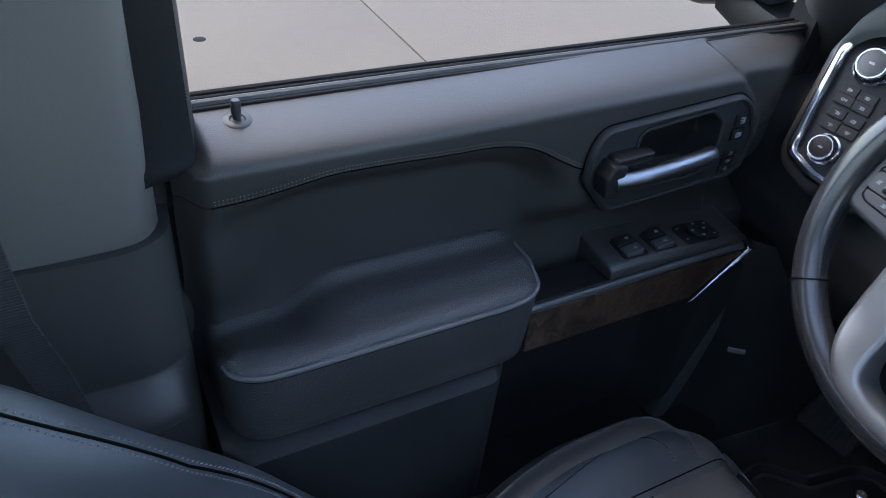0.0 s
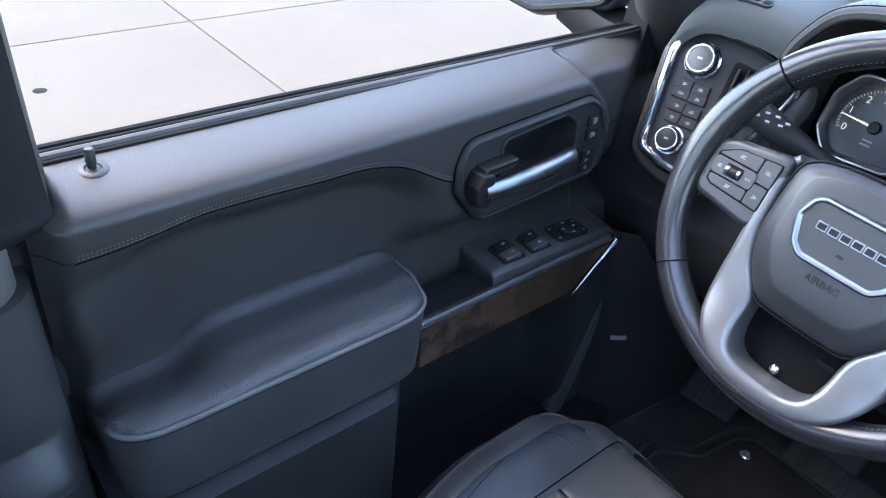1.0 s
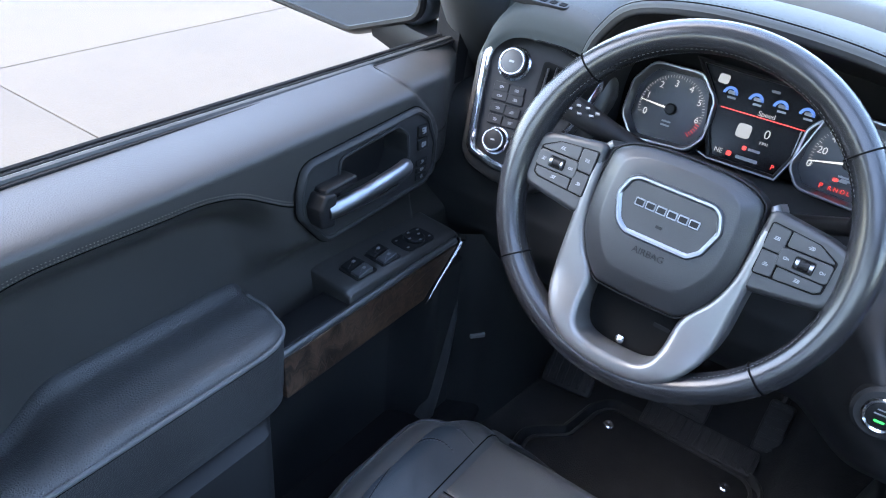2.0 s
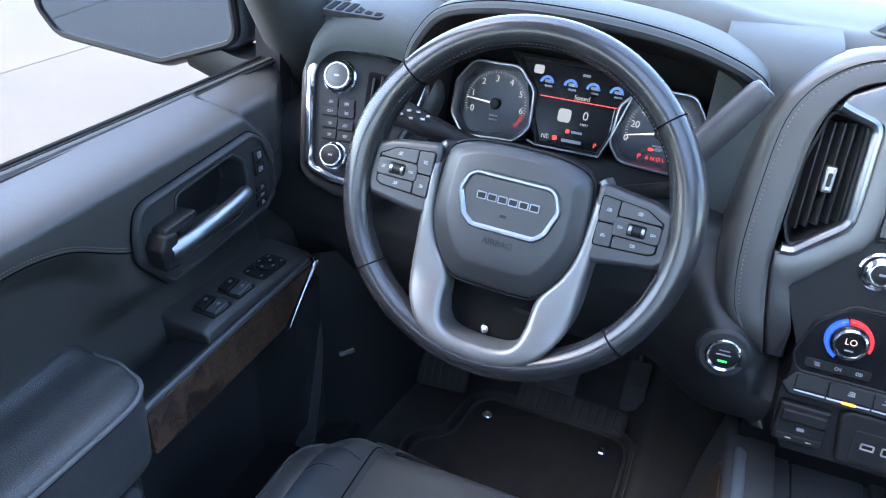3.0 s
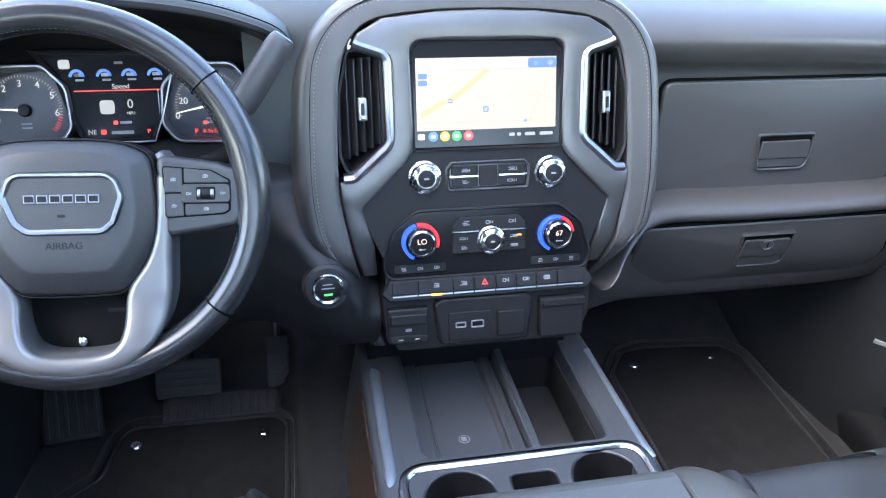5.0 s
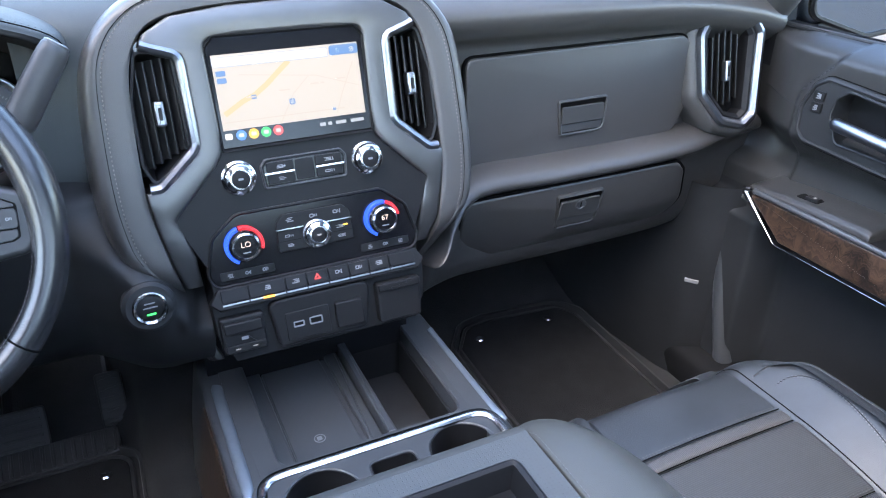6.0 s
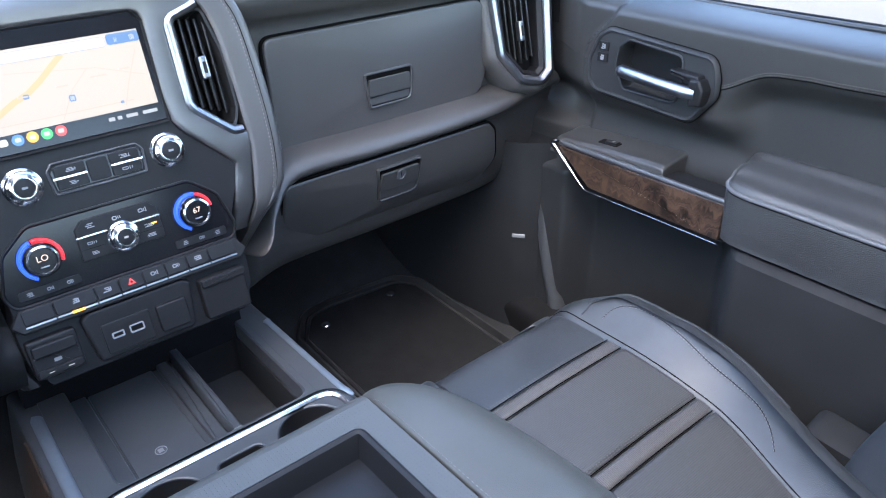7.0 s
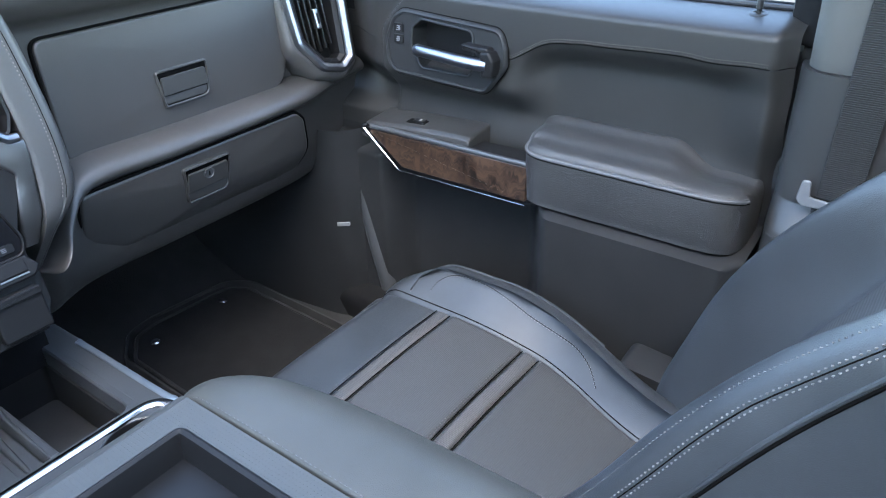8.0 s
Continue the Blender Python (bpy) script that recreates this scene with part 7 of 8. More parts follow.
def armrest_lid():
    ar = thing("console_armrest", "dark leather folding armrest with open tray", "armrest", (0, -0.6, 0.3))
    top = 0.428
    for s in (-1, 1):
        sh = Shape()
        rows = []
        for y, dz, w, low in ((-1.05, 0.0, 0.236, 0.31), (-0.8, 0.0, 0.238, 0.31), (-0.6, 0.0, 0.236, 0.31), (-0.53, 0.0, 0.233, 0.31), (-0.455, 0.0, 0.224, 0.31), (-0.422, -0.001, 0.215, 0.31), (-0.394, -0.005, 0.203, 0.313), (-0.373, -0.012, 0.188, 0.318), (-0.359, -0.023, 0.170, 0.325), (-0.351, -0.040, 0.150, 0.335), (-0.348, -0.058, 0.135, 0.345)):
            t = top + dz
            rows.append([V(s * x, y, z) for x, z in ((0.1155, low), (0.1155, t - 0.012), (0.117, t - 0.003), (0.122, t + 0.002), (0.117 + (w - 0.117) * 0.30, t + 0.005), (0.117 + (w - 0.117) * 0.55, t + 0.001), (0.117 + (w - 0.117) * 0.80, t - 0.013), (w - 0.004, t - 0.034), (w, min(t - 0.055, 0.375)), (w - 0.010, low))])
        skin(sh, rows, 4, 4, True, True)
        sh.make("side_pad", LEATHER_SMOOTH, ar, "smooth leather side pad")
        line = curve([V(s * 0.1205, -0.95, top + 0.0022), V(s * 0.1205, -0.6, top + 0.0022), V(s * 0.1205, -0.42, top + 0.0018), V(s * 0.1205, -0.387, top - 0.005), V(s * 0.120, -0.371, top - 0.018)], 10)
        stitches("pad_stitching", line, ar, THREAD, 0.006, 0.0013)
    hole = rounded([V(-0.083, -0.78), V(0.083, -0.78), V(0.083, -0.418), V(-0.083, -0.418)], 0.008)
    sh = Shape()
    tile_with_hole(sh, -0.1145, 0.1145, -0.95, -0.386, hole, top, 0.03)
    rows = [[V(x, y, z) for y, z in ((-0.3865, top), (-0.375, top - 0.004), (-0.365, top - 0.015), (-0.359, top - 0.04), (-0.357, 0.335))] for x in (-0.1145, 0.0, 0.1145)]
    skin(sh, rows, 3, 5)
    sh.make("perforated_top", PERFORATED, ar, "perforated leather top")
    sh = Shape()
    band(sh, Matrix.Translation((0, 0, top)), hole, [(-0.003, -0.01), (-0.003, 0.0015), (0.0, 0.003), (0.004, 0.001), (0.007, -0.008), (0.010, -0.030), (-0.002, -0.030)])
    sh.make("tray_rim", BLACK, ar, "black tray rim")
    sh = Shape()
    box(sh, (-0.084, -0.785, 0.38), (0.084, -0.415, 0.403))
    sh.make("tray_floor", BLACK, ar, "black tray floor")
    sh = Shape()
    box(sh, (-0.078, -0.78, 0.403), (-0.028, -0.421, 0.407))
    sh.make("tray_step", BLACK, ar)
    sh = Shape()
    box(sh, (-0.112, -1.0, 0.30), (0.112, -0.368, 0.379))
    sh.make("lid_body", CONSOLE, ar)
    return ar


armrest_lid()

# ---- centre stack controls ----
def stack_controls():
    F = shift(STACK, 0, 0, 0.001)
    # touchscreen
    scr = new("touchscreen")
    scr.parent = stack
    tagged(scr, "lit touchscreen with a pale map and app icons")
    sh = Shape()
    plate(sh, F, rounded([V(-0.092, 0.036), V(0.092, 0.036), V(0.094, 0.150), V(0.083, 0.161), V(-0.083, 0.161), V(-0.094, 0.150)], 0.003), -0.004, 0.002, 0.001)
    sh.make("screen_bezel", GLOSS, scr)
    sh = Shape()
    band(sh, F, rounded([V(-0.094, 0.032), V(0.094, 0.032), V(0.0955, 0.151), V(0.084, 0.1635), V(-0.084, 0.1635), V(-0.0955, 0.151)], 0.004), [(0, -0.002), (0, 0.004), (0.0015, 0.005), (0.0035, 0.002), (0.0035, -0.002)])
    sh.make("screen_rim", BLACK, scr)
    S = shift(F, 0, 0, 0.0022)
    MAP = glow("map_cream", (1.0, 0.86, 0.72), 0.41)
    sh = Shape()
    plate(sh, S, rect(0.174, 0.085, cx=-0.001, cy=0.0995), -0.001, 0.0, 0)
    sh.make("map_area", MAP, scr, "pale cream road map")
    ROADC = glow("map_road", (0.95, 0.72, 0.36), 0.47)
    ROADP = glow("map_minor_road", (0.92, 0.74, 0.60), 0.45)
    WHITE = glow("screen_white", (1.0, 0.96, 0.92), 0.5)
    EDGE = glow("screen_grey", (0.45, 0.5, 0.6), 0.7)
    BLUEC = glow("screen_blue", (0.10, 0.22, 0.45), 0.8)
    def stripe(pts, w, mat, h):
        sh = Shape()
        p = [V(*q) for q in pts]
        side = []
        for i in range(len(p)):
            d = (p[min(i + 1, len(p) - 1)] - p[max(i - 1, 0)]).normalized()
            side.append(V(-d.y, d.x) * w / 2)
        vs = [S @ V(q.x + e.x, q.y + e.y, h) for q, e in zip(p, side)] + [S @ V(q.x - e.x, q.y - e.y, h) for q, e in zip(p, side)]
        k = len(p)
        sh.add(vs, [(i, i + 1, k + i + 1, k + i) for i in range(k - 1)])
        sh.make("map_line", mat, scr)
    stripe([(-0.083, 0.075), (-0.06, 0.088), (-0.045, 0.094), (-0.03, 0.104), (-0.008, 0.122), (0.0, 0.128)], 0.006, ROADC, 0.0003)
    stripe([(-0.085, 0.066), (0.06, 0.066)], 0.0012, ROADP, 0.0002)
    stripe([(0.05, 0.061), (0.06, 0.085), (0.078, 0.12)], 0.0012, ROADP, 0.0002)
    stripe([(-0.06, 0.118), (0.03, 0.108), (0.084, 0.09)], 0.0010, ROADP, 0.0002)
    stripe([(-0.02, 0.058), (0.0, 0.09), (0.02, 0.108)], 0.0010, ROADP, 0.0002)
    bar(scr, shift(S, -0.020, 0.1335, 0.0002), 0.1365, 0.0115, EDGE, "search_edge", 0.0002)
    for u, v, w, h, m in ((-0.020, 0.1335, 0.135, 0.010, WHITE), (0.068, 0.1345, 0.036, 0.0115, BLUEC), (-0.080, 0.121, 0.011, 0.006, BLUEC), (-0.080, 0.113, 0.011, 0.006, BLUEC), (-0.047, 0.0915, 0.006, 0.005, BLUEC), (-0.003, 0.081, 0.007, 0.007, BLUEC), (-0.003, 0.081, 0.0045, 0.0045, WHITE), (0.047, 0.066, 0.004, 0.003, BLUEC), (0.060, 0.134, 0.004, 0.005, WHITE), (0.078, 0.134, 0.006, 0.006, WHITE)):
        bar(scr, shift(S, u, v, 0.0004), w, h, m, "map_item", 0.0003)
    for u, w in ((0.03, 0.03), (0.06, 0.02), (-0.01, 0.022), (-0.05, 0.018)):
        bar(scr, shift(S, u, 0.098 + 0.3 * (u - 0.02) * 0.3, 0.0002), w * 0.6, 0.0016, ROADP, "map_label")
    sh = Shape()
    plate(sh, S, rect(0.174, 0.014, cx=-0.001, cy=0.050), -0.001, 0.0002, 0)
    sh.make("app_bar", GLOSS, scr)
    cols = [(0.8, 0.78, 0.7), (0.08, 0.25, 0.85), (0.95, 0.5, 0.05), (0.05, 0.6, 0.15), (0.85, 0.08, 0.08)]
    for i, c in enumerate(cols):
        sh = Shape()
        G = shift(S, -0.083 + 0.0145 * i, 0.050, 0.0002)
        if i:
            lathe(sh, G, [(0.0060, 0), (0.0060, 0.0006), (0.0, 0.0006)], 20)
            ic = sh.make("app_icon", glow("icon_%d" % i, c, 0.9), scr)
            bar(ic, shift(G, 0, 0, 0.0007), 0.006, 0.0045, WHITE, "symbol", 0.0002)
        else:
            bar(scr, G, 0.0085, 0.007, glow("icon_home", c, 0.9), "app_icon")
    for u, w in ((0.030, 0.007), (0.039, 0.005), (0.053, 0.013), (0.074, 0.017)):
        bar(scr, shift(S, u, 0.0495, 0.0002), w, 0.004, MARK, "status_mark")
    # radio knobs and buttons
    for s in (-1, 1):
        knob(stack, shift(F, s * 0.080, 0.001), 0.0185, 0.016, BLACK, "radio_knob", MARK_DIM)
    G = shift(F, 0, 0.0, 0)
    sh = Shape()
    plate(sh, G, rounded([V(-0.048, -0.014), V(0.048, -0.014), V(0.050, 0.008), V(0.044, 0.0145), V(-0.044, 0.0145), V(-0.050, 0.008)], 0.003), -0.003, 0.0006, 0.0004)
    pad = sh.make("radio_button_pad", GLOSS, stack)
    sh = Shape()
    band(sh, G, rounded([V(-0.052, -0.018), V(0.052, -0.018), V(0.054, 0.010), V(0.047, 0.0185), V(-0.047, 0.0185), V(-0.054, 0.010)], 0.005), [(0.0, -0.002), (0.0, 0.0012), (0.0012, 0.0024), (0.0028, 0.0008), (0.0028, -0.002)])
    sh.make("pad_rim", CONSOLE, pad)
    for s in (-1, 1):
        for v in (0.0075, -0.007):
            button(pad, shift(G, s * 0.030, v), 0.033, 0.0115, high=0.0035, icon_size=(0.35, 0.25))
        bar(pad, shift(G, s * 0.0315, 0.0003, 0.003), 0.036, 0.0018, CHROME, "chrome_line", 0.0012)
    button(pad, shift(G, 0, 0), 0.023, 0.025, BLACK, high=0.0022, icon=None)
    # climate panel
    o = rounded([V(u, v) for u, v in ((-0.128, -0.124), (0.128, -0.124), (0.134, -0.108), (0.122, -0.066), (0.092, -0.042), (-0.092, -0.042), (-0.122, -0.066), (-0.134, -0.108))], 0.018)
    sh = Shape()
    plate(sh, F, o, -0.003, 0.0015, 0.001)
    cp = sh.make("climate_panel", GLOSS, stack, "gloss black climate panel")
    sh = Shape()
    band(sh, F, o, [(-0.003, -0.002), (-0.003, 0.003), (-0.0015, 0.004), (0.0, 0.003), (0.0, -0.002)])
    sh.make("panel_rim", BLACK, cp)
    C = shift(F, 0, 0, 0.0015)
    for s in (-1, 1):
        G = shift(C, s * 0.0880, -0.0785)
        kb = new("temperature_knob")
        kb.parent = stack
        tagged(kb, "chrome temperature knob with a blue and red light ring")
        for a0, a1, m in ((105, 245, BLUE_RING), (-20, 100, RED_RING)) if s < 0 else ((75, 245, BLUE_RING), (5, 68, RED_RING)):
            sh = Shape()
            arc = [V(math.cos(radians(a0 + (a1 - a0) * i / 24)), math.sin(radians(a0 + (a1 - a0) * i / 24))) for i in range(25)]
            plate(sh, G, [q * 0.0236 for q in arc] + [q * 0.0202 for q in reversed(arc)], -0.001, 0.0085, 0.002)
            sh.make("light_arc", m, kb)
        sh = Shape()
        lathe(sh, G, [(0.0200, 0), (0.0200, 0.0095), (0.0192, 0.0120), (0.0168, 0.0170), (0.0146, 0.0180), (0.0136, 0.0160), (0.0, 0.0155)], 72, 1, 0.0003, (0, 1))
        sh.make("knob_ring", CHROME, kb, "chrome ring")
        sh = Shape()
        lathe(sh, G, [(0.0136, 0.0150), (0.0136, 0.0160), (0.0, 0.0160)], 32)
        sh.make("knob_cap", GLOSS, kb)
        words("LO" if s < 0 else "67", 0.0095, shift(G, 0, 0.0025, 0.0163), glow("warm_digits_%d" % s, (1.0, 0.72, 0.6), 0.9), kb, "digits", 0.0001)
        bar(kb, shift(G, 0, -0.007, 0.0160), 0.009, 0.0014, MARK_DIM)
        sh = Shape()
        plate(sh, shift(C, s * 0.089, -0.113), rect(0.066, 0.0105, 0.003), -0.001, 0.0015, 0.0005)
        sp = sh.make("seat_heat_pad", BLACK, cp)
        for k in (-1, 0, 1):
            glyph(sp, shift(C, s * 0.089 + 0.021 * k, -0.113, 0.0015), 0.007, 0.0052, MARK_DIM)
    sh = Shape()
    plate(sh, C, rounded([V(-0.048, -0.097), V(0.048, -0.097), V(0.047, -0.060), V(0.038, -0.051), V(-0.038, -0.051), V(-0.047, -0.060)], 0.003), -0.001, 0.003, 0.001)
    cb = sh.make("fan_block", BLACK, cp)
    B = shift(C, 0, 0, 0.003)
    for u in (-0.030, 0.0, 0.030):
        glyph(cb, shift(B, u, -0.0585), 0.010, 0.0058, MARK_DIM)
    for s in (-1, 1):
        bar(cb, shift(B, s * 0.031, -0.069), 0.034, 0.0018, CHROME, "chrome_line", 0.002)
        for v in (-0.078, -0.090):
            glyph(cb, shift(B, s * 0.033, v), 0.011, 0.0040, MARK_DIM)
            bar(cb, shift(B, s * 0.033, v - 0.006), 0.028, 0.0006, VOID, "joint", 0.0002)
    bar(cb, shift(B, 0.039, -0.077), 0.006, 0.0018, AMBER, "indicator", 0.0005)
    knob(cp, shift(B, 0.0015, -0.0815), 0.0165, 0.012, BLACK, "fan_knob", MARK)
    # toggle row
    T = plane_at(STACK @ V(0, -0.137, 0.004), STACK.to_3x3() @ V(0, 0.25, 1))
    sh = Shape()
    plate(sh, T, rounded([V(-0.140, -0.006), V(-0.130, -0.0165), V(0.128, -0.0165), V(0.138, -0.006), V(0.128, 0.010), V(-0.128, 0.010)], 0.003), -0.02, 0.006, 0.002)
    tr = sh.make("toggle_housing", BLACK, stack, "row of black toggle switches with a chrome lip")
    edges = [-0.127, -0.094, -0.049, -0.022, 0.006, 0.033, 0.060, 0.088, 0.124]
    for i, (a, b) in enumerate(zip(edges, edges[1:])):
        sh = Shape()
        w = b - a - 0.0016
        plate(sh, shift(T, (a + b) / 2, 0.0, 0.006), rect(w, 0.016, 0.0025), -0.002, 0.003, 0.0008)
        tg = sh.make("toggle", BLACK, tr)
        sh = Shape()
        tube(sh, [T @ V(a + 0.001, -0.0105, 0.0072), T @ V(b - 0.001, -0.0105, 0.0072)], 0.0012, 8)
        sh.make("chrome_lip", SATIN_CHROME, tg)
        if 0 < i < 7:
            if i == 3:
                sh = Shape()
                H3 = shift(T, (a + b) / 2, 0.001, 0.009)
                band(sh, H3, [V(-0.0045, -0.0035), V(0.0045, -0.0035), V(0.0, 0.0042)], [(0, -0.0005), (0, 0.0003), (0.0013, 0.0003), (0.0013, -0.0005)])
                sh.make("hazard_symbol", RED, tg, "red warning triangle")
            else:
                glyph(tg, shift(T, (a + b) / 2, 0.001, 0.009), 0.009, 0.0058, MARK_DIM)
    bar(tr, shift(T, -0.071, -0.0105, 0.0095), 0.014, 0.0028, AMBER, "indicator", 0.0006)
    # lower pods: brake control, ports, covered socket
    P = shift(STACK, 0, 0, 0.001)
    sh = Shape()
    plate(sh, P, rounded([V(-0.134, -0.208), V(-0.081, -0.208), V(-0.081, -0.162), V(-0.134, -0.162)], 0.004), -0.01, 0.012, 0.003)
    bc = sh.make("brake_control", BLACK, stack, "black trailer brake control")
    sh = Shape()
    plate(sh, shift(P, -0.1075, -0.175, 0.012), rect(0.046, 0.014, 0.003), -0.002, 0.005, 0.002)
    sh.make("paddle", BLACK, bc)
    bar(bc, shift(P, -0.1075, -0.190, 0.012), 0.008, 0.004, MARK_DIM, "symbol", 0.0003)
    sh = Shape()
    plate(sh, shift(P, -0.1075, -0.2015, 0.012), rect(0.048, 0.009, 0.002), -0.002, 0.003, 0.001)
    sh.make("lower_switch", BLACK, bc)
    for u in (-0.118, -0.097):
        bar(bc, shift(P, u, -0.2015, 0.015), 0.006, 0.0012, MARK, "symbol", 0.0003)
    sh = Shape()
    plate(sh, P, rounded([V(-0.066, -0.216), V(0.050, -0.216), V(0.058, -0.160), V(0.048, -0.153), V(-0.064, -0.153), V(-0.074, -0.160)], 0.008), -0.01, 0.010, 0.004)
    pp = sh.make("port_panel", BLACK, stack, "black panel with charging ports")
    sh = Shape()
    plate(sh, shift(P, -0.028, -0.191, 0.010), rect(0.056, 0.037, 0.003), -0.002, 0.0015, 0.001)
    pt = sh.make("port_plate", BLACK, pp)
    Q = shift(P, -0.028, -0.189, 0.0115)
    for u, w, h in ((-0.012, 0.010, 0.0035), (0.010, 0.013, 0.006)):
        sh = Shape()
        band(sh, shift(Q, u, 0), rect(w + 0.004, h + 0.004, h * 0.4), [(0, -0.001), (0, 0.001), (0.0015, 0.001), (0.002, -0.001)])
        sh.make("port_rim", MARK_DIM, pt)
        bar(pt, shift(Q, u, 0), w, h, VOID, "port", 0.0002)
    sh = Shape()
    plate(sh, shift(P, 0.026, -0.190, 0.010), rect(0.037, 0.034, 0.004), -0.002, 0.006, 0.002)
    sh.make("socket_cap", BLACK, pp, "dark flip cap over a socket")
    sh = Shape()
    plate(sh, P, rounded([V(0.066, -0.216), V(0.125, -0.216), V(0.127, -0.162), V(0.066, -0.162)], 0.005), -0.01, 0.012, 0.003)
    sh.make("socket_cover", BLACK, stack, "dark socket cover")
    sh = Shape()
    plate(sh, shift(P, 0.097, -0.168, 0.012), rect(0.058, 0.010, 0.002), -0.002, 0.004, 0.0015)
    sh.make("cover_tab", BLACK, stack)


stack_controls()

# ---- footwells ----
def mat(outline, studs, label, z=0.016):
    m = thing("floor_mat", label, "mat", (outline[0][0], outline[0][1], 0), group="floor mats")
    o = rounded([V(*p) for p in outline], 0.035)
    sh = Shape()
    plate(sh, Matrix.Translation((0, 0, 0)), o, -0.004, z, 0.004)
    sh.make("carpet_pad", MAT_PILE, m)
    sh = Shape()
    band(sh, Matrix.Translation((0, 0, 0)), o, [(-0.006, -0.004), (-0.006, z), (-0.003, z + 0.003), (0.001, z + 0.002), (0.002, z - 0.004)])
    sh.make("mat_binding", RUBBER, m, "black bound edge")
    for x, y in studs:
        sh = Shape()
        lathe(sh, Matrix.Translation((x, y, z)), [(0.0105, -0.002), (0.0105, 0.002), (0.008, 0.0045), (0.003, 0.0045), (0.0, 0.004)], 24)
        sh.make("stud", CHROME, m, "bright metal stud")
    sh = Shape()
    band(sh, Matrix.Translation((0, 0, 0)), shrink(ccw(o), -0.022), [(0, -0.004), (0.0, 0.022), (0.003, 0.026), (0.007, 0.026), (0.011, 0.0), (0.011, -0.004)])
    sh.make("liner_lip", RUBBER, m, "raised rubber liner lip")


mat([(-0.585, -0.25), (-0.29, -0.25), (-0.285, 0.21), (-0.305, 0.232), (-0.555, 0.236), (-0.572, 0.205), (-0.585, 0.12), (-0.64, 0.07)], [(-0.543, 0.191), (-0.325, 0.192)], "black carpet driver mat with metal studs")
mat([(0.36, -0.25), (0.66, -0.25), (0.672, 0.27), (0.645, 0.31), (0.47, 0.326), (0.42, 0.318), (0.375, 0.255)], [(0.429, 0.271), (0.604, 0.277)], "black carpet passenger mat with metal studs")


def pedal(name, x, y, z, w, h, tilt, label):
    p = thing(name, label, "pedal", (x, y, z))
    F = plane_at((x, y, z), (0, -math.cos(radians(tilt)), math.sin(radians(tilt))))
    sh = Shape()
    plate(sh, F, rect(w, h, 0.008), -0.012, 0.0, 0.003)
    sh.make("pad", RUBBER, p)
    n = 5
    for i in range(n):
        sh = Shape()
        plate(sh, shift(F, 0, -h / 2 + h * (i + 0.5) / n), rect(w * 0.86, h * 0.09, 0.001), -0.001, 0.0025, 0.0008)
        sh.make("grip_rib", RUBBER, p)
    sh = Shape()
    tube(sh, [F @ V(0, h * 0.2, -0.01), F @ V(0.0, h * 0.9, -0.06), F @ V(0.0, h * 0.9 + 0.16, -0.09)], 0.008, 8)
    sh.make("arm", BLACK, p)


pedal("brake_pedal", -0.460, 0.30, 0.068, 0.118, 0.070, 30, "black ribbed rubber brake pedal")
pedal("accelerator_pedal", -0.297, 0.345, 0.055, 0.045, 0.10, 35, "black ribbed accelerator pedal")
sh = Shape()
F = plane_at((-0.665, 0.30, 0.09), (0.1, -0.75, 0.66))
plate(sh, F, rect(0.10, 0.22, 0.01), -0.02, 0.0, 0.004)
fr = tagged(sh.make("footrest", RUBBER), "black ribbed footrest beside the mat", "footrest")
for i in range(6):
    sh = Shape()
    plate(sh, shift(F, -0.04 + 0.016 * i, 0), rect(0.007, 0.20, 0.002), -0.001, 0.004, 0.0015)
    sh.make("rib", RUBBER, fr)
# ribbed scuff bar ahead of the mat
sh = Shape()
F = plane_at((-0.40, 0.262, 0.028), (0, -0.5, 1), up=(0, 1, 0))
plate(sh, F, rect(0.21, 0.05, 0.008), -0.02, 0.004, 0.003)
sb = tagged(sh.make("heel_pad", RUBBER), "black ribbed rubber pad under the pedals", "pad")
for i in range(13):
    sh = Shape()
    plate(sh, shift(F, -0.096 + 0.016 * i, 0, 0.004), rect(0.007, 0.042, 0.002), -0.001, 0.004, 0.0015)
    sh.make("rib", RUBBER, sb)

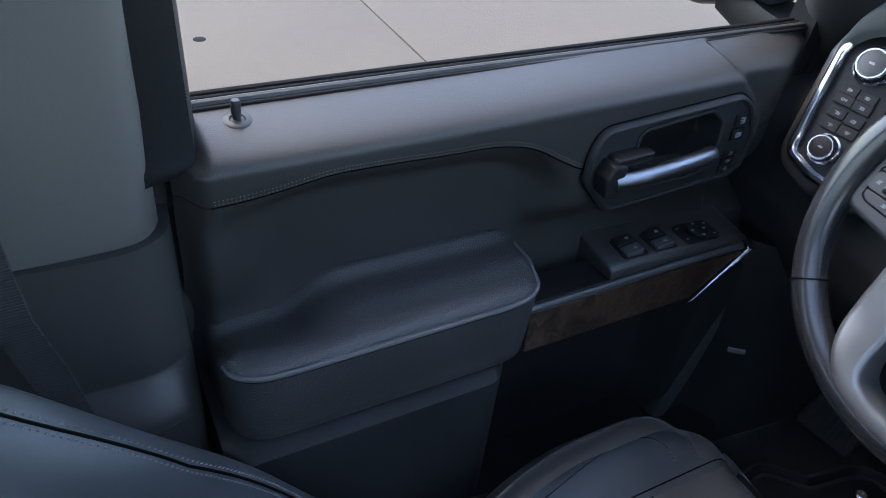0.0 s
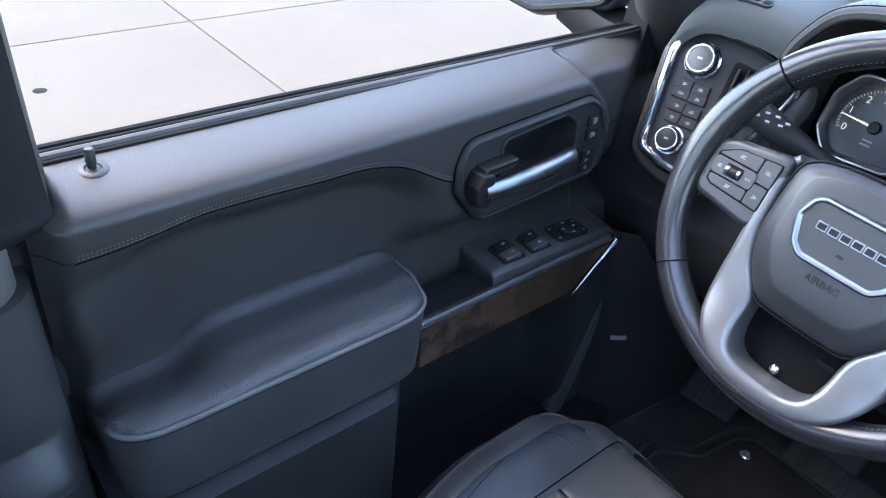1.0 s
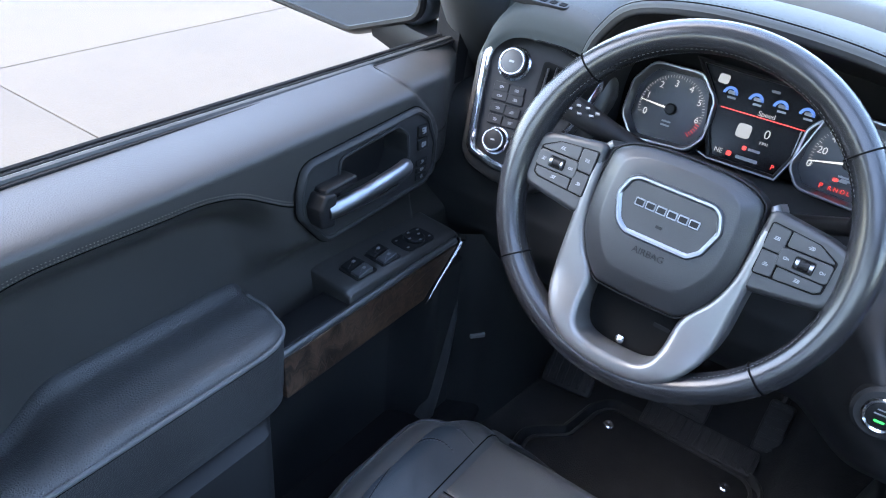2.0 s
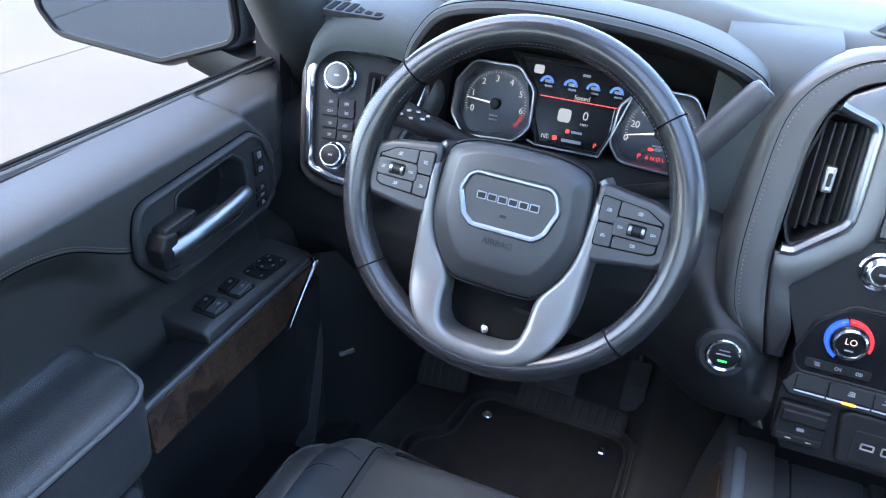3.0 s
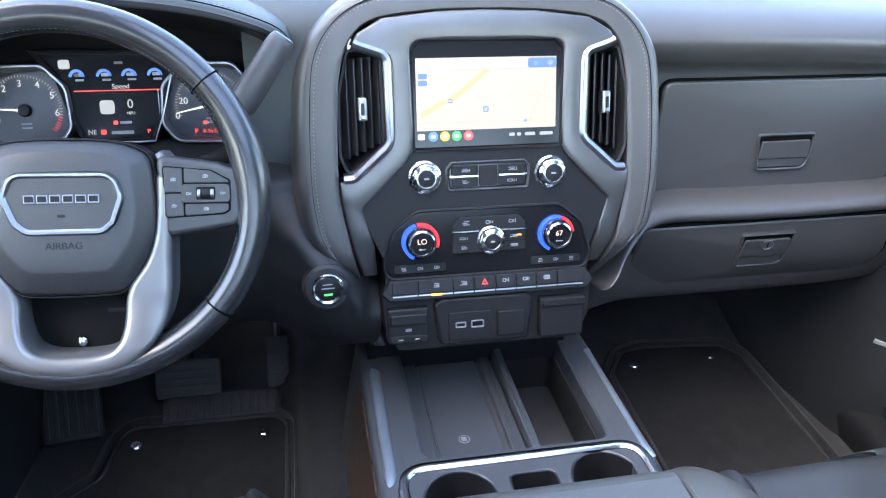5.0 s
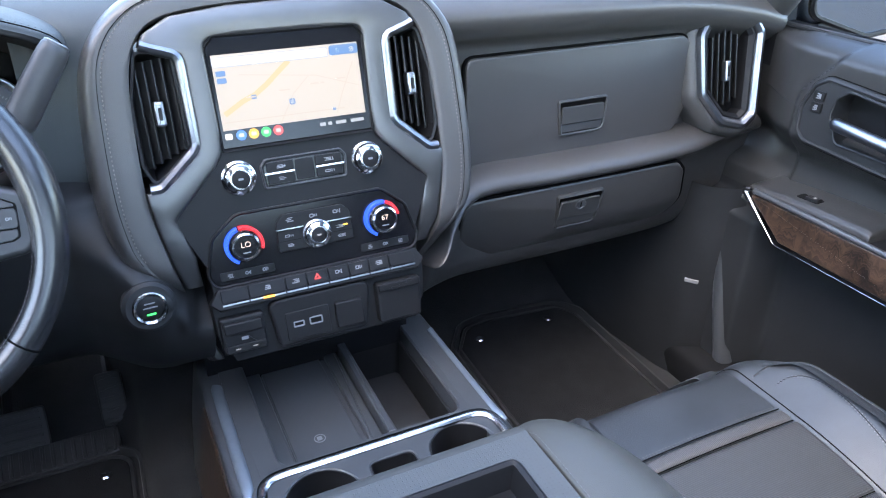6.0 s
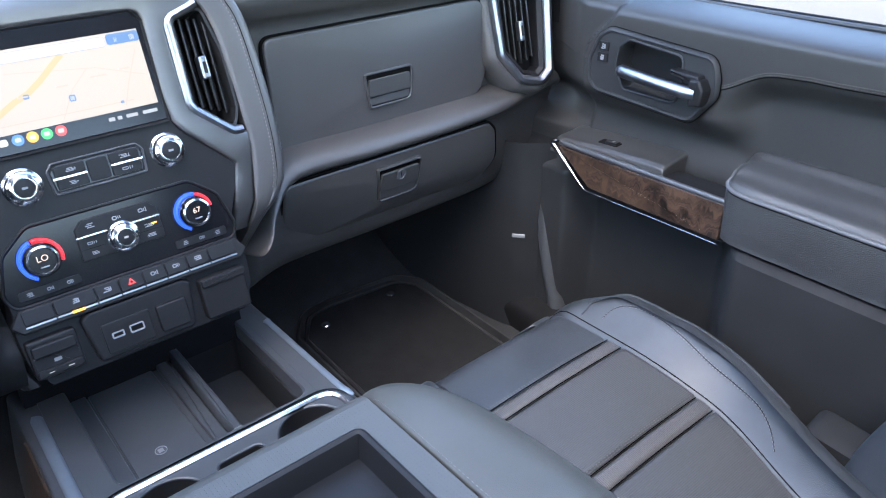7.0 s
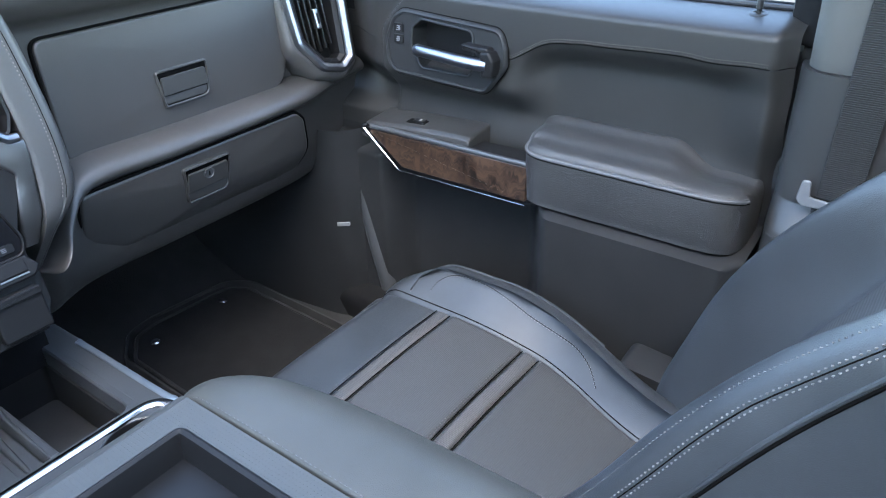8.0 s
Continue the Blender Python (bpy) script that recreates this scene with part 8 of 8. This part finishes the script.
# ---- mirrors and belts ----
def door_mirror(s):
    m = thing("door_mirror", "dark door mirror with painted housing outside the window", "mirror", (s * 1.05, 0.05, 0.7), group="door mirrors")
    F = plane_at((s * 1.09, 0.03, 0.76), (-s * 0.10, -1, 0))
    k = s
    o = rounded([V(k * u, v) for u, v in ((-0.165, -0.060), (-0.03, -0.105), (0.15, -0.085), (0.175, -0.05), (0.17, 0.14), (-0.15, 0.14))], [0.03, 0.05, 0.03, 0.03, 0.04, 0.04])
    sh = Shape()
    plate(sh, F, shrink(ccw(o), -0.014), -0.11, -0.004, 0.012)
    sh.make("housing", PAINT, m, "dark painted housing")
    sh = Shape()
    plate(sh, F, o, -0.01, 0.001, 0.001)
    sh.make("mirror_glass", MIRROR, m, "mirror glass, dull reflections put into its blue tint")
    sh = Shape()
    band(sh, F, o, [(-0.006, -0.008), (-0.006, 0.002), (-0.002, 0.006), (0.003, 0.005), (0.004, 0.0)])
    sh.make("glass_rim", BLACK, m, "black rim")
    sh = Shape()
    rows = [[V(s * x, y, z) for y, z in ((0.045, a), (0.11, a), (0.11, b), (0.045, b))] for x, a, b in ((0.87, 0.62, 0.675), (0.91, 0.625, 0.675), (0.95, 0.63, 0.68), (1.02, 0.65, 0.70))]
    skin(sh, rows, 4, 2, True, True)
    sh.make("mirror_arm", BLACK, m, "black mounting arm")
    sh = Shape()
    plate(sh, plane_at((s * 0.866, 0, 0), (-s, 0, 0)), [V(-s * y, z) for y, z in ((0.042, 0.655), (0.16, 0.64), (0.12, 0.84), (0.062, 0.84))], -0.012, 0.010, 0.003)
    sh.make("sail_cover", HARD, m, "dark sail cover")


# darkened blue to stand in for duller surroundings reflected in the glass
MIRROR = material("mirror_blue_dimmed", (0.20, 0.25, 0.31), 0.02, metal=1.0)
door_mirror(-1)
door_mirror(1)


def belt(s):
    b = thing("seat_belt", "dark grey seat belt webbing against the door pillar", "seat belt", (s * 0.78, -0.82, 0.5))
    def strip(pts, w):
        sh = Shape()
        p = curve(pts, 6)
        rows = []
        for q in p:
            rows.append([q + V(0, w / 2, 0), q + V(-s * 0.0012, w / 2 - 0.001, 0), q + V(-s * 0.0012, -w / 2 + 0.001, 0), q + V(0, -w / 2, 0)])
        skin(sh, rows, 1, 1, True, True)
        return sh
    if s < 0:
        strip([V(-0.755, -0.88, 1.15), V(-0.768, -0.875, 0.70), V(-0.762, -0.870, 0.59)], 0.030).make("shoulder_webbing", STRAP, b)
        strip([V(-0.762, -0.870, 0.59), V(-0.756, -0.853, 0.51), V(-0.752, -0.845, 0.40), V(-0.752, -0.84, 0.10)], 0.030).make("lap_webbing", STRAP, b)
        return
    strip([V(s * 0.755, -0.862, 1.15), V(s * 0.768, -0.845, 0.90), V(s * 0.777, -0.834, 0.72), V(s * 0.778, -0.826, 0.49)], 0.048).make("webbing", STRAP, b)
    strip([V(s * 0.780, -0.822, 0.49), V(s * 0.778, -0.825, 0.30), V(s * 0.77, -0.83, 0.10)], 0.046).make("webbing", STRAP, b)
    F = plane_at((s * 0.772, -0.802, 0.49), (-s, 0, 0))
    k = -s
    sh = Shape()
    plate(sh, F, rounded([V(k * u, v) for u, v in ((-0.045, -0.012), (0.014, -0.012), (0.022, -0.004), (0.018, 0.022), (0.008, 0.022), (0.006, 0.001), (-0.045, -0.003))], 0.004), 0.0, 0.004, 0.0015)
    sh.make("latch_plate", SATIN_GREY, b, "pale grey latch plate")


STRAP = striped("woven_webbing", (0.012, 0.0118, 0.0115), (0.005, 0.0049, 0.0048), 0.8, "Z", 0.0026, 0.8, 0.1)
SATIN_GREY = material("grey_nylon", (0.12, 0.125, 0.13), 0.5, grain=0.2, grain_size=0.001, vary=0.08, vary_size=0.02)
belt(-1)
belt(1)

# ---- dash top grille ----
def top_grille():
    g = thing("defrost_grille", "dark slotted grille set in the dash top", "grille", (0.1, 0.19, 0.8))
    F = plane_at((0.08, 0.20, 0.8015), (0, -0.03, 1), up=(0, 1, 0))
    o = rounded([V(-0.22, -0.055), V(0.36, -0.075), V(0.36, 0.05), V(-0.16, 0.06)], 0.02)
    sh = Shape()
    plate(sh, F, o, -0.004, 0.001, 0.0005)
    sh.make("grille_bed", VOID, g)
    for k in range(6):
        sh = Shape()
        tube(sh, [F @ V(-0.19, -0.045 + 0.018 * k, 0.001), F @ V(0.35, -0.06 + 0.020 * k, 0.001)], 0.004, 6)
        sh.make("slat", HARD, g)
    sh = Shape()
    band(sh, F, o, [(-0.006, -0.004), (-0.006, 0.002), (-0.003, 0.004), (0.0, 0.002), (0.0, -0.004)])
    sh.make("grille_rim", DASH_SKYLIT, g)


top_grille()

# small dark service cap set in the yard
sh = Shape()
lathe(sh, Matrix.Translation((-4.46, -0.05, GROUND_Z)), [(0.036, -0.01), (0.036, 0.001), (0.034, 0.0015), (0.0, 0.001)], 24)
tagged(sh.make("ground_cap", VOID), "small dark metal cap set in the concrete", "cap")
